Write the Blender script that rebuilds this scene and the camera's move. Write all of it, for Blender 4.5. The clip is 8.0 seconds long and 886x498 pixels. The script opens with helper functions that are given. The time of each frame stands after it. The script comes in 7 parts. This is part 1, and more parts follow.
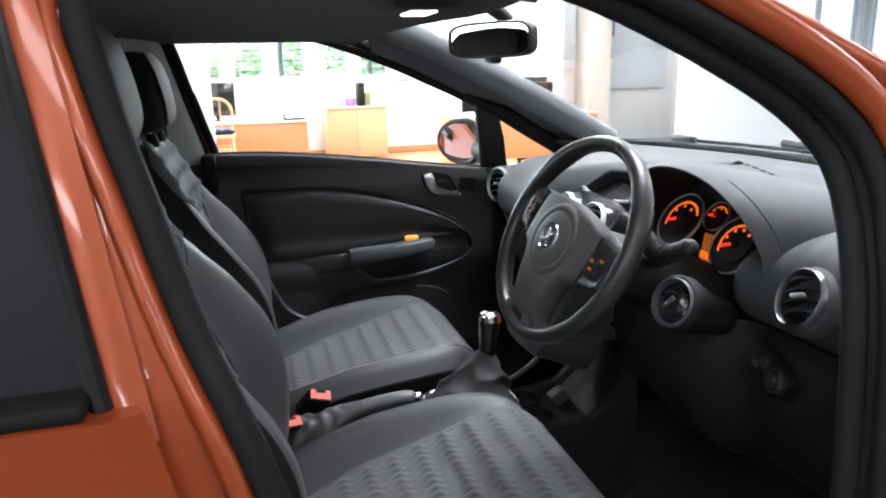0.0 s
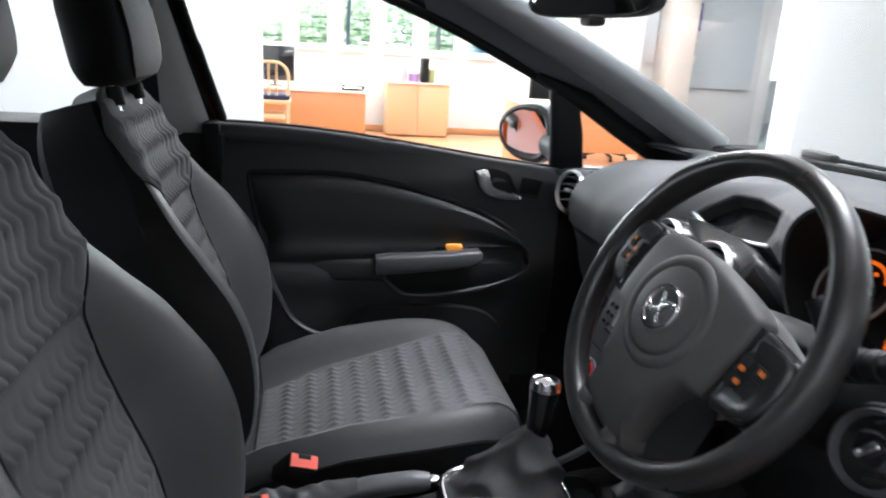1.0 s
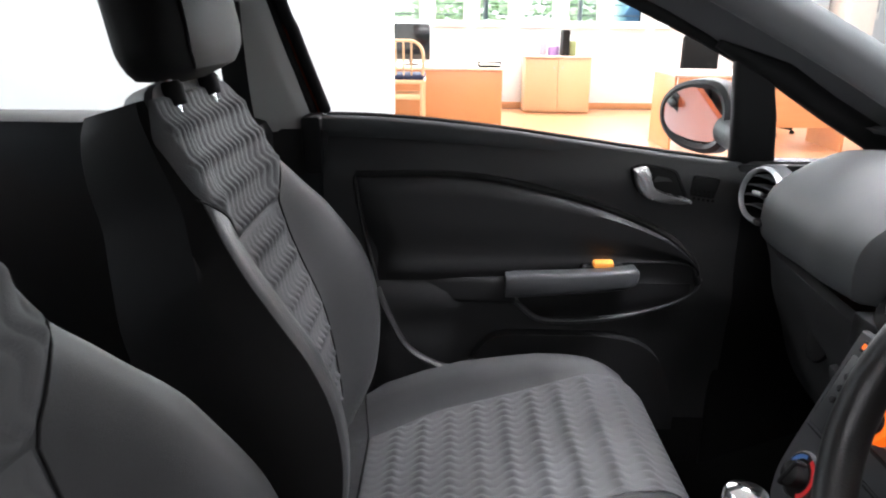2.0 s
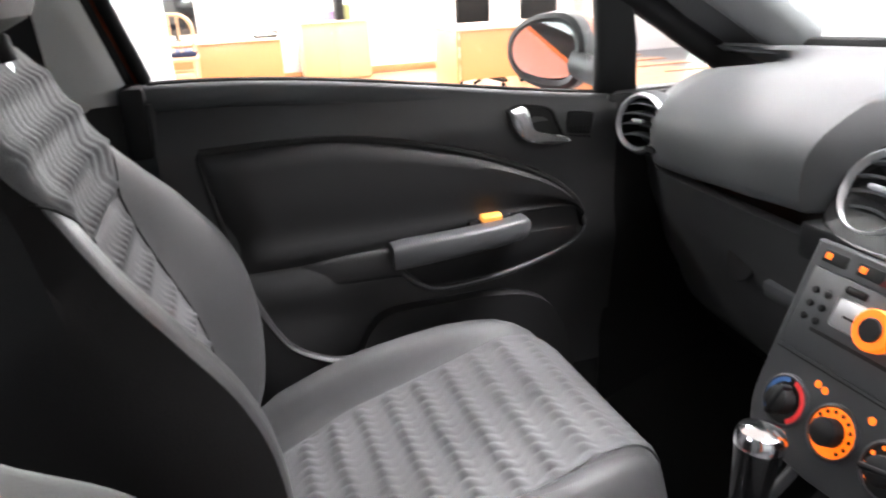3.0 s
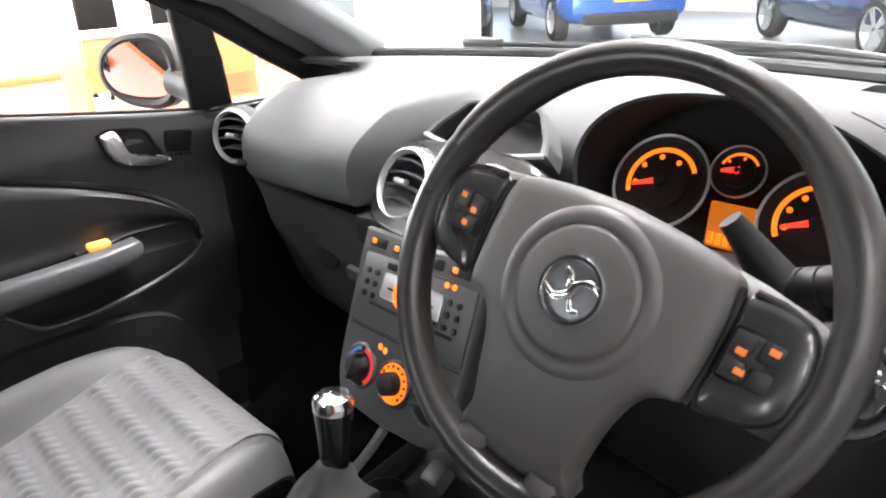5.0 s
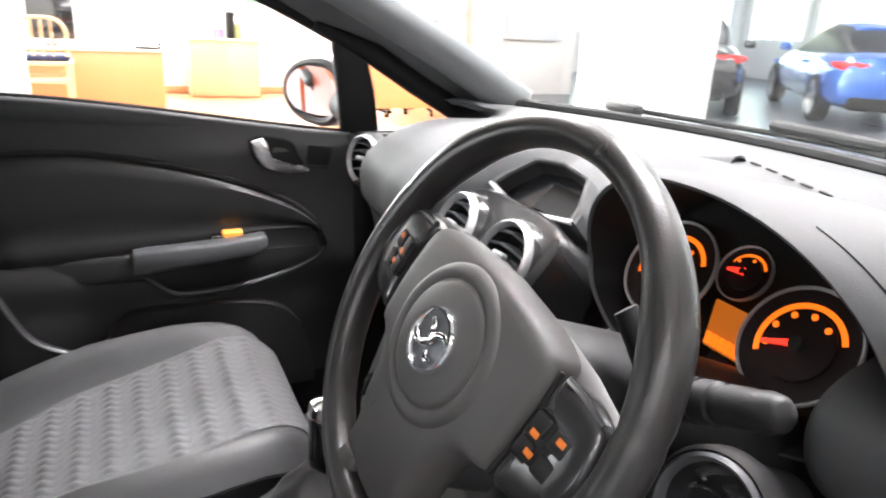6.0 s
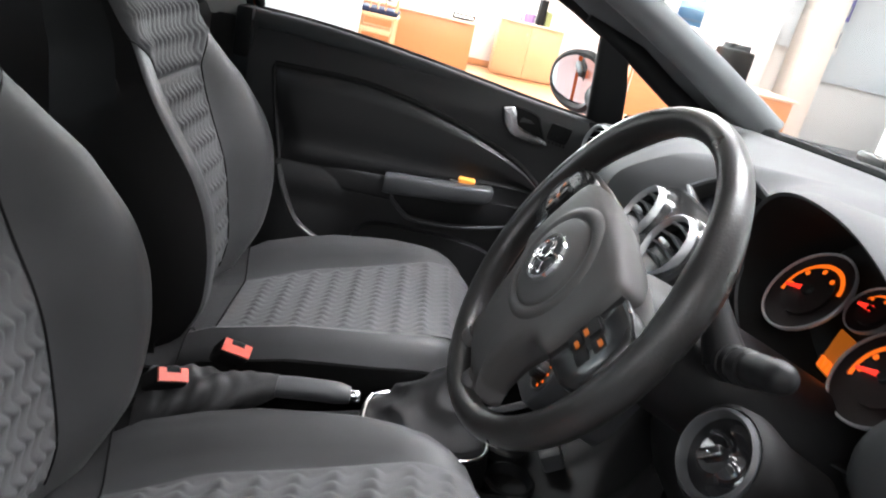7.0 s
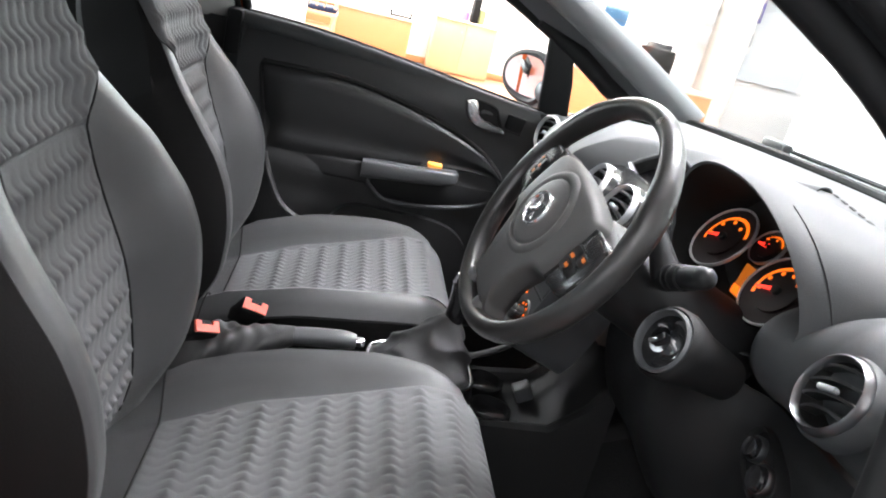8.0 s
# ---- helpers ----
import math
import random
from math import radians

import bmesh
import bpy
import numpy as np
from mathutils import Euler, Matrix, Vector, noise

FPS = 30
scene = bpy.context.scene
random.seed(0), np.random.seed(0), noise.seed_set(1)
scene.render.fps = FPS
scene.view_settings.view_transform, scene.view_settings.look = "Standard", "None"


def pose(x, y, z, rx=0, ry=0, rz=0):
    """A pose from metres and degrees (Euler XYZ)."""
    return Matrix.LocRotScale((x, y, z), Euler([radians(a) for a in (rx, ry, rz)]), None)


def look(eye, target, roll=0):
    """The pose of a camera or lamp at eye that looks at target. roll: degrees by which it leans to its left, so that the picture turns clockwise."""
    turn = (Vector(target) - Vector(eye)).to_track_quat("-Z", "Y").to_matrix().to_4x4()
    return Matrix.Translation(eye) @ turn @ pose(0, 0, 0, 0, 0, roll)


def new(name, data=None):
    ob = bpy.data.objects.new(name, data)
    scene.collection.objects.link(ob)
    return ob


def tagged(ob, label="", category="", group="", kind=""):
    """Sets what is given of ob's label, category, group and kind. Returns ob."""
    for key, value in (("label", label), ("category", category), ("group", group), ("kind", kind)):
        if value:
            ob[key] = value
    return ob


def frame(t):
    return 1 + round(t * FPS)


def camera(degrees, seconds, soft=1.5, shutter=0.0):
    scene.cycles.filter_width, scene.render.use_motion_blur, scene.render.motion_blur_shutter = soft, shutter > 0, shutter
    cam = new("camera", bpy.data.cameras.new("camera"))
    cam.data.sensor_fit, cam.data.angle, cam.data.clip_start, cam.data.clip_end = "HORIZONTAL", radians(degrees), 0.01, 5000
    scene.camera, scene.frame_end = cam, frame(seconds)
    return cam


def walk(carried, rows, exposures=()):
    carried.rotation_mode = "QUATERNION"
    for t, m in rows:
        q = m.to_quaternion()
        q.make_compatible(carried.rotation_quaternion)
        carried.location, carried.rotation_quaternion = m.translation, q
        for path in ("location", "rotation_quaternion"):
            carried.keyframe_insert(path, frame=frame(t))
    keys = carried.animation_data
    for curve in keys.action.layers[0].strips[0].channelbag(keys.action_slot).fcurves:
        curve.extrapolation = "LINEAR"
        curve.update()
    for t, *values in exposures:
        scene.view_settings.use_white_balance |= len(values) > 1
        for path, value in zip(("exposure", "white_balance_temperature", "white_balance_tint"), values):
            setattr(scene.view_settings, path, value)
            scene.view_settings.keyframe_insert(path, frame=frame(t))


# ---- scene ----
cam = camera(63.5, 8.0, soft=2.0, shutter=0.25)
PATH = [
    (0, (-0.262, -1.364, 1.275), (0.244, 0.506, 0.781), -1.3),
    (0.5, (-0.238, -1.139, 1.261), (0.37, 0.696, 0.748), 2.0),
    (1, (-0.149, -0.947, 1.241), (0.218, 0.943, 0.698), 3.5),
    (1.5, (-0.092, -0.76, 1.241), (-0.027, 1.148, 0.644), 1.8),
    (1.7, (-0.095, -0.708, 1.241), (-0.136, 1.197, 0.635), 0.8),
    (2.8, (-0.208, -0.476, 1.184), (0.163, 1.366, 0.498), -1.8),
    (3, (-0.241, -0.466, 1.183), (0.295, 1.327, 0.477), -2.8),
    (3.5, (-0.248, -0.459, 1.181), (0.64, 1.164, 0.421), -5.4),
    (4, (-0.223, -0.492, 1.201), (0.884, 0.99, 0.442), -5.4),
    (4.5, (-0.212, -0.538, 1.214), (1.034, 0.826, 0.447), -4.0),
    (4.7, (-0.202, -0.56, 1.215), (1.085, 0.768, 0.453), -3.0),
    (5.8, (-0.031, -0.723, 1.23), (0.923, 0.912, 0.585), 1.9),
    (6, (0.003, -0.755, 1.228), (0.799, 0.968, 0.597), 3.1),
    (6.5, (0.04, -0.858, 1.237), (0.353, 1.019, 0.622), 7.1),
    (7, (0.05, -0.936, 1.229), (0.195, 0.922, 0.504), 13.4),
    (7.5, (0.012, -1.041, 1.228), (0.25, 0.798, 0.48), 14.6),
    (8, (-0.056, -1.154, 1.239), (0.273, 0.693, 0.546), 14.4),
]
EXPOSURES = [(0, 1.7, 6150, 8), (0.5, 1.5, 6150, 8), (1.5, 1.4, 6250, 10), (3.0, 2.4, 6650, 12), (4.7, 2.8, 6750, 12), (6.0, 2.45, 6700, 12), (6.5, 2.1, 6500, 10), (7.0, 1.85, 6450, 9), (7.5, 2.1, 6450, 9), (8.0, 2.4, 6450, 9)]
walk(cam, [(t, look(eye, target, roll)) for t, eye, target, roll in PATH], EXPOSURES)

# ---- light: daylight through the showroom windows, strip lights in its ceiling ----
world = bpy.data.worlds.new("sky")
scene.world = world
world.use_nodes = True
wn = world.node_tree.nodes
sky = wn.new("ShaderNodeTexSky")
sky.sky_type = "NISHITA"
sky.sun_disc = False
sky.sun_elevation, sky.sun_rotation = radians(52), radians(180)
world.node_tree.links.new(sky.outputs[0], wn["Background"].inputs[0])
wn["Background"].inputs[1].default_value = 0.15


sun = new("sun", bpy.data.lights.new("sun", "SUN"))
sun.data.energy, sun.data.angle, sun.data.color = 5.0, radians(1), (1.0, 0.96, 0.90)
sun.matrix_world = look((0, -6, 8), (0.6, 0, 0))


def area_lamp(name, m, size_x, size_y, watts, colour=(1, 1, 1)):
    data = bpy.data.lights.new(name, "AREA")
    data.shape, data.size, data.size_y = "RECTANGLE", size_x, size_y
    data.energy, data.color = watts, colour
    ob = new(name, data)
    ob.matrix_world = m
    return ob


# daylight in the window openings
area_lamp("window_daylight", look((0.2, 9.45, 1.9), (0.2, 0, 1.2)), 7.0, 1.4, 230, (0.93, 0.97, 1.0))
area_lamp("window_daylight", look((14.8, 4.0, 1.8), (0, 3.0, 1.0)), 14.0, 2.4, 45, (0.95, 0.98, 1.0))
# added fill from the unseen west side, brightens dash and hub faces
area_lamp("window_daylight", look((-7.8, 1.0, 1.7), (0, 0.4, 1.0)), 8.0, 2.2, 140, (0.95, 0.98, 1.0))
# last strip (-0.3, -2.2) is added, out of view, to fill the driver's side
CEILING_STRIPS = [(x, y) for x in (1.4, 4.2, 7.0, 9.8, 12.6) for y in (-6.0, -3.4, 0.2, 3.0, 5.8)] + [(-1.4, -3.4), (-1.4, -6.0), (-4.2, -3.4), (-4.2, -6.0), (-1.6, 3.0), (-1.6, 5.8), (1.4, 8.2), (4.2, 8.2), (9.8, 8.6), (-4.4, 0.2), (-0.3, -2.2)]
for lx, ly in CEILING_STRIPS:
    area_lamp("strip_light_tube", look((lx, ly, 3.08), (lx, ly, 0)), 1.4, 0.3, (4 if ly == -2.2 else 10 if lx < 0 else 6) if ly < -1 else (60 if lx == 1.4 and ly < 4 else 14), (1.0, 0.985, 1.025))


# ---- materials ----
def material(name, colour, rough=0.5, metal=0.0, grain=0.0, grain_size=0.002, stain=0.0, stain_size=0.15, coat=0.0, emit=0.0, spec=0.5, worn=0.0):
    """A surface with fine relief (grain) and slow uneven colour and gloss (stain)."""
    mat = bpy.data.materials.new(name)
    mat.use_nodes = True
    nt = mat.node_tree
    b = nt.nodes["Principled BSDF"]
    b.inputs["Base Color"].default_value = (*colour, 1)
    b.inputs["Roughness"].default_value = rough
    b.inputs["Metallic"].default_value = metal
    b.inputs["Specular IOR Level"].default_value = spec
    b.inputs["Coat Weight"].default_value = coat
    b.inputs["Coat Roughness"].default_value = 0.04
    if emit:
        b.inputs["Emission Color"].default_value = (*colour, 1)
        b.inputs["Emission Strength"].default_value = emit
    at = nt.nodes.new("ShaderNodeTexCoord")
    if stain or worn:
        big = nt.nodes.new("ShaderNodeTexNoise")
        big.inputs["Scale"].default_value = 1 / stain_size
        big.inputs["Detail"].default_value = 6
        nt.links.new(at.outputs["Object"], big.inputs["Vector"])
        mix = nt.nodes.new("ShaderNodeMix")
        mix.data_type = "RGBA"
        mix.inputs[6].default_value = (*[c * (1 - stain) for c in colour], 1)
        mix.inputs[7].default_value = (*[min(1, c * (1 + stain)) for c in colour], 1)
        nt.links.new(big.outputs["Fac"], mix.inputs[0])
        nt.links.new(mix.outputs[2], b.inputs["Base Color"])
        rr = nt.nodes.new("ShaderNodeMapRange")
        rr.inputs["To Min"].default_value = max(0.02, rough - 0.08 - worn)
        rr.inputs["To Max"].default_value = min(1, rough + 0.08)
        nt.links.new(big.outputs["Fac"], rr.inputs["Value"])
        nt.links.new(rr.outputs[0], b.inputs["Roughness"])
    if grain:
        fine = nt.nodes.new("ShaderNodeTexNoise")
        fine.inputs["Scale"].default_value = 1 / grain_size
        fine.inputs["Detail"].default_value = 3
        nt.links.new(at.outputs["Object"], fine.inputs["Vector"])
        bump = nt.nodes.new("ShaderNodeBump")
        bump.inputs["Strength"].default_value = grain
        bump.inputs["Distance"].default_value = grain_size * 0.5
        nt.links.new(fine.outputs["Fac"], bump.inputs["Height"])
        nt.links.new(bump.outputs[0], b.inputs["Normal"])
    return mat


def wood_material(name, light, dark, size=0.09, along=(1, 8, 8), rough=0.35):
    mat = material(name, light, rough, grain=0.05, grain_size=0.004)
    nt = mat.node_tree
    at = nt.nodes.new("ShaderNodeTexCoord")
    mp = nt.nodes.new("ShaderNodeMapping")
    mp.inputs["Scale"].default_value = [a for a in along]
    nz = nt.nodes.new("ShaderNodeTexNoise")
    nz.inputs["Scale"].default_value = 0.2 / size
    nz.inputs["Detail"].default_value = 8
    nz.inputs["Distortion"].default_value = 0.8
    mix = nt.nodes.new("ShaderNodeMix")
    mix.data_type = "RGBA"
    mix.inputs[6].default_value, mix.inputs[7].default_value = (*dark, 1), (*light, 1)
    nt.links.new(at.outputs["Object"], mp.inputs[0])
    nt.links.new(mp.outputs[0], nz.inputs["Vector"])
    nt.links.new(nz.outputs["Fac"], mix.inputs[0])
    each = nt.nodes.new("ShaderNodeObjectInfo")
    tone = nt.nodes.new("ShaderNodeMapRange")
    tone.inputs["To Min"].default_value, tone.inputs["To Max"].default_value = 0.86, 1.12
    nt.links.new(each.outputs["Random"], tone.inputs["Value"])
    hsv = nt.nodes.new("ShaderNodeHueSaturation")
    nt.links.new(tone.outputs[0], hsv.inputs["Value"])
    nt.links.new(mix.outputs[2], hsv.inputs["Color"])
    nt.links.new(hsv.outputs[0], nt.nodes["Principled BSDF"].inputs["Base Color"])
    return mat


def glass_material(name, tint=(1, 1, 1), rough=0.0):
    mat = bpy.data.materials.new(name)
    mat.use_nodes = True
    nt = mat.node_tree
    out = nt.nodes["Material Output"]
    nt.nodes.remove(nt.nodes["Principled BSDF"])
    clear = nt.nodes.new("ShaderNodeBsdfTransparent")
    clear.inputs[0].default_value = (*tint, 1)
    gloss = nt.nodes.new("ShaderNodeBsdfGlossy")
    gloss.inputs["Roughness"].default_value = rough
    face = nt.nodes.new("ShaderNodeLayerWeight")
    face.inputs["Blend"].default_value = 0.5
    power = nt.nodes.new("ShaderNodeMath")
    power.operation = "POWER"
    power.inputs[1].default_value = 4.0
    nt.links.new(face.outputs["Facing"], power.inputs[0])
    fres = nt.nodes.new("ShaderNodeMath")
    fres.operation = "MULTIPLY_ADD"
    fres.inputs[1].default_value, fres.inputs[2].default_value = 0.3, 0.02
    nt.links.new(power.outputs[0], fres.inputs[0])
    mix = nt.nodes.new("ShaderNodeMixShader")
    nt.links.new(fres.outputs[0], mix.inputs[0])
    nt.links.new(clear.outputs[0], mix.inputs[1])
    nt.links.new(gloss.outputs[0], mix.inputs[2])
    nt.links.new(mix.outputs[0], out.inputs[0])
    return mat


def fabric_material(name, colour, thread=0.0012, rough=0.8, spec=0.28):
    """Woven cloth: two crossed fine waves as relief, uneven colour."""
    mat = material(name, colour, rough, stain=0.14, stain_size=0.05, spec=spec)
    nt = mat.node_tree
    b = nt.nodes["Principled BSDF"]
    b.inputs["Sheen Weight"].default_value = 0.04
    b.inputs["Sheen Roughness"].default_value = 0.5
    at = nt.nodes.new("ShaderNodeTexCoord")
    nz = nt.nodes.new("ShaderNodeTexNoise")
    nz.inputs["Scale"].default_value = 1 / thread
    nz.inputs["Detail"].default_value = 2
    bump = nt.nodes.new("ShaderNodeBump")
    bump.inputs["Strength"].default_value = 0.45
    bump.inputs["Distance"].default_value = thread
    nt.links.new(at.outputs["Object"], nz.inputs["Vector"])
    nt.links.new(nz.outputs["Fac"], bump.inputs["Height"])
    nt.links.new(bump.outputs[0], b.inputs["Normal"])
    return mat


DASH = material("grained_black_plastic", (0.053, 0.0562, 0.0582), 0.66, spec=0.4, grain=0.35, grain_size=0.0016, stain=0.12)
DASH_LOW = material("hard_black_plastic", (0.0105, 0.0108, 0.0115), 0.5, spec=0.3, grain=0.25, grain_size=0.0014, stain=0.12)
DOOR_CARD = material("door_card_plastic", (0.0175, 0.0178, 0.0184), 0.46, grain=0.3, grain_size=0.0015, stain=0.12)
DOOR_TOP = material("upper_door_plastic", (0.033, 0.0336, 0.0345), 0.46, grain=0.3, grain_size=0.0015, stain=0.12)
GREY_PLASTIC = material("satin_grey_plastic", (0.060, 0.0625, 0.066), 0.4, grain=0.1, grain_size=0.001, stain=0.08)
PILLAR_TRIM = material("pale_grey_pillar_trim", (0.46, 0.46, 0.45), 0.6, grain=0.2, grain_size=0.0012, stain=0.06)
A_TRIM = material("grey_pillar_trim", (0.14, 0.145, 0.15), 0.6, grain=0.2, grain_size=0.0012, stain=0.06)
SILVER = material("silver_painted_plastic", (0.44, 0.45, 0.46), 0.34, metal=0.4, stain=0.04)
SATIN_CHROME = material("satin_chrome", (0.88, 0.88, 0.89), 0.28, metal=0.85, stain=0.03)
DARK_CHROME = material("darkened_chrome", (0.17, 0.172, 0.178), 0.36, metal=0.9, stain=0.1)
CHROME = material("chrome", (0.85, 0.86, 0.87), 0.1, metal=1.0)
POD_GLOSS = material("gloss_charcoal_plastic", (0.020, 0.0203, 0.021), 0.24, coat=0.25, stain=0.1)
GLOSS_BLACK = material("gloss_black", (0.012, 0.012, 0.013), 0.12, coat=0.5, stain=0.1)
RUBBER = material("black_rubber", (0.007, 0.007, 0.0074), 0.7, spec=0.25, grain=0.2, grain_size=0.002, stain=0.15)
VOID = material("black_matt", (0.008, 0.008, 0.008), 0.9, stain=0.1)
CARPET = material("black_carpet", (0.0065, 0.0065, 0.007), 0.95, grain=0.9, grain_size=0.003, stain=0.3, stain_size=0.04)
LEATHER = material("wheel_leather", (0.022, 0.0215, 0.021), 0.33, grain=0.3, grain_size=0.0018, stain=0.2, stain_size=0.05, worn=0.05)
HUB = material("soft_black_hub", (0.060, 0.0582, 0.0575), 0.5, grain=0.25, grain_size=0.0013, stain=0.1)
BOLSTER = fabric_material("grey_bolster_cloth", (0.043, 0.044, 0.0455), 0.0009, 0.48, 0.45)
HEADREST = fabric_material("black_headrest_cloth", (0.026, 0.026, 0.027), 0.0009, 0.72, 0.25)
INSERT = fabric_material("grey_wave_cloth", (0.098, 0.0995, 0.1025))
SEAT_SIDE = material("black_seat_shell", (0.0105, 0.0102, 0.0105), 0.75, spec=0.2, grain=0.3, grain_size=0.002, stain=0.1)
BOOT = material("black_leatherette", (0.032, 0.032, 0.033), 0.48, grain=0.3, grain_size=0.0015, stain=0.15)
HEADLINER = material("dark_headliner", (0.05, 0.05, 0.052), 0.95, grain=0.4, grain_size=0.0015, stain=0.08)
PAINT = material("orange_red_metallic_paint", (0.32, 0.055, 0.012), 0.34, metal=0.25, spec=0.35, coat=0.35, stain=0.05, grain=0.02, grain_size=0.0006)
RED_PLASTIC = material("red_button_plastic", (0.75, 0.10, 0.06), 0.45, stain=0.05)
AMBER = material("amber_backlight", (1.0, 0.16, 0.008), 0.5, emit=0.28)
AMBER_DIM = material("amber_display", (0.20, 0.050, 0.004), 0.5, emit=0.40)
AMBER_SOFT = material("amber_lit_plastic", (0.95, 0.36, 0.06), 0.5, emit=0.15)
DIAL_FACE = material("dark_red_dial_face", (0.011, 0.0045, 0.0045), 0.55, spec=0.25, stain=0.1)
NEEDLE = material("red_needle", (1.0, 0.03, 0.015), 0.5, emit=0.4)
BLUE_MARK = material("blue_mark", (0.08, 0.2, 0.5), 0.5)
RED_MARK = material("red_mark", (0.6, 0.03, 0.03), 0.5, emit=0.12)
WHITE_MARK = material("white_print", (0.6, 0.6, 0.6), 0.5)
MIRROR = material("mirror_glass", (0.92, 0.93, 0.94), 0.02, metal=1.0)
SCREEN_GLASS = material("smoked_display_glass", (0.010, 0.0105, 0.012), 0.22, spec=0.3)
GLASS = glass_material("car_glass", (0.96, 0.98, 0.97))
DARK_GLASS = material("dark_tinted_glass", (0.012, 0.0128, 0.0142), 0.35, spec=0.09, stain=0.1, stain_size=0.6)
CLEAR = glass_material("clear_pane", (0.97, 0.99, 1.0))
WALL_WHITE = material("white_wall_paint", (0.82, 0.82, 0.81), 0.7, grain=0.1, grain_size=0.004, stain=0.03, stain_size=0.6)
WALL_CREAM = material("cream_wall_paint", (0.78, 0.72, 0.66), 0.7, grain=0.1, grain_size=0.004, stain=0.03, stain_size=0.6)
BOARD = material("pale_blue_board", (0.62, 0.68, 0.72), 0.6, stain=0.03)
BEECH = wood_material("beech_veneer", (0.70, 0.46, 0.27), (0.63, 0.39, 0.21))
CHERRY = wood_material("cherry_veneer", (0.66, 0.30, 0.13), (0.56, 0.23, 0.09))
PALE_TOP = wood_material("pale_desk_top", (0.80, 0.62, 0.48), (0.76, 0.56, 0.42))
STEEL = material("grey_steel", (0.45, 0.46, 0.47), 0.35, metal=0.8, stain=0.06)
CLOTH_BLUE = fabric_material("dark_blue_cloth", (0.02, 0.025, 0.06))
FLOOR_DARK = material("grey_showroom_floor", (0.10, 0.105, 0.115), 0.3, stain=0.2, stain_size=0.8, grain=0.05, grain_size=0.01)
PLANK = wood_material("orange_laminate", (0.56, 0.27, 0.13), (0.46, 0.20, 0.09), along=(8, 1, 8), rough=0.28)

# ---- mesh helpers ----
ORIGIN = {}


def thing(name, base, label, category, group="", kind=""):
    ob = new(name)
    ob.empty_display_size = 0.05
    ob.location = base
    ORIGIN[ob.name] = Vector(base)
    return tagged(ob, label, category, group, kind)


def finish(bm, name, mat, angle=40):
    bmesh.ops.recalc_face_normals(bm, faces=bm.faces)
    me = bpy.data.meshes.new(name)
    bm.to_mesh(me)
    bm.free()
    me.polygons.foreach_set("use_smooth", [True] * len(me.polygons))
    me.set_sharp_from_angle(angle=radians(angle))
    me.materials.append(mat)
    return me


def part(name, bm, mat, parent, label="", angle=40):
    """One mesh under a thing or a part, given in the world's coordinates."""
    base = ORIGIN[parent.name]
    bmesh.ops.translate(bm, verts=bm.verts, vec=-base)
    ob = new(name, finish(bm, name, mat, angle))
    ob.parent = parent
    ORIGIN[ob.name] = base
    if label:
        ob["label"] = label
    return ob


def solid(name, bm, mat, label="", category="", group="", kind="", angle=40):
    """A thing that is one mesh."""
    ob = new(name, finish(bm, name, mat, angle))
    ORIGIN[ob.name] = Vector()
    return tagged(ob, label, category, group, kind)


def box(bm, lo, hi, bevel=0.0, m=None, seg=2):
    """A block from corner to corner with rounded edges."""
    lo, hi = Vector(lo), Vector(hi)
    r = bmesh.ops.create_cube(bm, size=1.0)["verts"]
    mid, size = (lo + hi) / 2, hi - lo
    for v in r:
        v.co = Vector((v.co.x * size.x, v.co.y * size.y, v.co.z * size.z)) + mid
    if bevel:
        edges = list({e for v in r for e in v.link_edges})
        out = bmesh.ops.bevel(bm, geom=edges, offset=bevel, segments=seg, affect="EDGES", profile=0.5)
        r = list({v for f in out["faces"] for v in f.verts} | {v for v in r if v.is_valid})
    if m is not None:
        for v in r:
            v.co = m @ v.co
    return r


def loft(bm, loops, caps=True, closed=True):
    """Skin between loops of equally many points."""
    rows = [[bm.verts.new(p) for p in loop] for loop in loops]
    n = len(rows[0])
    for a, b in zip(rows, rows[1:]):
        for i in range(n if closed else n - 1):
            j = (i + 1) % n
            bm.faces.new((a[i], a[j], b[j], b[i]))
    if caps and closed:
        bm.faces.new(rows[0][::-1])
        bm.faces.new(rows[-1])
    return rows


def spline(points, n):
    """n+1 points on a smooth curve through the points."""
    p = [Vector(q) for q in points]
    p = [p[0] * 2 - p[1]] + p + [p[-1] * 2 - p[-2]]
    out = []
    k = len(p) - 3
    for i in range(n + 1):
        t = i / n * k
        j = min(int(t), k - 1)
        u = t - j
        a, b, c, d = p[j:j + 4]
        out.append(0.5 * (2 * b + (c - a) * u + (2 * a - 5 * b + 4 * c - d) * u * u + (3 * b - a - 3 * c + d) * u ** 3))
    return out


def value(table, x):
    """Smooth table lookup without overshoot: rows of (x, value)."""
    if x <= table[0][0]:
        return table[0][1]
    if x >= table[-1][0]:
        return table[-1][1]
    k = next(i for i in range(len(table) - 1) if x <= table[i + 1][0])

    def rise(i):
        return (table[i + 1][1] - table[i][1]) / (table[i + 1][0] - table[i][0])

    def slope(i):
        if i == 0 or i == len(table) - 1:
            return rise(min(i, len(table) - 2))
        p, q = rise(i - 1), rise(i)
        return 0.0 if p * q <= 0 else 2 * p * q / (p + q)
    (a, p), (b, q) = table[k], table[k + 1]
    h = b - a
    u = (x - a) / h
    return p * (1 + 2 * u) * (1 - u) ** 2 + q * u * u * (3 - 2 * u) + slope(k) * h * u * (1 - u) ** 2 - slope(k + 1) * h * u * u * (1 - u)


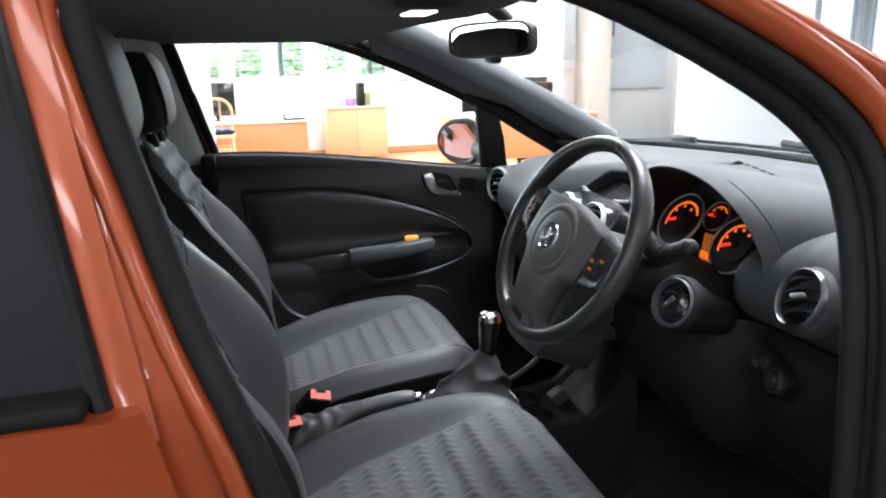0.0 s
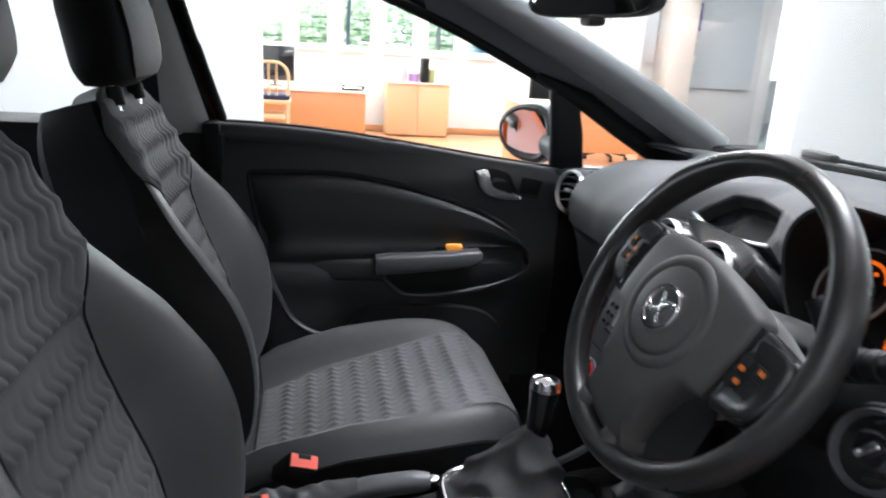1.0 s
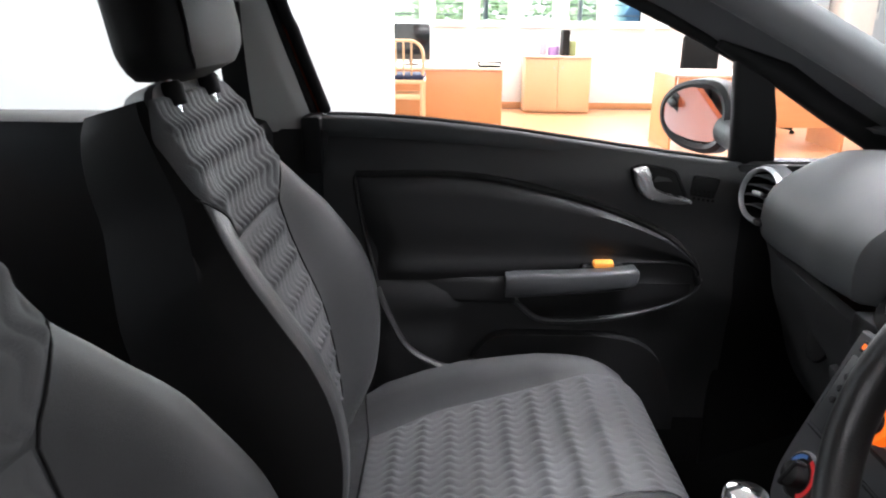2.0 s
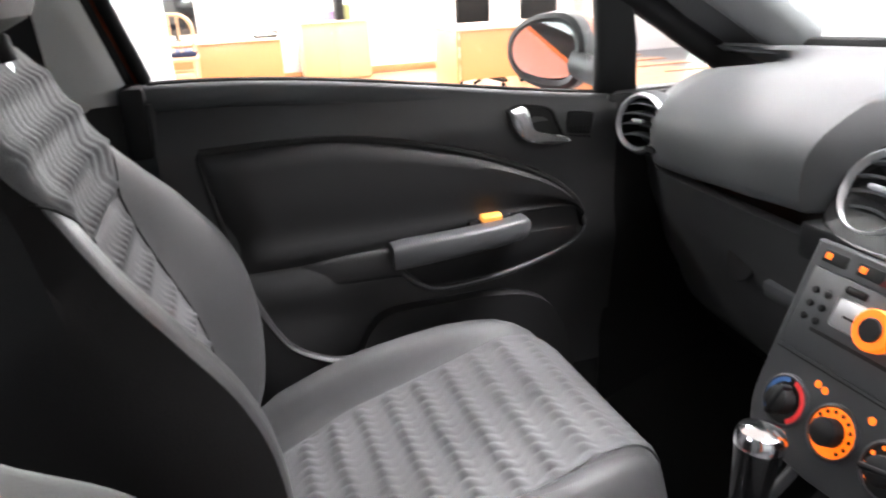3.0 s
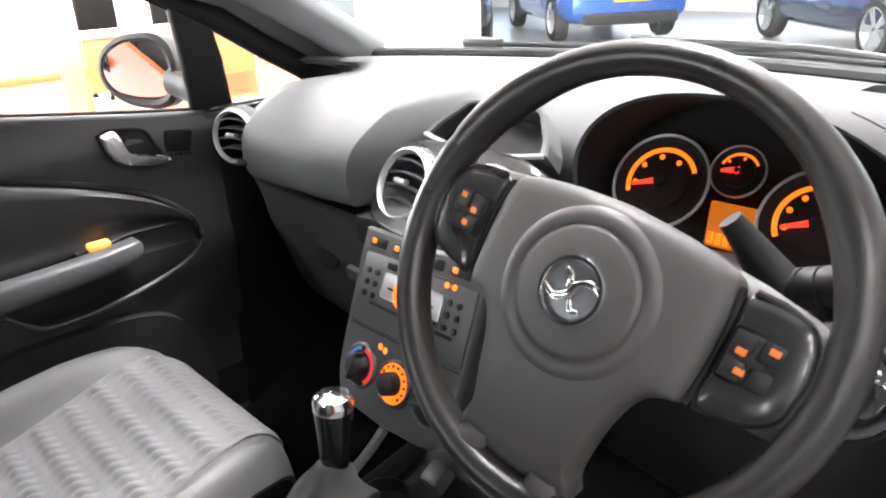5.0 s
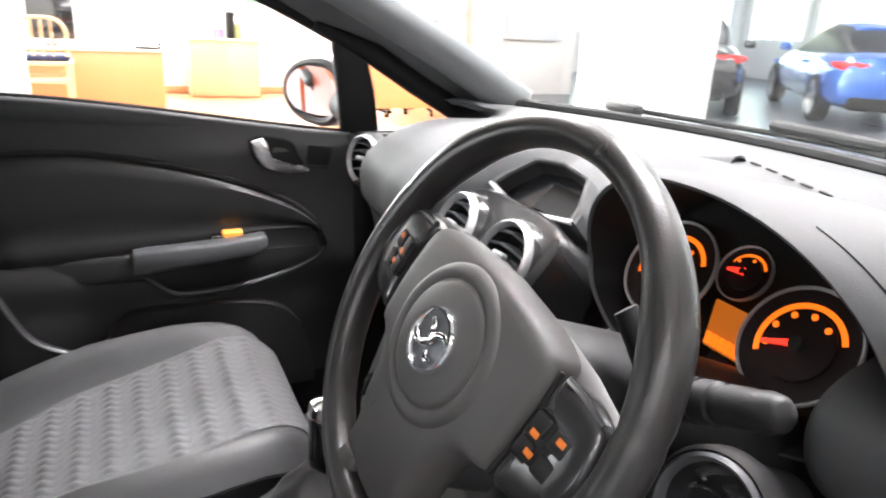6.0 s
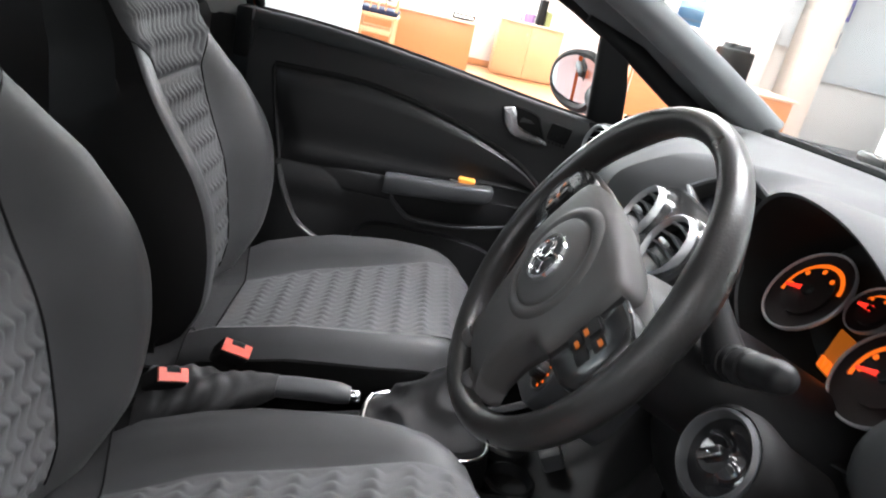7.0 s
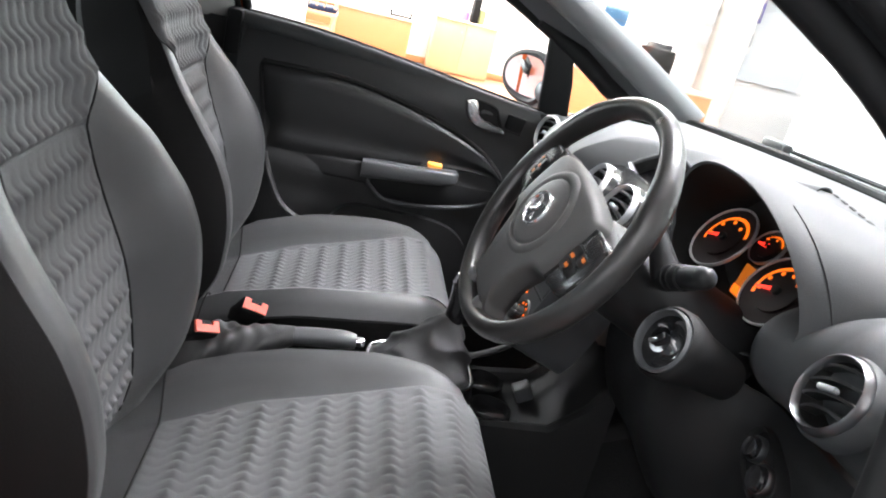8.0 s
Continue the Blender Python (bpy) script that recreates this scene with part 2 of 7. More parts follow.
def frame_of(way, up=(0, 0, 1)):
    way = Vector(way).normalized()
    side = way.cross(Vector(up))
    if side.length < 1e-4:
        side = way.cross(Vector((0, 1, 0)))
    side.normalize()
    return side, side.cross(way).normalized()


def tube(bm, points, r, n=12, flat=1.0, up=(0, 0, 1), caps=True, closed=False):
    """A round or flattened rod along points; r a number or one for each point."""
    pts = [Vector(p) for p in points]
    loops = []
    for i, p in enumerate(pts):
        if closed:
            way = pts[(i + 1) % len(pts)] - pts[i - 1]
        else:
            way = pts[min(i + 1, len(pts) - 1)] - pts[max(i - 1, 0)]
        s, u = frame_of(way, up)
        rad = r[i] if isinstance(r, (list, tuple)) else r
        loops.append([p + rad * (math.cos(a) * s + flat * math.sin(a) * u) for a in [2 * math.pi * k / n for k in range(n)]])
    if closed:
        loops.append(loops[0])
        rows = loft(bm, loops, caps=False)
        bmesh.ops.remove_doubles(bm, verts=rows[0] + rows[-1], dist=1e-6)
    else:
        loft(bm, loops, caps=caps)


def lathe(bm, profile, at, axis, n=32, up=(0, 0, 1), sx=1.0, sy=1.0):
    """Turns (radius, height) pairs about an axis; radius 0 closes an end."""
    at, axis = Vector(at), Vector(axis).normalized()
    s, u = frame_of(axis, up)
    rows = []
    for r, h in profile:
        if r == 0:
            rows.append([bm.verts.new(at + axis * h)])
        else:
            rows.append([bm.verts.new(at + axis * h + r * (sx * math.cos(a) * s + sy * math.sin(a) * u)) for a in [2 * math.pi * k / n for k in range(n)]])
    for a, b in zip(rows, rows[1:]):
        for i in range(n):
            j = (i + 1) % n
            if len(a) == 1 and len(b) > 1:
                bm.faces.new((a[0], b[i], b[j]))
            elif len(b) == 1 and len(a) > 1:
                bm.faces.new((a[i], a[j], b[0]))
            elif len(a) > 1:
                bm.faces.new((a[i], a[j], b[j], b[i]))


def sheet(bm, fn, nu, nv, thick):
    """A surface fn(u, v), u and v from 0 to 1, with thickness behind it (thick along its normal, may be negative)."""
    p = [[Vector(fn(i / nu, j / nv)) for j in range(nv + 1)] for i in range(nu + 1)]
    front, back = [], []
    for i in range(nu + 1):
        fr, bk = [], []
        for j in range(nv + 1):
            du = p[min(i + 1, nu)][j] - p[max(i - 1, 0)][j]
            dv = p[i][min(j + 1, nv)] - p[i][max(j - 1, 0)]
            nrm = du.cross(dv)
            nrm = nrm.normalized() if nrm.length > 1e-12 else Vector((0, 0, 1))
            fr.append(bm.verts.new(p[i][j]))
            bk.append(bm.verts.new(p[i][j] - nrm * thick))
        front.append(fr)
        back.append(bk)
    for i in range(nu):
        for j in range(nv):
            bm.faces.new((front[i][j], front[i + 1][j], front[i + 1][j + 1], front[i][j + 1]))
            bm.faces.new((back[i][j], back[i][j + 1], back[i + 1][j + 1], back[i + 1][j]))
    for i in range(nu):
        bm.faces.new((front[i][0], back[i][0], back[i + 1][0], front[i + 1][0]))
        bm.faces.new((front[i][nv], front[i + 1][nv], back[i + 1][nv], back[i][nv]))
    for j in range(nv):
        bm.faces.new((front[0][j], front[0][j + 1], back[0][j + 1], back[0][j]))
        bm.faces.new((front[nu][j], back[nu][j], back[nu][j + 1], front[nu][j + 1]))


def plate(bm, outline, normal, thick, dome=0.0):
    """A flat outline (points) with thickness along normal."""
    n = Vector(normal).normalized()
    pts = [Vector(p) for p in outline]
    a = [bm.verts.new(p) for p in pts]
    b = [bm.verts.new(p + n * thick) for p in pts]
    k = len(pts)
    for i in range(k):
        j = (i + 1) % k
        bm.faces.new((a[i], a[j], b[j], b[i]))
    bm.faces.new(a[::-1])
    if dome:
        c = bm.verts.new(sum(pts, Vector()) / k + n * (thick + dome))
        for i in range(k):
            bm.faces.new((b[i], b[(i + 1) % k], c))
    else:
        bm.faces.new(b)


def B():
    return bmesh.new()


def axes4(a, b, c, at=(0, 0, 0)):
    """A pose whose x, y and z run along a, b and c."""
    m = Matrix((a, b, c)).transposed().to_4x4()
    m.translation = at
    return m


# ---- showroom ----
def panel_box(name, lo, hi, mat, bevel=0.004):
    bm = B()
    box(bm, lo, hi, bevel)
    return solid(name, bm, mat, kind="structure")


X0, X1, Y0, Y1, Y2, XR, H = -8.0, 15.0, -8.0, 9.6, 14.0, 6.8, 3.2
bm = B()
sheet(bm, lambda u, v: (X0 + (X1 - X0) * u, Y0 + (Y2 + 0.2 - Y0) * v, 0.0), 12, 12, 0.2)
solid("floor", bm, FLOOR_DARK, kind="structure")
panel_box("ceiling", (X0, Y0, H), (X1, Y2, H + 0.15), WALL_WHITE)
panel_box("wall_south", (X0, Y0 - 0.2, 0), (X1, Y0, H), material("mid_grey_wall", (0.30, 0.30, 0.30), 0.7, stain=0.05, stain_size=0.8))
panel_box("ground", (-90, -90, -0.5), (90, 90, -0.25), material("outdoor_asphalt", (0.06, 0.06, 0.06), 0.9, grain=0.4, grain_size=0.02, stain=0.3, stain_size=2.0))


def wall_with_windows(name, origin, along, length, height, sill, head, n, pier, thick, mat):
    """A wall with n equal window openings, each with frame and pane; parts butt end to end."""
    o, a = Vector(origin), Vector(along).normalized()
    nrm = Vector((-a.y, a.x, 0))
    bm = B()

    def blk(s0, s1, z0, z1):
        m = axes4(a, nrm, Vector((0, 0, 1)), o)
        box(bm, (s0, 0, z0), (s1, thick, z1), 0.003, m)
    blk(0, length, 0, sill)
    blk(0, length, head, height)
    w = (length - pier * (n + 1)) / n
    for k in range(n + 1):
        s = k * (w + pier)
        blk(s, s + pier, sill, head)
    wall = solid(name, bm, mat, kind="structure")
    for k in range(n):
        s = pier + k * (w + pier)
        bm = B()
        m = axes4(a, nrm, Vector((0, 0, 1)), o)
        for lo, hi in (((s, 0.06, sill), (s + 0.06, 0.12, head)), ((s + w - 0.06, 0.06, sill), (s + w, 0.12, head)), ((s + 0.06, 0.06, sill), (s + w - 0.06, 0.12, sill + 0.06)), ((s + 0.06, 0.06, head - 0.06), (s + w - 0.06, 0.12, head))):
            box(bm, lo, hi, 0.004, m)
        win = solid(f"window_{name}", bm, WALL_WHITE, kind="structure")
        bm = B()
        box(bm, (s + 0.06, 0.085, sill + 0.06), (s + w - 0.06, 0.092, head - 0.06), 0, m)
        ORIGIN[win.name] = Vector()
        pn = part("pane", bm, CLEAR, win)
        pn.visible_shadow = False
        bm = B()
        box(bm, (s, -0.06, sill - 0.03), (s + w, 0.05, sill - 0.001), 0.004, m)
        part("window_sill", bm, WALL_WHITE, win)
    return wall


wall_with_windows("wall_north", (-3.512, Y1, 0), (1, 0, 0), 7.384, H, 1.12, 2.6, 12, 0.10, 0.2, WALL_WHITE)
panel_box("wall_north_left", (X0, Y1, 0), (-3.512, Y1 + 0.2, H), WALL_WHITE)
panel_box("wall_north_right", (3.872, Y1, 0), (XR, Y1 + 0.2, H), WALL_WHITE)
panel_box("wall_return", (XR, Y1, 0), (XR + 0.2, Y2, H), WALL_WHITE)
wall_with_windows("wall_display_end", (XR + 0.2, Y2, 0), (1, 0, 0), X1 - XR - 0.2, H, 0.9, 2.9, 6, 0.22, 0.2, WALL_WHITE)
wall_with_windows("wall_east", (X1, Y2, 0), (0, -1, 0), Y2 - Y0, H, 0.9, 2.9, 11, 0.22, 0.2, WALL_WHITE)
wall_with_windows("wall_west", (X0, Y0, 0), (0, 1, 0), Y1 - Y0, H, 0.5, 2.8, 6, 0.25, 0.2, WALL_WHITE)
# white partition on the passenger side, column and boards ahead
panel_box("wall_partition", (-5.5, 4.0, 0), (-0.47, 4.2, H), WALL_WHITE)
panel_box("wall_column", (2.74, 3.0, 0), (3.65, 3.24, H), WALL_WHITE)
panel_box("pillar_1", (4.20, 9.15, 0), (4.58, 9.55, H), WALL_WHITE)
panel_box("pillar_2", (4.97, 9.1, 0), (5.36, 9.55, H), WALL_CREAM)
panel_box("baseboard", (-0.2, Y1 - 0.02, 0), (3.8, Y1 - 0.001, 0.09), CHERRY)
# includes the added fill strip at (-0.3, -2.2)
for lx, ly in CEILING_STRIPS:
    st = thing("ceiling_strip_light", (lx, ly, H - 0.1), "white fluorescent strip light on the ceiling", "ceiling light", "ceiling strip lights")
    bm = B()
    box(bm, (lx - 0.75, ly - 0.18, H - 0.07), (lx + 0.75, ly + 0.18, H - 0.001), 0.01)
    part("casing", bm, WALL_WHITE, st)
    bm = B()
    box(bm, (lx - 0.70, ly - 0.15, H - 0.09), (lx + 0.70, ly + 0.15, H - 0.0705), 0.008)
    part("diffuser", bm, material("lit_diffuser", (1.0, 0.985, 0.95), 0.5, emit=2.4) if "lit_diffuser" not in bpy.data.materials else bpy.data.materials["lit_diffuser"], st)


def desk(name, x0, x1, y0, y1, z, label, panel_mat, leg=False):
    d = thing(name, ((x0 + x1) / 2, (y0 + y1) / 2, 0), label, "desk", "showroom desks")
    bm = B()
    box(bm, (x0, y0, z - 0.028), (x1, y1, z), 0.008)
    part("tabletop", bm, PALE_TOP, d, "pale wood desk top")
    bm = B()
    box(bm, (x0 + 0.05, y0 + 0.03, 0.06 if not leg else 0.25), (x1 - 0.03, y0 + 0.055, z - 0.029), 0.003)
    part("front_panel", bm, panel_mat, d)
    for xx in (x0 + 0.02, x1 - 0.045):
        bm = B()
        box(bm, (xx, y0 + 0.06, 0.0), (xx + 0.025, y1 - 0.05, z - 0.029), 0.003)
        part("side_panel", bm, panel_mat, d)
    return d


desk("office_desk", -1.5, 0.505, 7.55, 8.4, 0.685, "cherry wood office desk with pale top", CHERRY)
desk("office_desk", 1.98, 3.7, 6.2, 7.0, 0.735, "cherry wood sales desk with pale top", CHERRY, True)
cb = thing("low_cabinet", (1.3, 9.2, 0), "beech two-door low cupboard against the wall", "cabinet")
bm = B()
box(bm, (0.88, 9.02, 0.02), (1.74, 9.45, 0.72), 0.004)
part("body", bm, BEECH, cb)
bm = B()
box(bm, (0.86, 8.98, 0.722), (1.76, 9.47, 0.745), 0.005)
part("top", bm, PALE_TOP, cb)
for a, b in ((0.883, 1.307), (1.313, 1.737)):
    bm = B()
    box(bm, (a, 9.0, 0.04), (b, 9.018, 0.715), 0.003)
    dr = part("door", bm, BEECH, cb)
    bm = B()
    lathe(bm, [(0.008, 0), (0.008, 0.012), (0.012, 0.018), (0, 0.022)], ((b - 0.05) if a < 1 else a + 0.05, 9.0, 0.6), (0, -1, 0), 12)
    part("knob", bm, STEEL, dr)


def board(name, lo, hi, mat, label, category, shapes=()):
    """A flat board or poster on a wall, with plain printed shapes."""
    t = thing(name, ((lo[0] + hi[0]) / 2, lo[1], lo[2]), label, category)
    bm = B()
    box(bm, lo, hi, 0.004)
    part("panel", bm, mat, t)
    for x0, z0, x1, z1, m in shapes:
        bm = B()
        box(bm, (x0, lo[1] - 0.004, z0), (x1, lo[1] - 0.0005, z1), 0.0005)
        part("printed_shape", bm, m, t)
    return t


PURPLE = material("purple_print", (0.16, 0.14, 0.42), 0.5, stain=0.05)
PRINT_GREY = material("grey_print", (0.35, 0.38, 0.40), 0.5, stain=0.1, stain_size=0.03)
board("notice_board", (5.42, 9.52, 0.86), (6.62, 9.58, 2.6), BOARD, "pale blue notice board fixed to the white wall", "notice board")
board("wall_poster", (5.44, 9.49, 1.69), (5.62, 9.51, 2.10), PURPLE, "purple poster pinned to the pale blue board", "poster", ((5.47, 1.98, 5.59, 2.05, WHITE_MARK), (5.47, 1.75, 5.59, 1.90, PRINT_GREY)))
board("wall_notice", (5.44, 9.49, 1.24), (5.62, 9.51, 1.57), WALL_WHITE, "small white notice with a grey picture", "notice", ((5.46, 1.33, 5.60, 1.54, PRINT_GREY),))
board("grey_wall_board", (4.60, 9.52, 1.2), (4.95, 9.58, 2.6), BOARD, "narrow pale blue board between two pillars", "notice board")


def monitor(name, at, w, h, label):
    x, y, z = at
    m = thing(name, at, label, "monitor")
    bm = B()
    box(bm, (x - w / 2, y - 0.02, z + 0.06), (x + w / 2, y + 0.02, z + 0.06 + h), 0.006)
    part("screen", bm, GLOSS_BLACK, m)
    bm = B()
    lathe(bm, [(0.0, 0.0), (0.10, 0.0), (0.10, 0.010), (0.02, 0.016), (0.018, 0.07), (0, 0.07)], (x, y + 0.02, z), (0, 0, 1), 20)
    part("stand", bm, RUBBER, m)


monitor("desk_monitor", (-0.56, 7.95, 0.685), 0.44, 0.40, "black flat monitor standing on the office desk")
desk("office_desk", 3.5, 4.12, 8.3, 8.85, 0.66, "small wooden desk beside the white pillar", CHERRY)
monitor("desk_monitor", (3.88, 8.6, 0.66), 0.36, 0.38, "grey-backed monitor standing on a small desk")
tr = thing("paper_tray", (0.36, 7.7, 0.685), "black letter tray with white papers on the desk", "letter tray")
bm = B()
for z in (0.687, 0.735):
    box(bm, (0.21, 7.62, z), (0.47, 7.92, z + 0.008), 0.002)
for x, y in ((0.215, 7.63), (0.455, 7.63), (0.215, 7.90), (0.455, 7.90)):
    box(bm, (x, y, 0.690), (x + 0.012, y + 0.012, 0.745), 0.001)
part("tray", bm, RUBBER, tr)
bm = B()
box(bm, (0.23, 7.64, 0.745), (0.45, 7.90, 0.757), 0.001)
part("papers", bm, WALL_WHITE, tr)


def chair(at):
    x, y, z = at
    c = thing("wooden_chair", at, "light wooden chair with arched back and dark seat pad", "chair")
    seat = 0.60
    for dx in (-0.19, 0.19):
        for dy in (-0.19, 0.19):
            bm = B()
            tube(bm, [(x + dx, y + dy, 0.0), (x + dx, y + dy, seat - 0.01)], 0.022, 10)
            part("leg", bm, BEECH, c)
    for dy in (-0.19, 0.19):
        bm = B()
        box(bm, (x - 0.17, y + dy - 0.012, seat - 0.20), (x + 0.17, y + dy + 0.012, seat - 0.15), 0.006)
        part("stretcher", bm, BEECH, c)
    bm = B()
    box(bm, (x - 0.22, y - 0.22, seat - 0.04), (x + 0.22, y + 0.22, seat), 0.012)
    part("seat_frame", bm, BEECH, c)
    bm = B()
    box(bm, (x - 0.215, y - 0.215, seat + 0.001), (x + 0.215, y + 0.215, seat + 0.055), 0.022, seg=3)
    part("seat_pad", bm, CLOTH_BLUE, c, "dark blue seat pad")
    bm = B()
    tube(bm, spline([(x - 0.19, y - 0.19, seat), (x - 0.20, y - 0.21, seat + 0.26), (x - 0.13, y - 0.22, seat + 0.37), (x, y - 0.225, seat + 0.39), (x + 0.13, y - 0.22, seat + 0.37), (x + 0.20, y - 0.21, seat + 0.26), (x + 0.19, y - 0.19, seat)], 30), 0.016, 10)
    part("back_hoop", bm, BEECH, c)
    for dx in (-0.08, 0.0, 0.08):
        bm = B()
        tube(bm, [(x + dx, y - 0.20, seat), (x + dx, y - 0.222, seat + 0.37)], 0.009, 8)
        part("spindle", bm, BEECH, c)


chair((-0.58, 7.1, 0))


def office_chair(at, turn):
    x, y, z = at
    c = thing("office_chair", at, "black swivel office chair on castors behind the desk", "office chair", "office chairs")
    m = Matrix.Translation(at) @ pose(0, 0, 0, 0, 0, turn)
    bm = B()
    box(bm, (-0.23, -0.23, 0.44), (0.23, 0.23, 0.52), 0.035, m, seg=3)
    part("seat", bm, RUBBER, c)
    bm = B()
    box(bm, (-0.22, 0.20, 0.60), (0.22, 0.27, 1.05), 0.03, m, seg=3)
    part("backrest", bm, RUBBER, c)
    bm = B()
    tube(bm, [m @ Vector((0, 0.0, 0.1)), m @ Vector((0, 0, 0.44))], 0.03, 12)
    tube(bm, [m @ Vector((0, 0.2, 0.46)), m @ Vector((0, 0.26, 0.7))], 0.02, 8)
    part("column", bm, STEEL, c)
    for k in range(5):
        a = 2 * math.pi * k / 5
        bm = B()
        tube(bm, [m @ Vector((0, 0, 0.11)), m @ Vector((0.28 * math.cos(a), 0.28 * math.sin(a), 0.07))], 0.018, 8)
        part("foot", bm, RUBBER, c)
        bm = B()
        lathe(bm, [(0, -0.015), (0.028, -0.012), (0.028, 0.012), (0, 0.015)], m @ Vector((0.28 * math.cos(a), 0.28 * math.sin(a), 0.028)), m.to_3x3() @ Vector((-math.sin(a), math.cos(a), 0)), 12)
        part("castor", bm, RUBBER, c)


office_chair((2.73, 7.45, 0), 10)
office_chair((3.45, 7.5, 0), -20)
# things on the cupboard
bt = thing("plastic_bottle", (1.12, 9.2, 0.745), "pink plastic bottle standing on the cupboard", "bottle")
bm = B()
lathe(bm, [(0, 0), (0.045, 0.0), (0.048, 0.02), (0.046, 0.14), (0.02, 0.19), (0.018, 0.22), (0, 0.22)], (1.12, 9.2, 0.745), (0, 0, 1), 16)
part("body", bm, material("pink_plastic", (0.75, 0.30, 0.36), 0.4), bt)
bm = B()
lathe(bm, [(0.022, 0.22), (0.022, 0.255), (0, 0.256)], (1.12, 9.2, 0.745), (0, 0, 1), 14)
part("cap", bm, WALL_WHITE, bt)
bm = B()
lathe(bm, [(0, 0), (0.07, 0.0), (0.075, 0.11), (0.065, 0.12), (0, 0.118)], (1.26, 9.2, 0.7455), (0, 0, 1), 18)
solid("round_tub", bm, material("purple_plastic", (0.34, 0.20, 0.44), 0.45), "purple plastic tub standing on the cupboard", "tub")
bm = B()
box(bm, (1.36, 9.08, 0.746), (1.45, 9.34, 1.07), 0.004)
solid("lever_arch_file", bm, RUBBER, "black upright file standing on the cupboard", "file folder")
bm = B()
box(bm, (1.46, 9.10, 0.746), (1.54, 9.34, 0.93), 0.004)
solid("file_box", bm, material("olive_card", (0.25, 0.28, 0.12), 0.7, stain=0.1), "olive card box standing on the cupboard", "box")



# ---- the car: shell ----
def side_y(z):
    """Half width of the cabin side at a height: upright below the belt, leaning in above it."""
    return 0.80 - 0.42 * (z - 1.0) if z > 1.0 else 0.80 + 0.04 * min(1, (1.0 - z) / 0.3)


car = thing("hatchback_car", (0, 0, 0), "orange-red five-door hatchback with driver's door open", "car")

bm = B()
sheet(bm, lambda u, v: (-1.35 + 2.15 * u, -0.74 + 1.48 * v, 0.30 + 0.10 * max(0, 1 - abs(v - 0.5) / 0.12) + 0.16 * max(0, u - 0.82) / 0.18), 30, 30, 0.02)
part("floor_carpet", bm, CARPET, car, "black carpeted car floor with centre tunnel")


def roof_z(x, y):
    return 1.445 - 0.055 * (abs(y) / 0.62) ** 3 - 0.25 * max(0, x + 0.05) ** 1.5 - 0.03 * max(0, -x - 0.6)


def roof_front(y):
    return 0.20 - 0.14 * (y / 0.6) ** 2


bm = B()
sheet(bm, lambda u, v: ((lambda y: ((x := -1.5 + (roof_front(y) + 1.5) * u), y, roof_z(x, y) - 0.035))(-0.63 + 1.26 * v)), 24, 28, 0.008)
part("headliner", bm, HEADLINER, car, "dark grey cloth headliner")
bm = B()
sheet(bm, lambda u, v: ((lambda y: ((x := -1.6 + (roof_front(y) + 1.6) * u), y, roof_z(x, y) + 0.01))(-0.66 + 1.32 * v)), 24, 28, 0.012)
part("roof_panel", bm, PAINT, car)


def screen_base(y):
    return Vector((1.0 - 0.48 * y * y, y, 1.038))


def screen_top(y):
    return Vector((roof_front(y), y, roof_z(roof_front(y), y) - 0.01))


bm = B()
sheet(bm, lambda u, v: screen_base(-0.68 + 1.36 * v).lerp(screen_top(-0.60 + 1.2 * v), u) + Vector((0.02, 0, 0.035)) * math.sin(math.pi * u), 12, 20, 0.004)
ws = part("windscreen", bm, GLASS, car, "clear windscreen")
ws.visible_shadow = False
bm = B()
tube(bm, [screen_base(y) + Vector((0.012, 0, 0.002)) for y in [-0.68 + 1.36 * k / 24 for k in range(25)]], 0.013, 8)
part("windscreen_seal", bm, RUBBER, car)
bm = B()
sheet(bm, lambda u, v: screen_base(-0.70 + 1.40 * v) + Vector((0.03 + 0.22 * u, 0, -0.03 - 0.05 * u)), 4, 24, 0.01)
part("scuttle_panel", bm, RUBBER, car, "black plastic scuttle panel below windscreen")

# A pillars: grey trim inside, paint outside
for s in (1, -1):
    low, high = Vector((0.83, s * 0.665, 1.035)), Vector((0.10, s * 0.585, 1.395))
    path = spline([low, low.lerp(high, 0.33) + Vector((0.008, 0, 0.010)), low.lerp(high, 0.7) + Vector((0.006, 0, 0.008)), high], 18)
    bm = B()
    loops = []
    for i, p in enumerate(path):
        k = i / 18
        w, d = 0.034 + 0.008 * (1 - k), 0.026
        way = (path[min(i + 1, 18)] - path[max(i - 1, 0)]).normalized()
        out = Vector((0.25, s, 0.25)).normalized()
        across = way.cross(out).normalized() * s
        loops.append([p + across * (w * math.cos(a)) * -1 + out * (d * math.sin(a)) for a in [2 * math.pi * j / 20 for j in range(20)]])
    loft(bm, loops)
    part("a_pillar_trim", bm, A_TRIM, car, "grey moulded A-pillar trim")
    bm = B()
    tube(bm, [p + Vector((0.030, s * 0.040, 0.012)) for p in path], 0.018, 10)
    part("a_pillar", bm, PAINT, car)

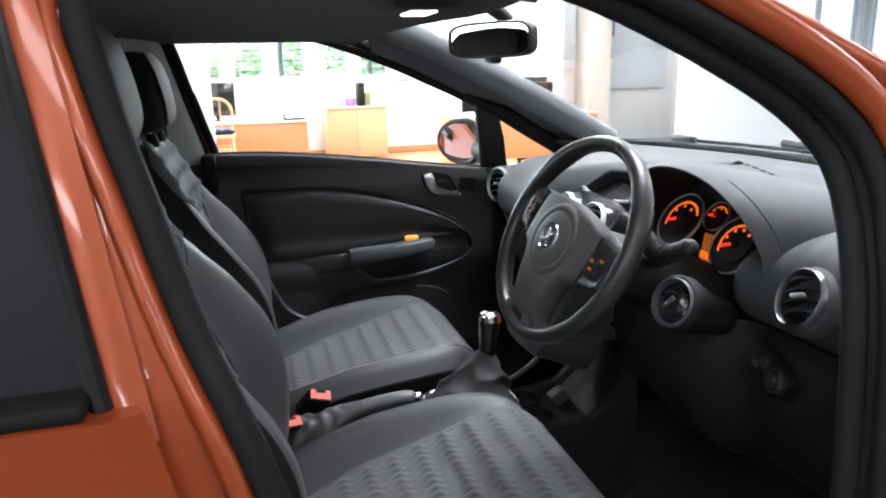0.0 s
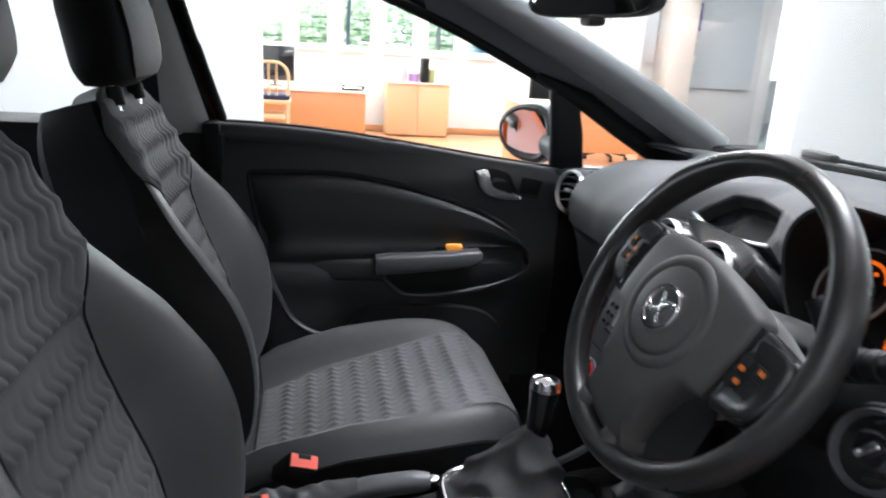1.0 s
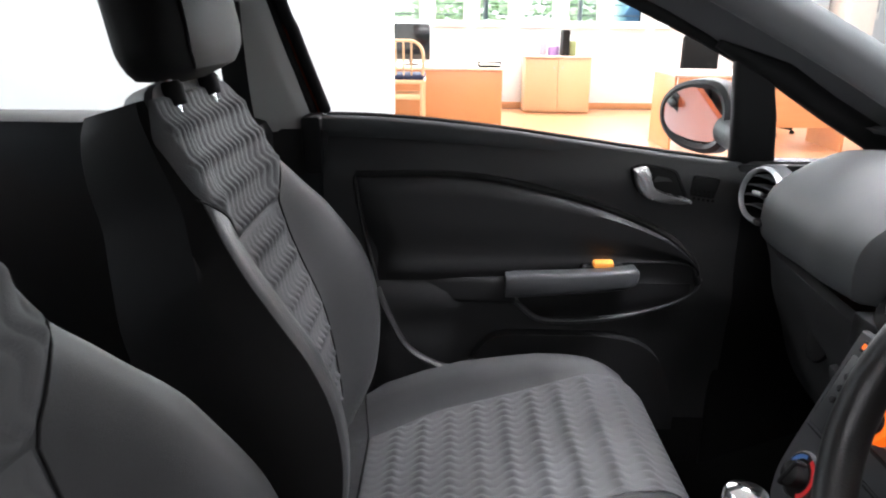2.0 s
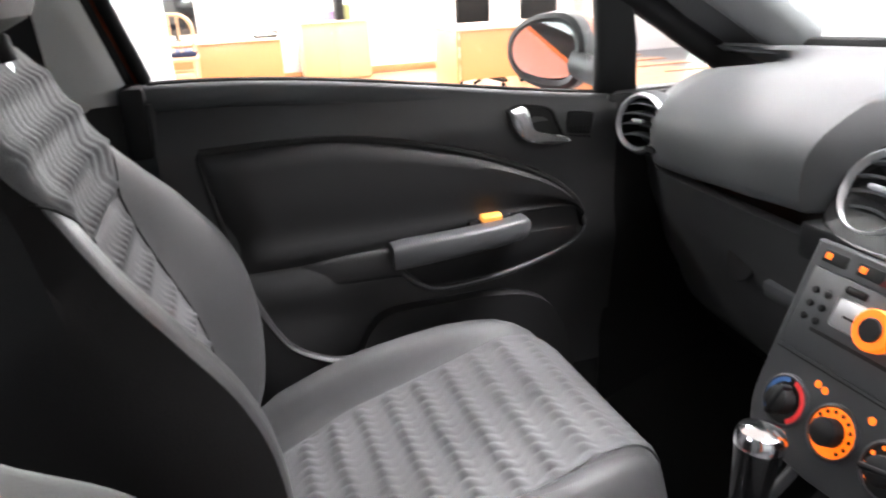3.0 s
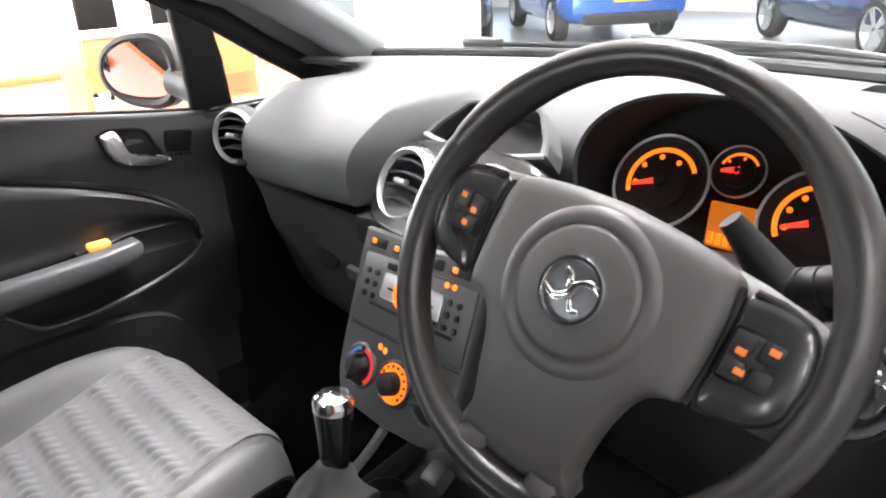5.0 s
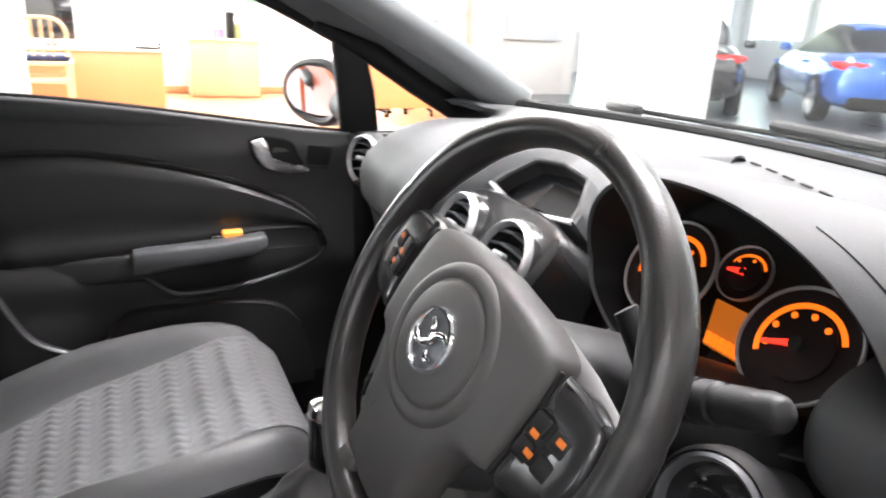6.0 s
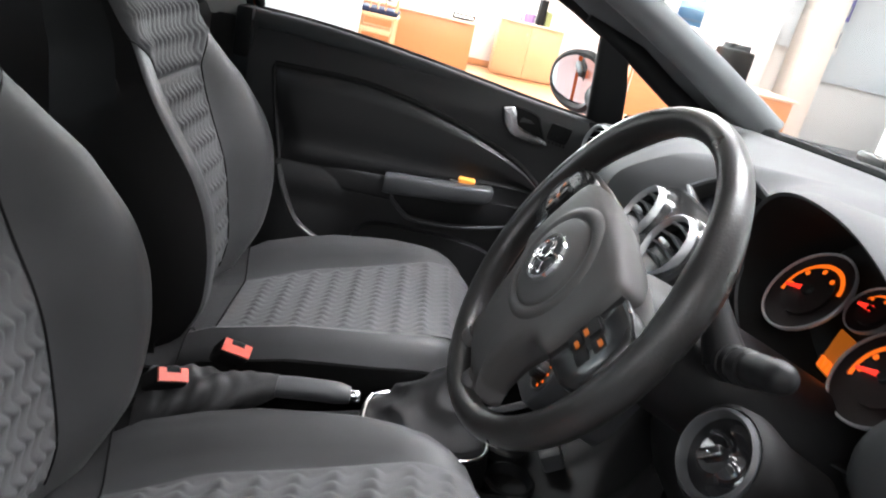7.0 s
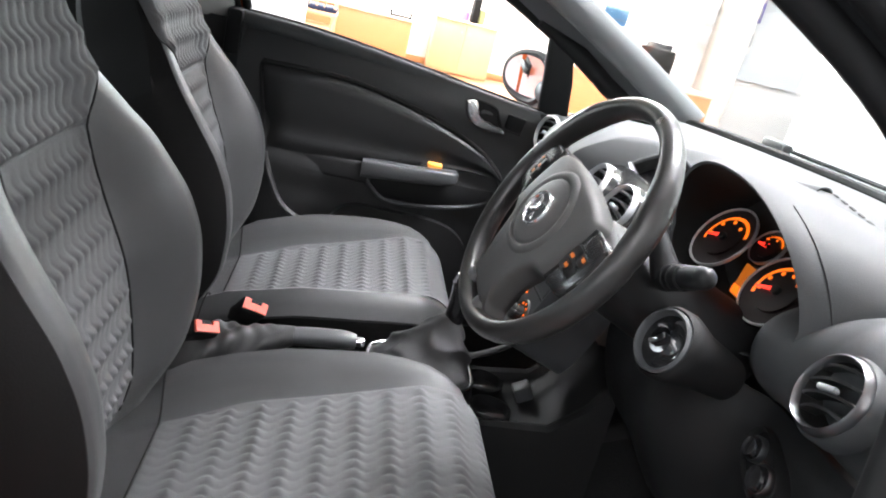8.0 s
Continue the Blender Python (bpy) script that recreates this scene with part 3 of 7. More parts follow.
# door opening on the driver's side, with its rubber seal
APERTURE = spline([(-0.19, -0.82, 0.62), (-0.265, -0.82, 0.93), (-0.316, -0.775, 1.065), (-0.345, -0.74, 1.16), (-0.375, -0.70, 1.26), (-0.390, -0.66, 1.345), (-0.34, -0.635, 1.395), (-0.16, -0.633, 1.400),
                   (0.06, -0.645, 1.355), (0.215, -0.672, 1.285), (0.330, -0.695, 1.210), (0.372, -0.725, 1.13), (0.360, -0.775, 0.98), (0.35, -0.80, 0.70), (0.34, -0.80, 0.45)], 70)
bm = B()
tube(bm, APERTURE, 0.014, 10, caps=True)
part("door_seal", bm, RUBBER, car, "black rubber door seal")
bm = B()
tube(bm, [p + Vector((0.020, -0.028, 0.014 if p.z > 1.1 else 0)) for p in APERTURE if p.x > -0.3 and (p.z > 1.35 or p.x > 0)], 0.012, 10)
part("outer_door_seal", bm, RUBBER, car)
bm = B()
tube(bm, [p + Vector((-0.022, -0.004, 0)) for p in APERTURE if p.x < -0.15 and p.z < 1.38], 0.010, 12)
part("door_jamb", bm, PAINT, car, "orange-red painted door jamb")
bm = B()
front = [p for p in APERTURE if p.x > -0.36 and p.z > 1.1]
tube(bm, [p + Vector((0.042, -0.034, 0.034)) for p in front if p.x > -0.3] + [Vector((0.46, -0.80, 0.98)), Vector((0.48, -0.83, 0.7))], 0.017, 12)
part("roof_side_rail", bm, PAINT, car)
# flange between the two seals round the front of the opening
bm = B()
edge = [p for p in APERTURE if p.x > -0.3 and (p.z > 1.35 or p.x > 0)]
sheet(bm, lambda u, v: edge[int(round(v * (len(edge) - 1)))] + Vector((0.036, -0.026, 0.024)) * u + Vector((0.004, 0.002, 0.002)), 3, len(edge) - 1, 0.006)
part("pillar_flange", bm, RUBBER, car, "black door opening flange")
# B pillar skin, then the closed rear door
bm = B()
sheet(bm, lambda u, v: ((lambda z, y0: (-0.340 - 0.215 * (max(z, 0.6) - 1.065) + 0.010 - 0.065 * v, -(side_y(z) + 0.004 * math.sin(math.pi * v) + 0.008), z))(0.35 + 1.02 * u, 0)), 24, 6, 0.03)
part("b_pillar", bm, PAINT, car, "orange-red painted B pillar")
rear = thing("rear_door", (-0.8, -0.82, 0.35), "closed orange-red rear passenger door with dark glass", "car door")


def rear_edge(z):
    return -0.355 - 0.215 * (max(z, 0.65) - 1.045)


bm = B()
sheet(bm, lambda u, v: ((lambda z: (rear_edge(z) - 0.75 * v, -(0.855 - 0.02 * abs(z - 0.75) / 0.4 + 0.004 - 0.012 * max(0, 1 - v / 0.03)), z))(0.33 + 0.70 * u)), 20, 24, 0.04)
part("door_panel", bm, PAINT, rear)
bm = B()
sheet(bm, lambda u, v: ((lambda z: (rear_edge(z) - 0.030 - 0.7 * v, -(side_y(z) + 0.012), z))(1.0 + 0.36 * u)), 10, 12, 0.005)
part("window_glass", bm, DARK_GLASS, rear, "dark tinted door glass")
bm = B()
sheet(bm, lambda u, v: ((lambda z: (rear_edge(z) - 0.034 * v, -(side_y(z) + 0.022 + 0.003 * math.sin(math.pi * v)), z))(1.0 + 0.37 * u)), 12, 6, 0.03)
part("window_frame", bm, PAINT, rear)
bm = B()
box(bm, (-1.13, -0.840, 1.028), (-0.392, -0.800, 1.044), 0.006)
part("waist_seal", bm, RUBBER, rear, "black rubber waist seal")
bm = B()
tube(bm, [Vector((rear_edge(z) - 0.034, -(side_y(z) + 0.024), z)) for z in [1.0 + 0.36 * k / 12 for k in range(13)]], 0.009, 8)
part("glass_seal", bm, RUBBER, rear)

# rear of the cabin, passenger side rear door, sills
for s in (1, -1):
    bm = B()
    box(bm, (-1.5, s * 0.83 - 0.035, 0.30), (0.55, s * 0.83 + 0.035, 0.40), 0.02)
    part("sill", bm, PAINT, car)
bm = B()
sheet(bm, lambda u, v: (-0.42 - 0.95 * v, 0.845 - 0.02 * abs(0.33 + 0.68 * u - 0.75), 0.33 + 0.68 * u), 10, 10, 0.03)
part("rear_door_skin", bm, PAINT, car)
bm = B()
box(bm, (-1.35, 0.66, 0.45), (-0.44, 0.80, 1.05), 0.03)
part("rear_door_trim", bm, DOOR_CARD, car, "black rear door trim")
bm = B()
box(bm, (-1.36, -0.80, 0.45), (-0.47, -0.70, 1.0), 0.03)
part("rear_door_trim", bm, DOOR_CARD, car)
bm = B()
sheet(bm, lambda u, v: (-1.28 - 0.30 * u, -0.66 + 1.32 * v, 0.42 + 0.56 * u + 0.02 * math.sin(3 * math.pi * v) ** 2), 10, 30, 0.08)
part("rear_seat_back", bm, SEAT_SIDE, car)
bm = B()
box(bm, (-1.40, -0.66, 0.36), (-0.88, 0.66, 0.52), 0.05, seg=3)
part("rear_seat_cushion", bm, SEAT_SIDE, car)
bm = B()
sheet(bm, lambda u, v: (-1.62, -0.7 + 1.4 * v, 0.3 + 0.78 * u), 3, 3, 0.05)
part("tailgate", bm, DOOR_CARD, car)
for s in (1, -1):
    bm = B()
    tube(bm, spline([(-1.52, s * 0.62, 1.06), (-1.4, s * 0.60, 1.30), (-1.25, s * 0.58, 1.40)], 8), 0.07, 10)
    part("rear_pillar_trim", bm, HEADLINER, car)
bm = B()
sheet(bm, lambda u, v: ((lambda z: (-0.46 - 0.80 * v, side_y(z) - 0.02, z))(1.02 + 0.34 * u)), 6, 6, 0.004)
g = part("rear_side_glass", bm, GLASS, car)
g.visible_shadow = False
# B pillar trim on the passenger side, two-tone
bm = B()
sheet(bm, lambda u, v: ((lambda z: (-0.368 - 0.075 * (z - 1.03) / 0.3 - 0.100 * v, side_y(z) - 0.030 - 0.050 * v ** 0.5, z))(1.02 + 0.40 * u)), 14, 8, 0.02)
part("b_pillar_trim", bm, PILLAR_TRIM, car, "pale grey upper B-pillar trim")
bm = B()
sheet(bm, lambda u, v: (-0.335 - 0.145 * v - 0.008 * u, 0.71 + 0.012 * math.sin(math.pi * v) - 0.02 * (1 - u), 0.36 + 0.665 * u), 14, 8, 0.03)
part("b_pillar_lower_trim", bm, DOOR_CARD, car, "black lower B-pillar trim")
bm = B()
box(bm, (-0.500, 0.600, 1.20), (-0.455, 0.628, 1.31), 0.012, seg=3)
part("belt_height_guide", bm, DOOR_CARD, car)
bm = B()
tube(bm, spline([(-0.475, 0.600, 1.25), (-0.478, 0.640, 1.10), (-0.465, 0.660, 0.95), (-0.42, 0.66, 0.60), (-0.38, 0.64, 0.40)], 20), 0.022, 8, flat=0.12, up=(0, 1, 0))
part("seat_belt", bm, RUBBER, car, "black seat belt webbing")


# bonnet, wings, tail and wheels of the car
bm = B()
sheet(bm, lambda u, v: (1.08 + 0.66 * u, -0.72 + 1.44 * v, 0.93 - 0.24 * u ** 1.6 - 0.05 * abs(2 * v - 1) ** 3), 14, 16, -0.015)
part("bonnet", bm, PAINT, car, "orange-red bonnet")
bm = B()
sheet(bm, lambda u, v: (1.74 + 0.06 * math.sin(math.pi * u) - 0.22 * abs(2 * v - 1) ** 3, -0.78 + 1.56 * v, 0.22 + 0.47 * u), 8, 16, 0.02)
part("front_bumper", bm, PAINT, car, "orange-red front bumper")


def wing_skin(x0, x1, xw, s, top):
    """Side panel with a round wheel arch at xw."""
    def f(u, v):
        x = x0 + (x1 - x0) * v
        d = 0.34 ** 2 - (x - xw) ** 2
        low = max(0.26, 0.30 + math.sqrt(d)) if d > 0 else 0.26
        z = low + (top(x) - low) * u
        return (x, s * (0.845 - 0.05 * max(0, z - 0.75)), z)
    return f


for s in (1, -1):
    bm = B()
    sheet(bm, wing_skin(0.60, 1.66, 1.28, s, lambda x: 0.93 - 0.24 * max(0, (x - 1.08) / 0.66) ** 1.6), 10, 40, 0.012)
    part("front_wing", bm, PAINT, car, "orange-red front wing")
    bm = B()
    sheet(bm, wing_skin(-1.74, -1.10, -1.23, s, lambda x: 1.02), 10, 40, 0.012)
    part("rear_wing", bm, PAINT, car, "orange-red rear wing")
    for xw in (1.28, -1.23):
        bm = B()
        lathe(bm, [(0.19, -0.085), (0.27, -0.09), (0.292, -0.07), (0.295, 0), (0.292, 0.07), (0.27, 0.09), (0.19, 0.085)], (xw, s * 0.745, 0.295), (0, s, 0), 40)
        tyre = part("tyre", bm, RUBBER, car, "black tyre")
        bm = B()
        lathe(bm, [(0, 0.055), (0.05, 0.06), (0.06, 0.04), (0.17, 0.06), (0.195, 0.08), (0.198, 0.0), (0, 0.0)], (xw, s * 0.745, 0.295), (0, s, 0), 40)
        part("wheel_rim", bm, STEEL, tyre, "silver wheel rim")
bm = B()
sheet(bm, lambda u, v: (-1.74 + 0.20 * max(0, u - 0.6) / 0.4 + 0.10 * abs(2 * v - 1) ** 4, -0.80 + (1.60 - 0.20 * u) * v + 0.10 * u, 0.28 + 0.80 * u), 12, 16, 0.02)
part("tailgate_skin", bm, PAINT, car, "orange-red tailgate")
bm = B()
box(bm, (-1.70, -0.74, 0.20), (1.68, 0.74, 0.285), 0.02)
part("underbody", bm, VOID, car)
bm = B()
box(bm, (-0.385, 0.705, 0.94), (-0.346, 0.800, 1.052), 0.010)
part("door_shut_cover", bm, RUBBER, car)
bm = B()
box(bm, (-0.64, 0.575, 1.355), (-0.40, 0.665, 1.425), 0.015)
part("pillar_top_cover", bm, HEADLINER, car)


# ---- dashboard ----
dash = thing("dashboard", (0.6, 0, 0.6), "black grained plastic dashboard with round silver-ringed vents", "dashboard")
FACE_X = [(-0.70, 0.60), (-0.50, 0.60), (-0.45, 0.575), (-0.15, 0.57), (-0.125, 0.535), (0.10, 0.53), (0.134, 0.455), (0.149, 0.364), (0.22, 0.364), (0.30, 0.374), (0.50, 0.405), (0.605, 0.466), (0.70, 0.52)]
LIP_Z = [(-0.70, 0.86), (-0.50, 0.86), (-0.15, 0.90), (0.083, 0.913), (0.513, 0.882), (0.70, 0.87)]
BROW_Z = [(-0.70, 1.015), (-0.55, 1.03), (-0.15, 1.050), (0.0, 1.055), (0.14, 1.046), (0.4, 1.035), (0.6, 1.015), (0.70, 1.0)]


def dash_section(y):
    """Upper pad of the dashboard at one place across the car, from windscreen to lip."""
    b = screen_base(y)
    f, lip, brow = value(FACE_X, y), value(LIP_Z, y), value(BROW_Z, y)
    return [(b.x + 0.05, b.z - 0.004), (b.x - 0.10, b.z + 0.004), (f + 0.26, brow + 0.003), (f + 0.12, brow), (f + 0.035, brow - 0.035), (f + 0.002, (brow + lip) / 2 - 0.004), (f + 0.004, lip + 0.010), (f + 0.030, lip)]


def pad(u, v):
    y = -0.705 + 1.41 * v
    return [Vector((p.x, y, p.y)) for p in [spline([Vector((a, b, 0)) for a, b in dash_section(y)], 28)[int(round(u * 28))]]][0]


bm = B()
sheet(bm, pad, 28, 110, -0.012)
part("upper_pad", bm, DASH, dash, "grained charcoal upper dashboard pad")
# glovebox and lower panels
bm = B()
GLOVE = [(0.405, 0.888), (0.418, 0.85), (0.428, 0.80), (0.452, 0.74), (0.472, 0.68), (0.50, 0.635), (0.56, 0.61), (0.68, 0.60)]


def glove(u, v):
    y = 0.112 + 0.59 * v
    p = spline([Vector((a, b, 0)) for a, b in GLOVE], 18)[int(round(u * 18))]
    off = value([(0.10, 0.352), (0.30, 0.374), (0.50, 0.405), (0.605, 0.466), (0.70, 0.52)], y) - 0.385
    return Vector((p.x + off * 0.8, y, p.y - 0.004 - 0.02 * (y - 0.1) * (1 - u)))


sheet(bm, glove, 18, 24, -0.015)
gb = part("glovebox", bm, DOOR_TOP, dash, "black glovebox lid")
bm = B()
lathe(bm, [(0.0, 0.002), (0.026, 0.002), (0.030, 0.0005), (0.031, -0.004)], (0.420, 0.297, 0.803), (-1, 0, 0.28), 24, sy=1.15)
part("badge_recess", bm, DASH_LOW, gb)
bm = B()
box(bm, (-0.004, -0.042, -0.012), (0.02, 0.042, 0.012), 0.006, pose(0.408, 0.195, 0.783, 0, -12, 0))
part("handle", bm, GREY_PLASTIC, gb, "grey glovebox handle")
bm = B()
box(bm, (0.412, 0.495, 0.908), (0.425, 0.525, 0.916), 0.003, pose(-0.012, 0, 0))
part("badge_slot", bm, VOID, dash)
bm = B()
box(bm, (0.372, 0.100, 0.862), (0.50, 0.156, 0.906), 0.006)
part("fascia_corner", bm, DASH_LOW, dash)
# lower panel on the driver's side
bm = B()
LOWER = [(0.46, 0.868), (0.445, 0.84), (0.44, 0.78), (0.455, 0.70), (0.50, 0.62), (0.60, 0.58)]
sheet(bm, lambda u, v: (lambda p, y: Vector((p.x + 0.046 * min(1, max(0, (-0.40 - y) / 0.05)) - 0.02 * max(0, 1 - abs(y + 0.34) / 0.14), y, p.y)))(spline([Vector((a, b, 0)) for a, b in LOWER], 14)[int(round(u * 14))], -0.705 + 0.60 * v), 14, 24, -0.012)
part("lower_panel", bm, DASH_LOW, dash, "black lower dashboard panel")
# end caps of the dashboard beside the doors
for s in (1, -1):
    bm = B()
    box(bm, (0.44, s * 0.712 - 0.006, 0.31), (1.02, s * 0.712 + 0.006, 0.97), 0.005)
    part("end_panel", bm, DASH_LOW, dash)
bm = B()
box(bm, (-0.50, 0.728, 0.29), (1.02, 0.742, 0.58), 0.005)
part("sill_carpet", bm, CARPET, dash)
# fascia underside and firewall
bm = B()
sheet(bm, lambda u, v: (0.62 + 0.22 * u, -0.70 + 1.4 * v, 0.62 - 0.30 * u), 4, 6, 0.02)
part("footwell_panel", bm, CARPET, dash)


def vent(at, way, r, knob=True, metal=SILVER, surround=DASH, turn=0):
    """Round vent: silver ring, dark barrel, curved slats and a thumb tab."""
    at, way = Vector(at), Vector(way).normalized()
    s, u = frame_of(way)
    s, u = s * math.cos(radians(turn)) + u * math.sin(radians(turn)), u * math.cos(radians(turn)) - s * math.sin(radians(turn))
    bm = B()
    lathe(bm, [(r * 0.99, -0.03), (r * 1.05, -0.004), (r * 1.0, 0.006), (r * 0.95, 0.008), (r * 0.89, 0.004), (r * 0.855, -0.004), (r * 0.845, -0.02)], at, way, 40)
    ring = part("vent_ring", bm, metal, dash, "silver ring round the air vent")
    bm = B()
    lathe(bm, [(r * 1.13, -0.03), (r * 1.13, -0.008), (r * 1.06, -0.002), (r * 1.0, -0.006)], at, way, 40)
    part("vent_housing", bm, surround, ring)
    bm = B()
    lathe(bm, [(r * 0.85, 0.0), (r * 0.80, -0.04), (0, -0.045)], at, way, 32)
    part("vent_barrel", bm, VOID, ring)
    for k in (-1.5, -0.5, 0.5, 1.5):
        h = k * r * 0.36
        half = math.sqrt(max(0.0, (0.845 * r) ** 2 - h * h)) * 0.98
        bm = B()
        sheet(bm, lambda a, b: at + s * (half * (2 * a - 1)) + u * (h + 0.10 * r * (1 - (2 * a - 1) ** 2) + 0.003 * b) + way * (0.001 + 0.006 * (1 - (2 * a - 1) ** 2) - 0.022 * b), 10, 3, 0.003)
        # a vent with darkened ring gets darker slats too, shade put into colour
        part("slat", bm, GREY_PLASTIC if metal == SILVER else DOOR_CARD, ring)
    if knob:
        bm = B()
        box(bm, (-0.012, -0.0035, -0.002), (0.012, 0.0035, 0.008), 0.003, axes4(s, u, way))
        bmesh.ops.translate(bm, verts=bm.verts, vec=at + u * r * 0.06 + way * 0.004)
        part("thumb_tab", bm, SILVER, ring)
    return ring


# wing at the driver's door: bulging panel round the outer vent, creased beside the instruments
WING = [(0.560, 0.835), (0.530, 0.838), (0.507, 0.848), (0.484, 0.872), (0.467, 0.908), (0.463, 0.95), (0.474, 0.985), (0.505, 1.014), (0.565, 1.032), (0.65, 1.038), (0.74, 1.020)]
WING_LIFT = [(-0.715, 0.040), (-0.62, 0.030), (-0.56, 0.026), (-0.52, 0.030), (-0.485, 0.036)]
WING_CUT = [(-0.715, 0.0), (-0.58, -0.004), (-0.55, 0.004), (-0.515, 0.022), (-0.485, 0.045)]


def wing(u, v):
    y = -0.715 + 0.275 * v
    p = spline([Vector((a, b, 0)) for a, b in WING], 36)[int(round(u * 36))]
    z0 = 0.835 + value(WING_LIFT, y)
    z = z0 + (p.y - 0.835) * (1.04 - value(WING_CUT, y) - z0) / (1.04 - 0.835)
    x = p.x + 0.024 * min(1, max(0, (-0.455 - y) / 0.09)) - 0.006 * math.exp(-((y + 0.592) ** 2 + (z - 0.950) ** 2) / 0.006) + 0.03 * max(0, (y + 0.462) / 0.032) ** 2
    return Vector((x, y, z))


bm = B()
sheet(bm, wing, 36, 48, -0.010)
part("vent_wing", bm, DASH, dash, "bulging charcoal end panel round the outer vent")
vent((0.444, 0.605, 0.936), (-0.93, -0.28, 0.14), 0.049)
# driver's vent: ring and slats coloured darker for the dim light there
vent((0.453, -0.594, 0.956), (-1.0, 0.10, 0.42), 0.0430, metal=DARK_CHROME, turn=-22)

# instrument hood and cluster
def hood_loop(x, hw, top, bottom, n=40):
    pts = []
    for k in range(n):
        a = 2 * math.pi * k / n
        c, si = math.cos(a), math.sin(a)
        y = -0.318 + hw * (abs(c) ** 0.9) * (1 if c > 0 else -1)
        z = 0.975 + (top - 0.975) * si if si > 0 else 0.975 + (0.975 - bottom) * si
        pts.append(Vector((x - 0.045 * max(0, si), y, z)))
    return pts


bm = B()
loft(bm, [hood_loop(x, hw, top, bottom, 80) for x, hw, top, bottom in ((0.90, 0.250, 1.015, 0.95), (0.80, 0.246, 1.042, 0.944), (0.70, 0.238, 1.070, 0.932), (0.63, 0.222, 1.086, 0.915), (0.57, 0.205, 1.097, 0.90), (0.49, 0.187, 1.108, 0.890),
                                                                         (0.470, 0.181, 1.105, 0.888), (0.467, 0.1795, 1.1035, 0.8890), (0.470, 0.176, 1.100, 0.890))], caps=False)
part("instrument_hood", bm, DASH, dash, "arched grained hood over the instruments")
bm = B()
tube(bm, [p + Vector((0, 0, 0.0004)) for p in hood_loop(0.500, 0.1895, 1.1070, 0.891, 80)[26:52]], 0.00055, 6)
part("hood_seam", bm, VOID, dash)
BACK_X = 0.556
bm = B()
loft(bm, [hood_loop(0.470, 0.176, 1.100, 0.890), hood_loop(0.50, 0.172, 1.092, 0.893), [Vector((BACK_X + 0.002, p.y, p.z)) for p in hood_loop(0.5, 0.168, 1.076, 0.896)]], caps=False)
part("instrument_visor", bm, VOID, dash, "matt black inside of the hood")
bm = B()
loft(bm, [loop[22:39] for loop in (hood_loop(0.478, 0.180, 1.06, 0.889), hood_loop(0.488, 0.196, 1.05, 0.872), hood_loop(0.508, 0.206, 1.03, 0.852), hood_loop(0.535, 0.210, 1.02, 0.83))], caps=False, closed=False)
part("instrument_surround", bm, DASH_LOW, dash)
bm = B()
plate(bm, [Vector((BACK_X, p.y, p.z)) for p in hood_loop(0.5, 0.170, 1.078, 0.894)], (1, 0, 0), 0.006)
cluster = part("instrument_panel", bm, VOID, dash, "dark instrument panel with amber dials")
CN = Vector((-1.0, -0.06, 0.66)).normalized()


def dial(at, r, needle, start, end, marks):
    at = Vector(at)
    s, u = frame_of(CN)
    s = -s
    bm = B()
    lathe(bm, [(r * 1.0, -0.004), (r * 1.02, 0.0), (r * 1.0, 0.0014), (r * 0.965, 0.0008), (r * 0.955, -0.002)], at, CN, 44)
    ring = part("dial_ring", bm, SILVER, cluster, "silver ring round an amber dial")
    # sloping rim, sunk groove for the glowing scale, raised middle
    bm = B()
    lathe(bm, [(r * 0.96, -0.001), (r * 0.80, -0.0034), (r * 0.60, -0.0036), (r * 0.598, 0.0), (0, 0.0)], at, CN, 44)
    part("dial_face", bm, DIAL_FACE, ring, "dark red-black dial face")

    def at_angle(deg, rad):
        a = radians(deg)
        return at + s * (rad * math.cos(a)) + u * (rad * math.sin(a))

    bm = B()
    band = [start + (end - start) * k / 40 for k in range(41)]
    loft(bm, [[at_angle(a, r * f) + CN * d for f, d in ((0.645, -0.0036), (0.735, -0.0034), (0.735, -0.0026), (0.645, -0.0028))] for a in band])
    part("scale_band", bm, AMBER, ring, "glowing amber scale")
    for k in range(marks):
        bm = B()
        lathe(bm, [(0, 0.001), (r * 0.055, 0.001), (r * 0.055, 0)], at_angle(start + (end - start) * (k + 0.3) / marks, r * 0.51), CN, 10)
        part("scale_mark", bm, AMBER, ring)
    bm = B()
    tip, tail = at_angle(needle, r * 0.56), at_angle(needle + 180, r * 0.08)
    d = (tip - tail).normalized().cross(CN) * 0.0022
    plate(bm, [tail - d * 1.6 + CN * 0.003, tail + d * 1.6 + CN * 0.003, tip + d * 0.6 + CN * 0.003, tip - d * 0.6 + CN * 0.003], CN, 0.0015)
    part("needle", bm, NEEDLE, ring, "glowing red needle")
    bm = B()
    lathe(bm, [(0, 0.006), (r * 0.11, 0.005), (r * 0.13, 0)], at, CN, 16)
    part("needle_hub", bm, VOID, ring)


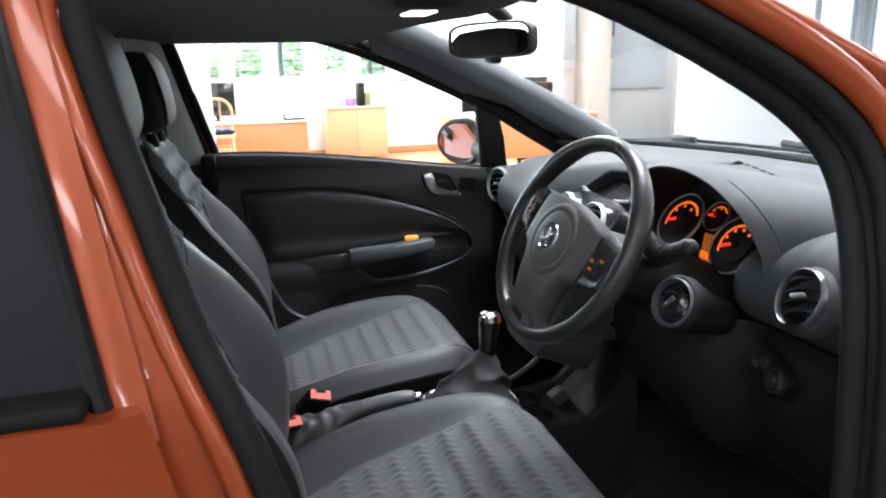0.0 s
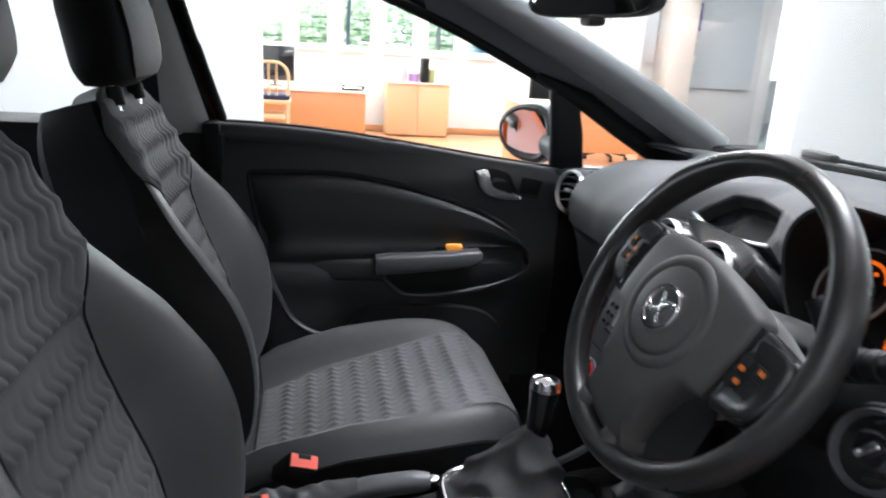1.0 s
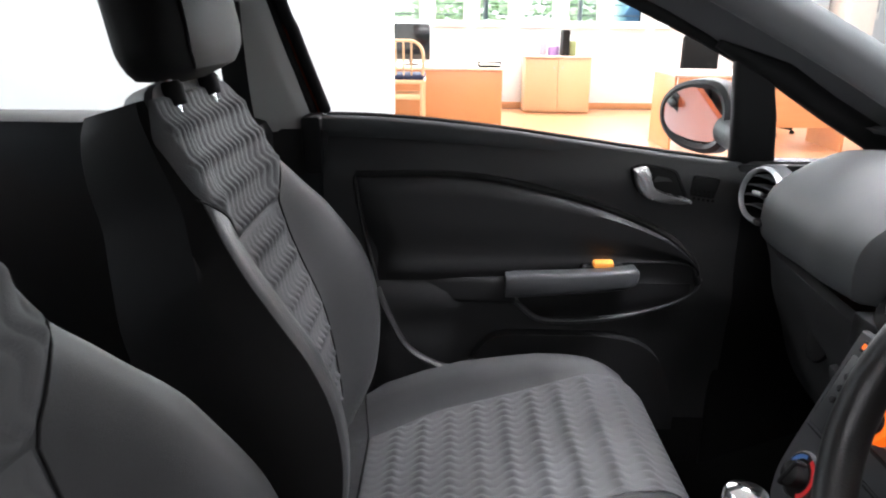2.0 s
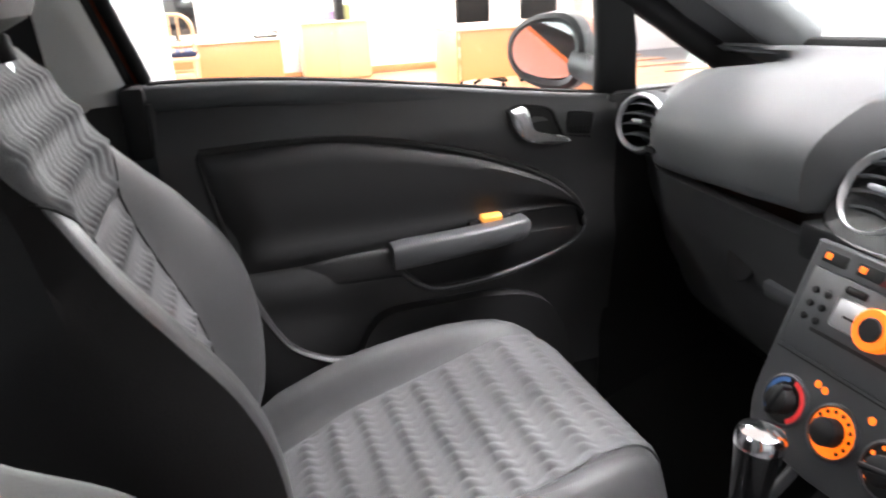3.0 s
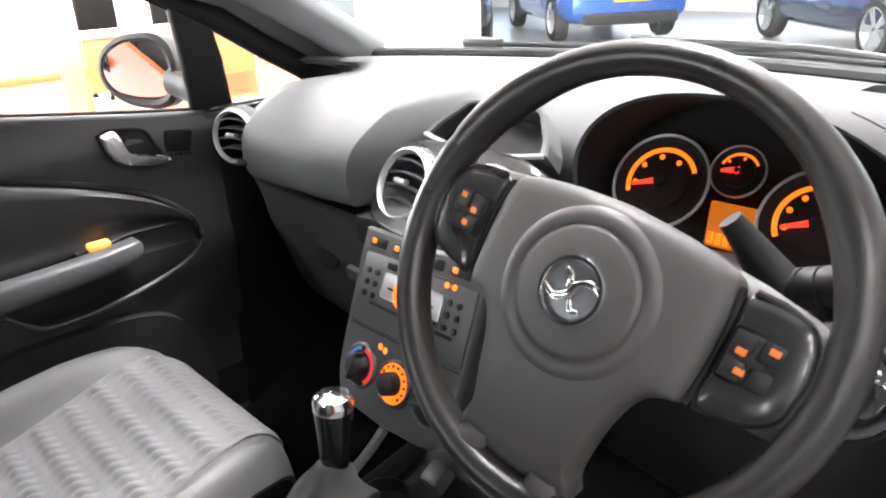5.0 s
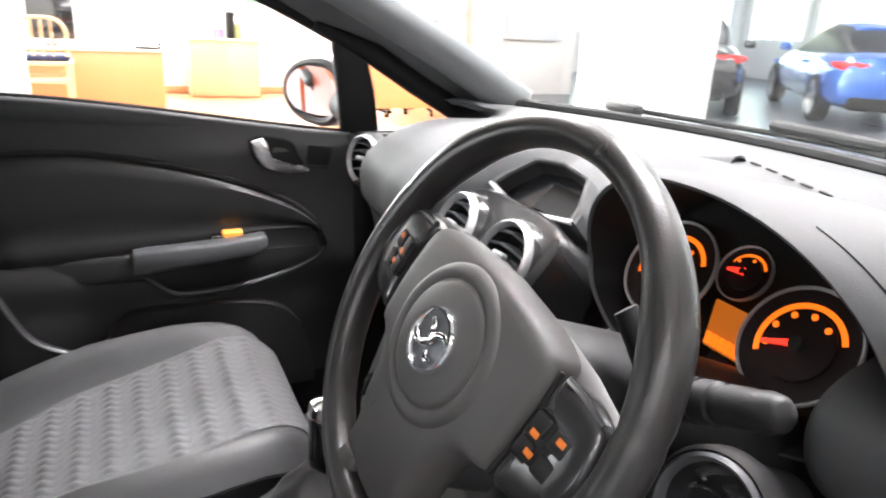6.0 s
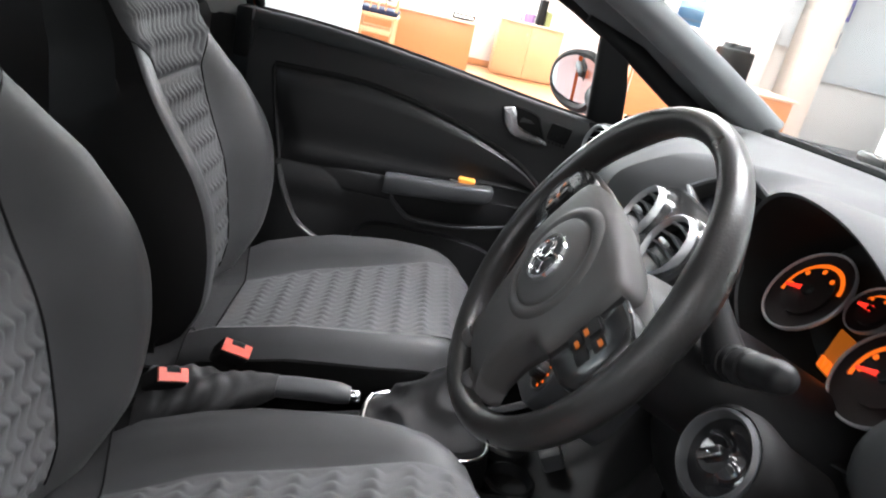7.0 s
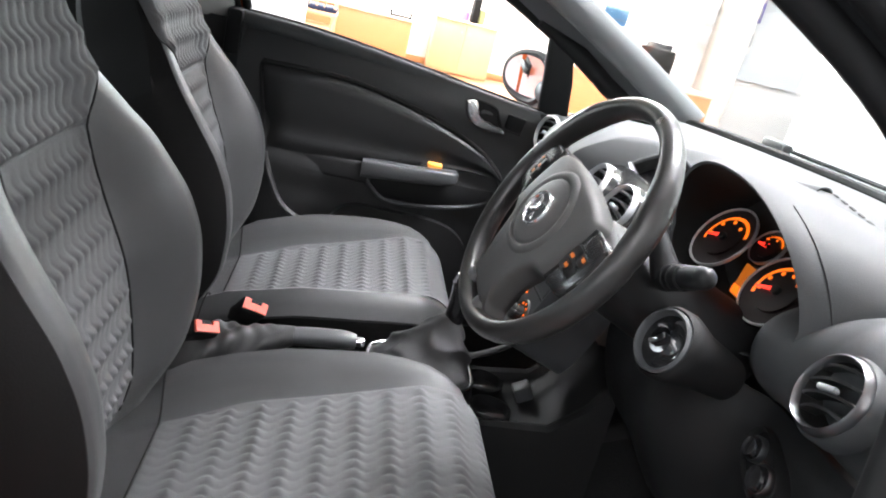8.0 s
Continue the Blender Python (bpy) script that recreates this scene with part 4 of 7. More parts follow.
dial((0.506, -0.221, 0.990), 0.053, 198, 205, 25, 4)
dial((0.504, -0.384, 0.979), 0.053, 200, 210, 25, 5)
dial((0.530, -0.294, 1.008), 0.028, 190, 160, 30, 2)
bm = B()
box(bm, (-0.001, -0.026, -0.024), (0.002, 0.026, 0.024), 0.002, pose(0.521, -0.298, 0.950, 0, 10, 0))
disp = part("trip_display", bm, AMBER_DIM, cluster, "amber trip display")
for k in range(6):
    bm = B()
    box(bm, (-0.003, -0.003, -0.006), (0, 0.003, 0.006), 0.0005, pose(0.517, -0.279 - 0.0085 * k, 0.936, 0, 10, 0))
    part("digit_bar", bm, AMBER, disp)

# defroster slots on top of the dashboard
def pad_height(x, y):
    way = spline([Vector((a, b, 0)) for a, b in dash_section(y)], 60)
    k = next(i for i in range(40) if way[i + 1].x <= x)
    f = (way[k].x - x) / (way[k].x - way[k + 1].x)
    return way[k].y + (way[k + 1].y - way[k].y) * f


for k in range(8):
    bm = B()
    sheet(bm, lambda u, v: (lambda x, y: Vector((x, y, pad_height(x, y) + 0.0022)))(0.752 - 0.0065 * (k + 0.55 * (v - 0.5)) + 0.0045 * (u - 0.5), -0.085 - 0.032 * (k + 0.55 * (v - 0.5))), 2, 6, 0.002)
    part("defroster_slot", bm, VOID, dash)
# low wedge-shaped cover at the inner end of the slots
bm = B()
sheet(bm, lambda u, v: (lambda x, y: Vector((x, y, pad_height(x, y) - 0.001 + 0.010 * v ** 1.5 * math.sin(math.pi * u) ** 0.5)))(0.706 + 0.040 * v + (u - 0.5) * (0.004 + 0.034 * v), -0.002 - 0.060 * v + 0.3 * (u - 0.5) * 0.03), 10, 12, -0.003)
part("sensor_cover", bm, DASH, dash)


# ---- steering wheel and column ----
WC = Vector((0.221, -0.337, 1.004))
WN = Vector((-1.0, -0.113, 0.514)).normalized()
WL = Vector((0, 0, 1)).cross(WN).normalized() * -1
WU = WL.cross(WN).normalized()
# the wheel is turned a little to the right
TURN = radians(12.5)
WL, WU = WL * math.cos(TURN) + WU * math.sin(TURN), WU * math.cos(TURN) - WL * math.sin(TURN)


def on_wheel(left, up, out=0.0):
    return WC + WL * left + WU * up + WN * out


wheel = thing("steering_wheel", WC, "black leather three-spoke steering wheel with chrome badge", "steering wheel")
R = 0.1636
bm = B()
loops = []
NR = 144
for i in range(NR + 1):
    a = 2 * math.pi * i / NR
    c = on_wheel(R * math.cos(a), R * math.sin(a))
    rad = Vector((c - WC)).normalized()
    deg = math.degrees(a) % 360
    grip = 0.0022 * (math.exp(-((deg - 38) / 14) ** 2) + math.exp(-((deg - 142) / 14) ** 2)) + 0.0008 * math.cos(2 * a)
    seam = 0.0013 * sum(math.exp(-((deg - q) / 0.9) ** 2) for q in (17, 163, 236, 304))
    r1, r2 = 0.0133 + grip - seam, 0.0158 + grip - seam
    loops.append([c + rad * (r1 * math.cos(t)) + WN * (r2 * math.sin(t)) for t in [2 * math.pi * k / 20 for k in range(20)]])
rows = loft(bm, loops, caps=False)
bmesh.ops.remove_doubles(bm, verts=rows[0] + rows[-1], dist=1e-5)
part("rim", bm, LEATHER, wheel, "worn black leather rim")


def dome(x, y):
    """Height of the airbag cover over the plane of the rim."""
    return 0.012 * math.exp(-((x / 0.092) ** 2 + ((y + 0.008) / 0.095) ** 2)) - 0.010 * max(0.0, (-y - 0.09) / 0.06)


# airbag cover with its broad lower spoke: one soft moulding
half_hub = [(0.045, 0.056), (0.078, 0.050), (0.0915, 0.041), (0.0945, 0.012), (0.0940, -0.018), (0.0915, -0.040), (0.080, -0.0455), (0.069, -0.052), (0.060, -0.066), (0.0535, -0.086), (0.0485, -0.112), (0.0465, -0.132), (0.050, -0.147)]
HUBSHAPE = spline([(0, 0.059)] + half_hub + [(0.025, -0.152), (0, -0.153), (-0.025, -0.152)] + [(-a, b) for a, b in half_hub[::-1]] + [(0, 0.059)], 168)
bm = B()
loops = []
for sc, out in ((0.97, -0.022), (0.995, -0.012), (1.0, -0.003), (0.992, 0.003), (0.975, 0.0072), (0.95, 0.0102), (0.91, 0.0122), (0.84, 0.0132), (0.74, 0.0135), (0.62, 0.0135), (0.5, 0.0135), (0.36, 0.0135), (0.2, 0.0135), (0.05, 0.0135)):
    loops.append([on_wheel(p.x * sc, (p.y + 0.02) * sc - 0.02, out + dome(p.x * sc, (p.y + 0.02) * sc - 0.02)) for p in HUBSHAPE[:-1]])
loft(bm, loops)
hub = part("hub", bm, HUB, wheel, "matt black airbag hub", 85)
BC = on_wheel(0.0, -0.010)
bm = B()
lathe(bm, [(0.064, 0.012), (0.0615, 0.0200), (0.058, 0.0238), (0.054, 0.0255), (0.0505, 0.0250), (0.0475, 0.0230), (0.0455, 0.0250), (0.043, 0.0262), (0.025, 0.0270), (0, 0.0274)], BC, WN, 56)
part("airbag_disc", bm, HUB, hub, angle=70)
bm = B()
lathe(bm, [(0.0250, 0.025), (0.0252, 0.0300), (0.0238, 0.0325), (0.0215, 0.0325), (0.0198, 0.0295), (0.0195, 0.0270)], BC, WN, 44)
badge = part("badge_ring", bm, CHROME, hub, "chrome ring badge")
bm = B()
lathe(bm, [(0.0205, 0.0277), (0, 0.0285)], BC, WN, 32)
part("badge_disc", bm, DARK_CHROME, badge)
# raised curved bars inside the ring
for points, r in (([(0.021, -0.004), (0.010, -0.008), (0.000, -0.002), (-0.003, 0.005), (-0.012, 0.010), (-0.021, 0.006)], 0.0036), ([(0.010, 0.013), (0.004, 0.009), (0.004, 0.001)], 0.0028), ([(-0.012, -0.011), (-0.006, -0.012), (-0.002, -0.006)], 0.0028)):
    bm = B()
    tube(bm, [BC + WL * q.x + WU * q.y + WN * 0.0300 for q in spline([(a, b, 0) for a, b in points], 16)], [r * (0.55 + 0.45 * math.sin(math.pi * k / 16)) for k in range(17)], 10)
    part("badge_bar", bm, CHROME, badge)
for s in (1, -1):
    # glossy switch pod between the cover and the rim
    shape = spline([Vector((a, b, 0)) for a, b in ((0.0965, 0.040), (0.118, 0.042), (0.140, 0.036), (0.1495, 0.018), (0.151, -0.004), (0.145, -0.024), (0.130, -0.036), (0.112, -0.040), (0.0965, -0.040), (0.0985, 0.0), (0.0965, 0.040))], 60)[:-1]
    mid = Vector((0.122, 0.0, 0))
    bm = B()
    loft(bm, [[on_wheel(s * q.x, q.y, o + dome(q.x, q.y) * 0.9) for q in [mid + (p - mid) * k for p in shape]] for k, o in ((0.98, -0.014), (1.0, -0.005), (0.985, 0.003), (0.94, 0.0070), (0.8, 0.0090), (0.5, 0.0098), (0.1, 0.0098))])
    pod = part("button_pod", bm, POD_GLOSS, wheel, "glossy charcoal switch pod with amber symbols", 70)
    tip = dome(0.118, 0.0) * 0.9 + 0.0098
    face = Matrix.Translation(on_wheel(s * 0.117, 0.003, tip - 0.001)) @ axes4(WL, WU, WN) @ pose(0, 0, 0, 0, s * 12, 0)
    bm = B()
    box(bm, (-0.0175, -0.0175, -0.004), (0.0175, 0.0175, 0.0022), 0.005, face, seg=3)
    part("key_block", bm, DASH_LOW, pod)
    for dx, dy in ((-0.0085, 0.009), (0.0085, 0.009), (-0.0085, -0.009), (0.0085, -0.009)):
        bm = B()
        box(bm, (dx - 0.0068, dy - 0.007, 0.001), (dx + 0.0068, dy + 0.007, 0.0042), 0.002, face)
        part("button", bm, DASH_LOW, pod)
    for dx, dy in ((s * 0.0095, 0.011), (-s * 0.0075, 0.003), (-s * 0.0035, -0.0085)):
        bm = B()
        box(bm, (dx - 0.0032, dy - 0.0022, 0.0040), (dx + 0.0032, dy + 0.0022, 0.0047), 0.0003, face)
        part("button_symbol", bm, AMBER_DIM, pod)
    bm = B()
    tube(bm, [on_wheel(s * x, u, o) for x, u, o in ((0.101, 0.0415, 0.0085), (0.118, 0.0410, 0.0065), (0.136, 0.0365, 0.0040))], 0.0028, 8)
    part("pod_trim", bm, POD_GLOSS, pod)
    bm = B()
    tube(bm, [on_wheel(s * x, u, 0.0045 + dome(x, u)) for x, u in ((0.093, 0.041), (0.0962, 0.012), (0.0957, -0.018), (0.0932, -0.040))], 0.0022, 8)
    part("pad_joint", bm, VOID, hub)
    # spoke behind the pod, running into the rim
    bm = B()
    loft(bm, [[on_wheel(s * x, u + w * math.cos(t), o + 0.014 * math.sin(t)) for t in [2 * math.pi * k / 18 for k in range(18)]] for x, u, w, o in ((0.060, 0.006, 0.046, -0.018), (0.100, 0.004, 0.044, -0.016), (0.135, 0.002, 0.040, -0.011), (0.160, 0.000, 0.034, -0.003))])
    part("spoke", bm, HUB, wheel)
    bm = B()
    loft(bm, [[on_wheel(s * x + w * math.cos(t), u, o + 0.009 * math.sin(t)) for t in [2 * math.pi * k / 14 for k in range(14)]] for x, u, w, o in ((0.032, -0.139, 0.012, 0.0020), (0.033, -0.148, 0.013, 0.0030), (0.037, -0.160, 0.016, -0.001))])
    part("lower_spoke_leg", bm, HUB, wheel, "grey lower spoke trim")

# column axes: upright and square to the car
WC = Vector((0.222, -0.350, 1.004))
WT = radians(23)
WL, WU, WN = Vector((0, 1, 0)), Vector((math.sin(WT), 0, math.cos(WT))), Vector((-math.cos(WT), 0, math.sin(WT)))
column = thing("steering_column", (0.40, -0.35, 0.88), "black steering column shroud with stalks and ignition", "steering column")
bm = B()
loops = []
for d, w, h in ((0.035, 0.045, 0.042), (0.06, 0.056, 0.050), (0.12, 0.064, 0.055), (0.20, 0.070, 0.058), (0.30, 0.070, 0.06)):
    c = WC - WN * d - WU * 0.015
    loops.append([c + WL * (w * math.cos(t)) + WU * (h * math.sin(t)) for t in [2 * math.pi * k / 28 for k in range(28)]])
loft(bm, loops)
part("shroud", bm, DASH_LOW, column)
for s in (1, -1):
    if s < 0:
        base, knee, tip = Vector((0.318, -0.385, 1.035)), Vector((0.338, -0.422, 0.982)), Vector((0.332, -0.510, 1.020))
    else:
        base, knee, tip = WC - WN * 0.065 + WL * 0.05, WC - WN * 0.07 + WL * 0.10 + WU * 0.012, WC - WN * 0.075 + WL * 0.165 + WU * 0.03
    bm = B()
    tube(bm, spline([base, base.lerp(knee, 0.5), knee], 8), [0.009 + 0.0012 * k for k in range(9)], 16)
    stalk = part("stalk", bm, DASH_LOW, column, "black control stalk")
    way = (tip - knee).normalized()
    bm = B()
    lathe(bm, [(0.004, -0.020), (0.013, -0.014), (0.0165, 0.0), (0.0158, 0.016), (0.0140, 0.0165), (0.0140, 0.019), (0.0156, 0.0195), (0.0154, 0.030), (0.0138, 0.0305), (0.0138, 0.033), (0.0152, 0.0335), (0.0148, 0.048), (0.0128, 0.050), (0.0126, 0.056), (0.0136, 0.058), (0.0130, 0.080)], knee, way, 22)
    part("stalk_end", bm, DASH_LOW, stalk)
    bm = B()
    lathe(bm, [(0.0126, -0.018), (0.0128, -0.006), (0.0112, 0.002), (0.0075, 0.0065), (0, 0.008)], tip, way, 20)
    part("stalk_button", bm, DASH_LOW, stalk)
IG, IGN = Vector((0.332, -0.474, 0.926)), Vector((-0.90, -0.22, 0.38)).normalized()
bm = B()
lathe(bm, [(0.028, -0.12), (0.034, -0.06), (0.044, -0.020), (0.0435, -0.004), (0.040, 0.0), (0.038, -0.002)], IG, IGN, 32)
barrel = part("ignition_housing", bm, RUBBER, column, "round black ignition housing")
bm = B()
lathe(bm, [(0.038, -0.006), (0.0385, 0.002), (0.0355, 0.005), (0.033, 0.002), (0.032, -0.008)], IG, IGN, 36)
part("ignition_ring", bm, GREY_PLASTIC, barrel)
bm = B()
lathe(bm, [(0.035, -0.006), (0.026, -0.005), (0.018, -0.001), (0.015, 0.003), (0, 0.003)], IG, IGN, 28)
part("ignition_face", bm, GLOSS_BLACK, barrel)
bm = B()
s_, u_ = frame_of(IGN)
box(bm, (-0.0045, -0.012, 0), (0.0045, 0.012, 0.008), 0.003, Matrix.Translation(IG + IGN * 0.003) @ axes4(s_, u_, IGN) @ pose(0, 0, 0, 0, 0, 40))
part("ignition_key_slot", bm, CHROME, barrel, "chrome ignition lock")
bm = B()
tube(bm, [IG + IGN * 0.005 + s_ * (0.017 * math.cos(a)) + u_ * (0.017 * math.sin(a)) for a in [radians(40 + 10 * k) for k in range(9)]], 0.0022, 8)
part("lock_trim", bm, CHROME, barrel)


# ---- front seats ----
SEAT_Y = 0.352


def wave(a, b, period=0.047, gap=0.0195, height=0.0070, sway=0.0058, low=0.14):
    """Quilted ribs that run along a and snake sideways across b, deepest on one flank of each bend."""
    ph = (b + sway * math.sin(2 * math.pi * a / period)) / gap
    rib = abs(math.sin(math.pi * ph)) ** 0.55
    k = 0.5 + 0.5 * math.cos(2 * math.pi * a / period + 0.6)
    return height * rib * (low + (1 - low) * k ** 2.4)


CUSH_Z = [(-0.29, 0.475), (-0.26, 0.487), (-0.15, 0.520), (-0.02, 0.560), (0.10, 0.598), (0.15, 0.610), (0.185, 0.608), (0.212, 0.596), (0.234, 0.572), (0.247, 0.54)]
CUSH_W = [(-0.29, 0.222), (-0.15, 0.250), (0.05, 0.256), (0.12, 0.246), (0.17, 0.232), (0.205, 0.212), (0.235, 0.184), (0.247, 0.165)]


def cushion_z(x, y):
    w = value(CUSH_W, x)
    q = abs(y) / w
    k = min(1, max(0, (q - 0.60) / 0.26))
    rise = 0.052 * k * k * (3 - 2 * k) * value([(-0.29, 1.0), (-0.20, 1.40), (-0.10, 1.38), (0.0, 1.08), (0.1, 0.64), (0.18, 0.25), (0.247, 0.0)], x)
    k2 = max(0, (q - 0.84) / 0.16)
    return value(CUSH_Z, x) + rise - 0.045 * k2 * k2 - 0.006 * math.exp(-((abs(y) - 0.172) / 0.006) ** 2)


def back_frame(s):
    """Point on the backrest's middle line and its forward normal, s from 0 at the cushion to 1 at the top."""
    p = Vector((-0.255, 0, 0.505)).lerp(Vector((-0.452, 0, 1.150)), s) - Vector((0.036 * max(0, (s - 0.55) / 0.45) ** 1.6, 0, 0))
    return p, Vector((0.957, 0, 0.29))


BACK_W = [(0.0, 0.214), (0.12, 0.232), (0.28, 0.252), (0.45, 0.260), (0.60, 0.250), (0.70, 0.216), (0.79, 0.181), (0.88, 0.174), (0.93, 0.166), (0.98, 0.140), (1.0, 0.125)]
BOLSTER_N = [(0.0, 0.030), (0.12, 0.052), (0.30, 0.072), (0.46, 0.076), (0.58, 0.060), (0.70, 0.030), (0.80, 0.012), (1.0, 0.004)]
LUMBAR = [(0.0, 0.0), (0.15, 0.022), (0.35, 0.020), (0.6, 0.004), (0.85, 0.010), (0.95, 0.006), (1.0, -0.012)]


def back_point(s, y):
    """Front of the backrest."""
    p, n = back_frame(s)
    w = value(BACK_W, s)
    q = abs(y) / w
    k = min(1, max(0, (q - 0.35) / 0.45))
    k2 = max(0, (q - 0.86) / 0.14)
    out = value(LUMBAR, s) + value(BOLSTER_N, s) * k * k * (3 - 2 * k) - 0.048 * k2 * k2
    return p + n * out + Vector((0, y, 0))


def make_seat(name, y0, label, lift, lean, head_drop, rear=-0.242):
    seat = thing(name, (-0.02, y0, 0.33), label, "car seat", "front car seats")
    at = Vector((0, y0, lift))
    bm = B()
    loops = []
    xs = [-0.335, -0.31, -0.29, -0.27, -0.22, -0.15, -0.08, 0.0, 0.06, 0.11, 0.15, 0.18, 0.205, 0.222, 0.235, 0.243, 0.247]
    for x in xs:
        w = value(CUSH_W, x)
        top = [Vector((x, w * t, cushion_z(x, w * t))) for t in [-1 + 2 * k / 44 for k in range(45)]]
        edge = top[0].z
        low = [Vector((x - 0.006, w * 0.99, edge - 0.008)), Vector((x - 0.012, w * 0.90, edge - 0.080)), Vector((x - 0.012, -w * 0.90, edge - 0.080)), Vector((x - 0.006, -w * 0.99, edge - 0.008))]
        loops.append([p + at for p in top + low])
    loft(bm, loops)
    cushion = part("cushion", bm, BOLSTER, seat, "smooth grey cloth seat cushion")
    bm = B()
    loops = []
    for x in xs:
        w, edge = value(CUSH_W, x), cushion_z(x, value(CUSH_W, x))
        loops.append([Vector((x - dx, sd * w * f, edge - h)) + at for sd, side in ((1, (0, 1, 2, 3)), (-1, (3, 2, 1, 0))) for dx, f, h in [((0.004, 0.88, 0.075), (0.004, 0.992, 0.004), (0.012, 0.985, 0.05), (0.022, 0.93, 0.090))[j] for j in side]])
    loft(bm, loops)
    part("cushion_skirt", bm, SEAT_SIDE, cushion, "black cloth skirt under the cushion")
    bm = B()

    def cushion_cloth(u, v):
        x = rear + (0.240 - rear) * u
        y = (2 * v - 1) * value([(rear, 0.142), (-0.1, 0.166), (0.1, 0.168), (0.15, 0.166), (0.20, 0.158), (0.24, 0.150)], x)
        k = min(1, (1 - abs(2 * v - 1)) * 14) * min(1, u * 14)
        return Vector((x + (0.004 * max(0, u - 0.9) / 0.1), y0 + y, lift + cushion_z(x, y) + 0.0015 + wave(x, y) * k))
    sheet(bm, cushion_cloth, 160, 190, 0.004)
    part("cushion_insert", bm, INSERT, cushion, "grey cloth insert with quilted wave pattern", 70)
    # sewn seam behind the insert, over both bolsters
    bm = B()
    tube(bm, [Vector((rear - 0.004 - 0.05 * (abs(t) > 0.62) * (abs(t) - 0.62), y0 + t * 0.236, lift + cushion_z(rear - 0.004, t * 0.236) + 0.0008)) for t in [-1 + k / 20 for k in range(41)]], 0.0014, 6)
    part("seam", bm, SEAT_SIDE, cushion)
    bm = B()
    box(bm, (-0.26, y0 - 0.225, 0.40), (0.205, y0 + 0.225, 0.455), 0.02)
    box(bm, (-0.22, y0 - 0.21, 0.33), (0.16, y0 - 0.16, 0.42), 0.008)
    box(bm, (-0.22, y0 + 0.16, 0.33), (0.16, y0 + 0.21, 0.42), 0.008)
    part("seat_base", bm, SEAT_SIDE, seat, "black plastic seat base on floor rails")
    # backrest: cloth front between the ridges of the bolsters, black cover round the outside
    EDGE, TOP_S = 0.905, 0.958

    def set_up(q):
        return q + Vector((lean * max(0, (q.z - 0.5) / 0.65) - 0.055 * max(0, min(1, (0.80 - q.z) / 0.3)) ** 1.5, y0, lift))
    bm = B()
    loops = []
    for i in range(61):
        s = TOP_S * i / 60
        w = value(BACK_W, s)
        p, n = back_frame(s)
        front = [back_point(s, w * EDGE * t) for t in [-1 + 2 * k / 96 for k in range(97)]]
        rearp = [p - n * d + Vector((0, w * t, 0)) for t, d in ((0.84, -0.012), (0.5, 0.05), (-0.5, 0.05), (-0.84, -0.012))]
        loops.append([set_up(q) for q in front + rearp])
    top = loops[-1]
    mid = sum(top, Vector()) / len(top)
    for f, h in ((0.93, 0.008), (0.8, 0.013), (0.5, 0.017)):
        loops.append([mid + (q - mid) * f + Vector((-0.29, 0, 0.957)) * h for q in top])
    loft(bm, loops)
    back = part("backrest", bm, BOLSTER, seat, "reclined backrest with smooth grey bolsters")
    bm = B()
    loops = []
    for i in range(41):
        s = TOP_S * i / 40
        w = value(BACK_W, s)
        p, n = back_frame(s)
        rnd = math.sqrt(max(0.0, 1 - (max(0, s - 0.80) / 0.215) ** 2))
        b0 = (0.105 + 0.03 * math.sin(math.pi * s)) * (0.25 + 0.75 * rnd)
        w *= 0.90 + 0.10 * rnd
        ring = []
        for sd in (1, -1):
            e = back_point(s, sd * value(BACK_W, s) * EDGE)
            mid = back_point(s, sd * w * 0.97) - n * 0.010
            side = [e - n * 0.0008, mid, p + n * 0.000 + Vector((0, sd * w * 1.015, 0)), p - n * b0 * 0.45 + Vector((0, sd * w * 1.01, 0)), p - n * b0 * 0.85 + Vector((0, sd * w * 0.94, 0)), p - n * b0 * 1.12 + Vector((0, sd * w * 0.6, 0))]
            ring += side if sd > 0 else side[::-1]
        loops.append([set_up(q) for q in ring + [p + n * 0.0 - Vector((0, w * 0.8, 0)), p - n * 0.06, p + Vector((0, w * 0.8, 0))]])
    loft(bm, loops)
    part("back_shell", bm, SEAT_SIDE, back, "black side and back cover")

    def insert(s0, s1, widths, deep=0.0066):
        bm = B()

        def f(u, v):
            s = s0 + (s1 - s0) * u
            y = (2 * v - 1) * value(widths, s)
            q = back_point(s, y)
            k = min(1, (1 - abs(2 * v - 1)) * 14) * min(1, min(u, 1 - u) * 30)
            return set_up(q) + Vector((0.957, 0, 0.29)) * (0.0024 * min(1, k * 3) + wave(s * 0.675, y, height=deep, low=0.14 if deep < 0.0068 else 0.32) * k)
        sheet(bm, f, int((s1 - s0) * 220), 170, -0.004)
        return bm
    part("lower_back_insert", insert(0.05, 0.671, [(0.0, 0.098), (0.25, 0.102), (0.5, 0.106), (0.665, 0.108)]), INSERT, back, "grey cloth insert with quilted wave pattern", 70)
    part("upper_back_insert", insert(0.675, 0.955, [(0.675, 0.106), (0.72, 0.132), (0.78, 0.166), (0.88, 0.164), (0.93, 0.152), (0.955, 0.138)], 0.0070), INSERT, back, "grey ribbed wave-pattern shoulder panel", 70)
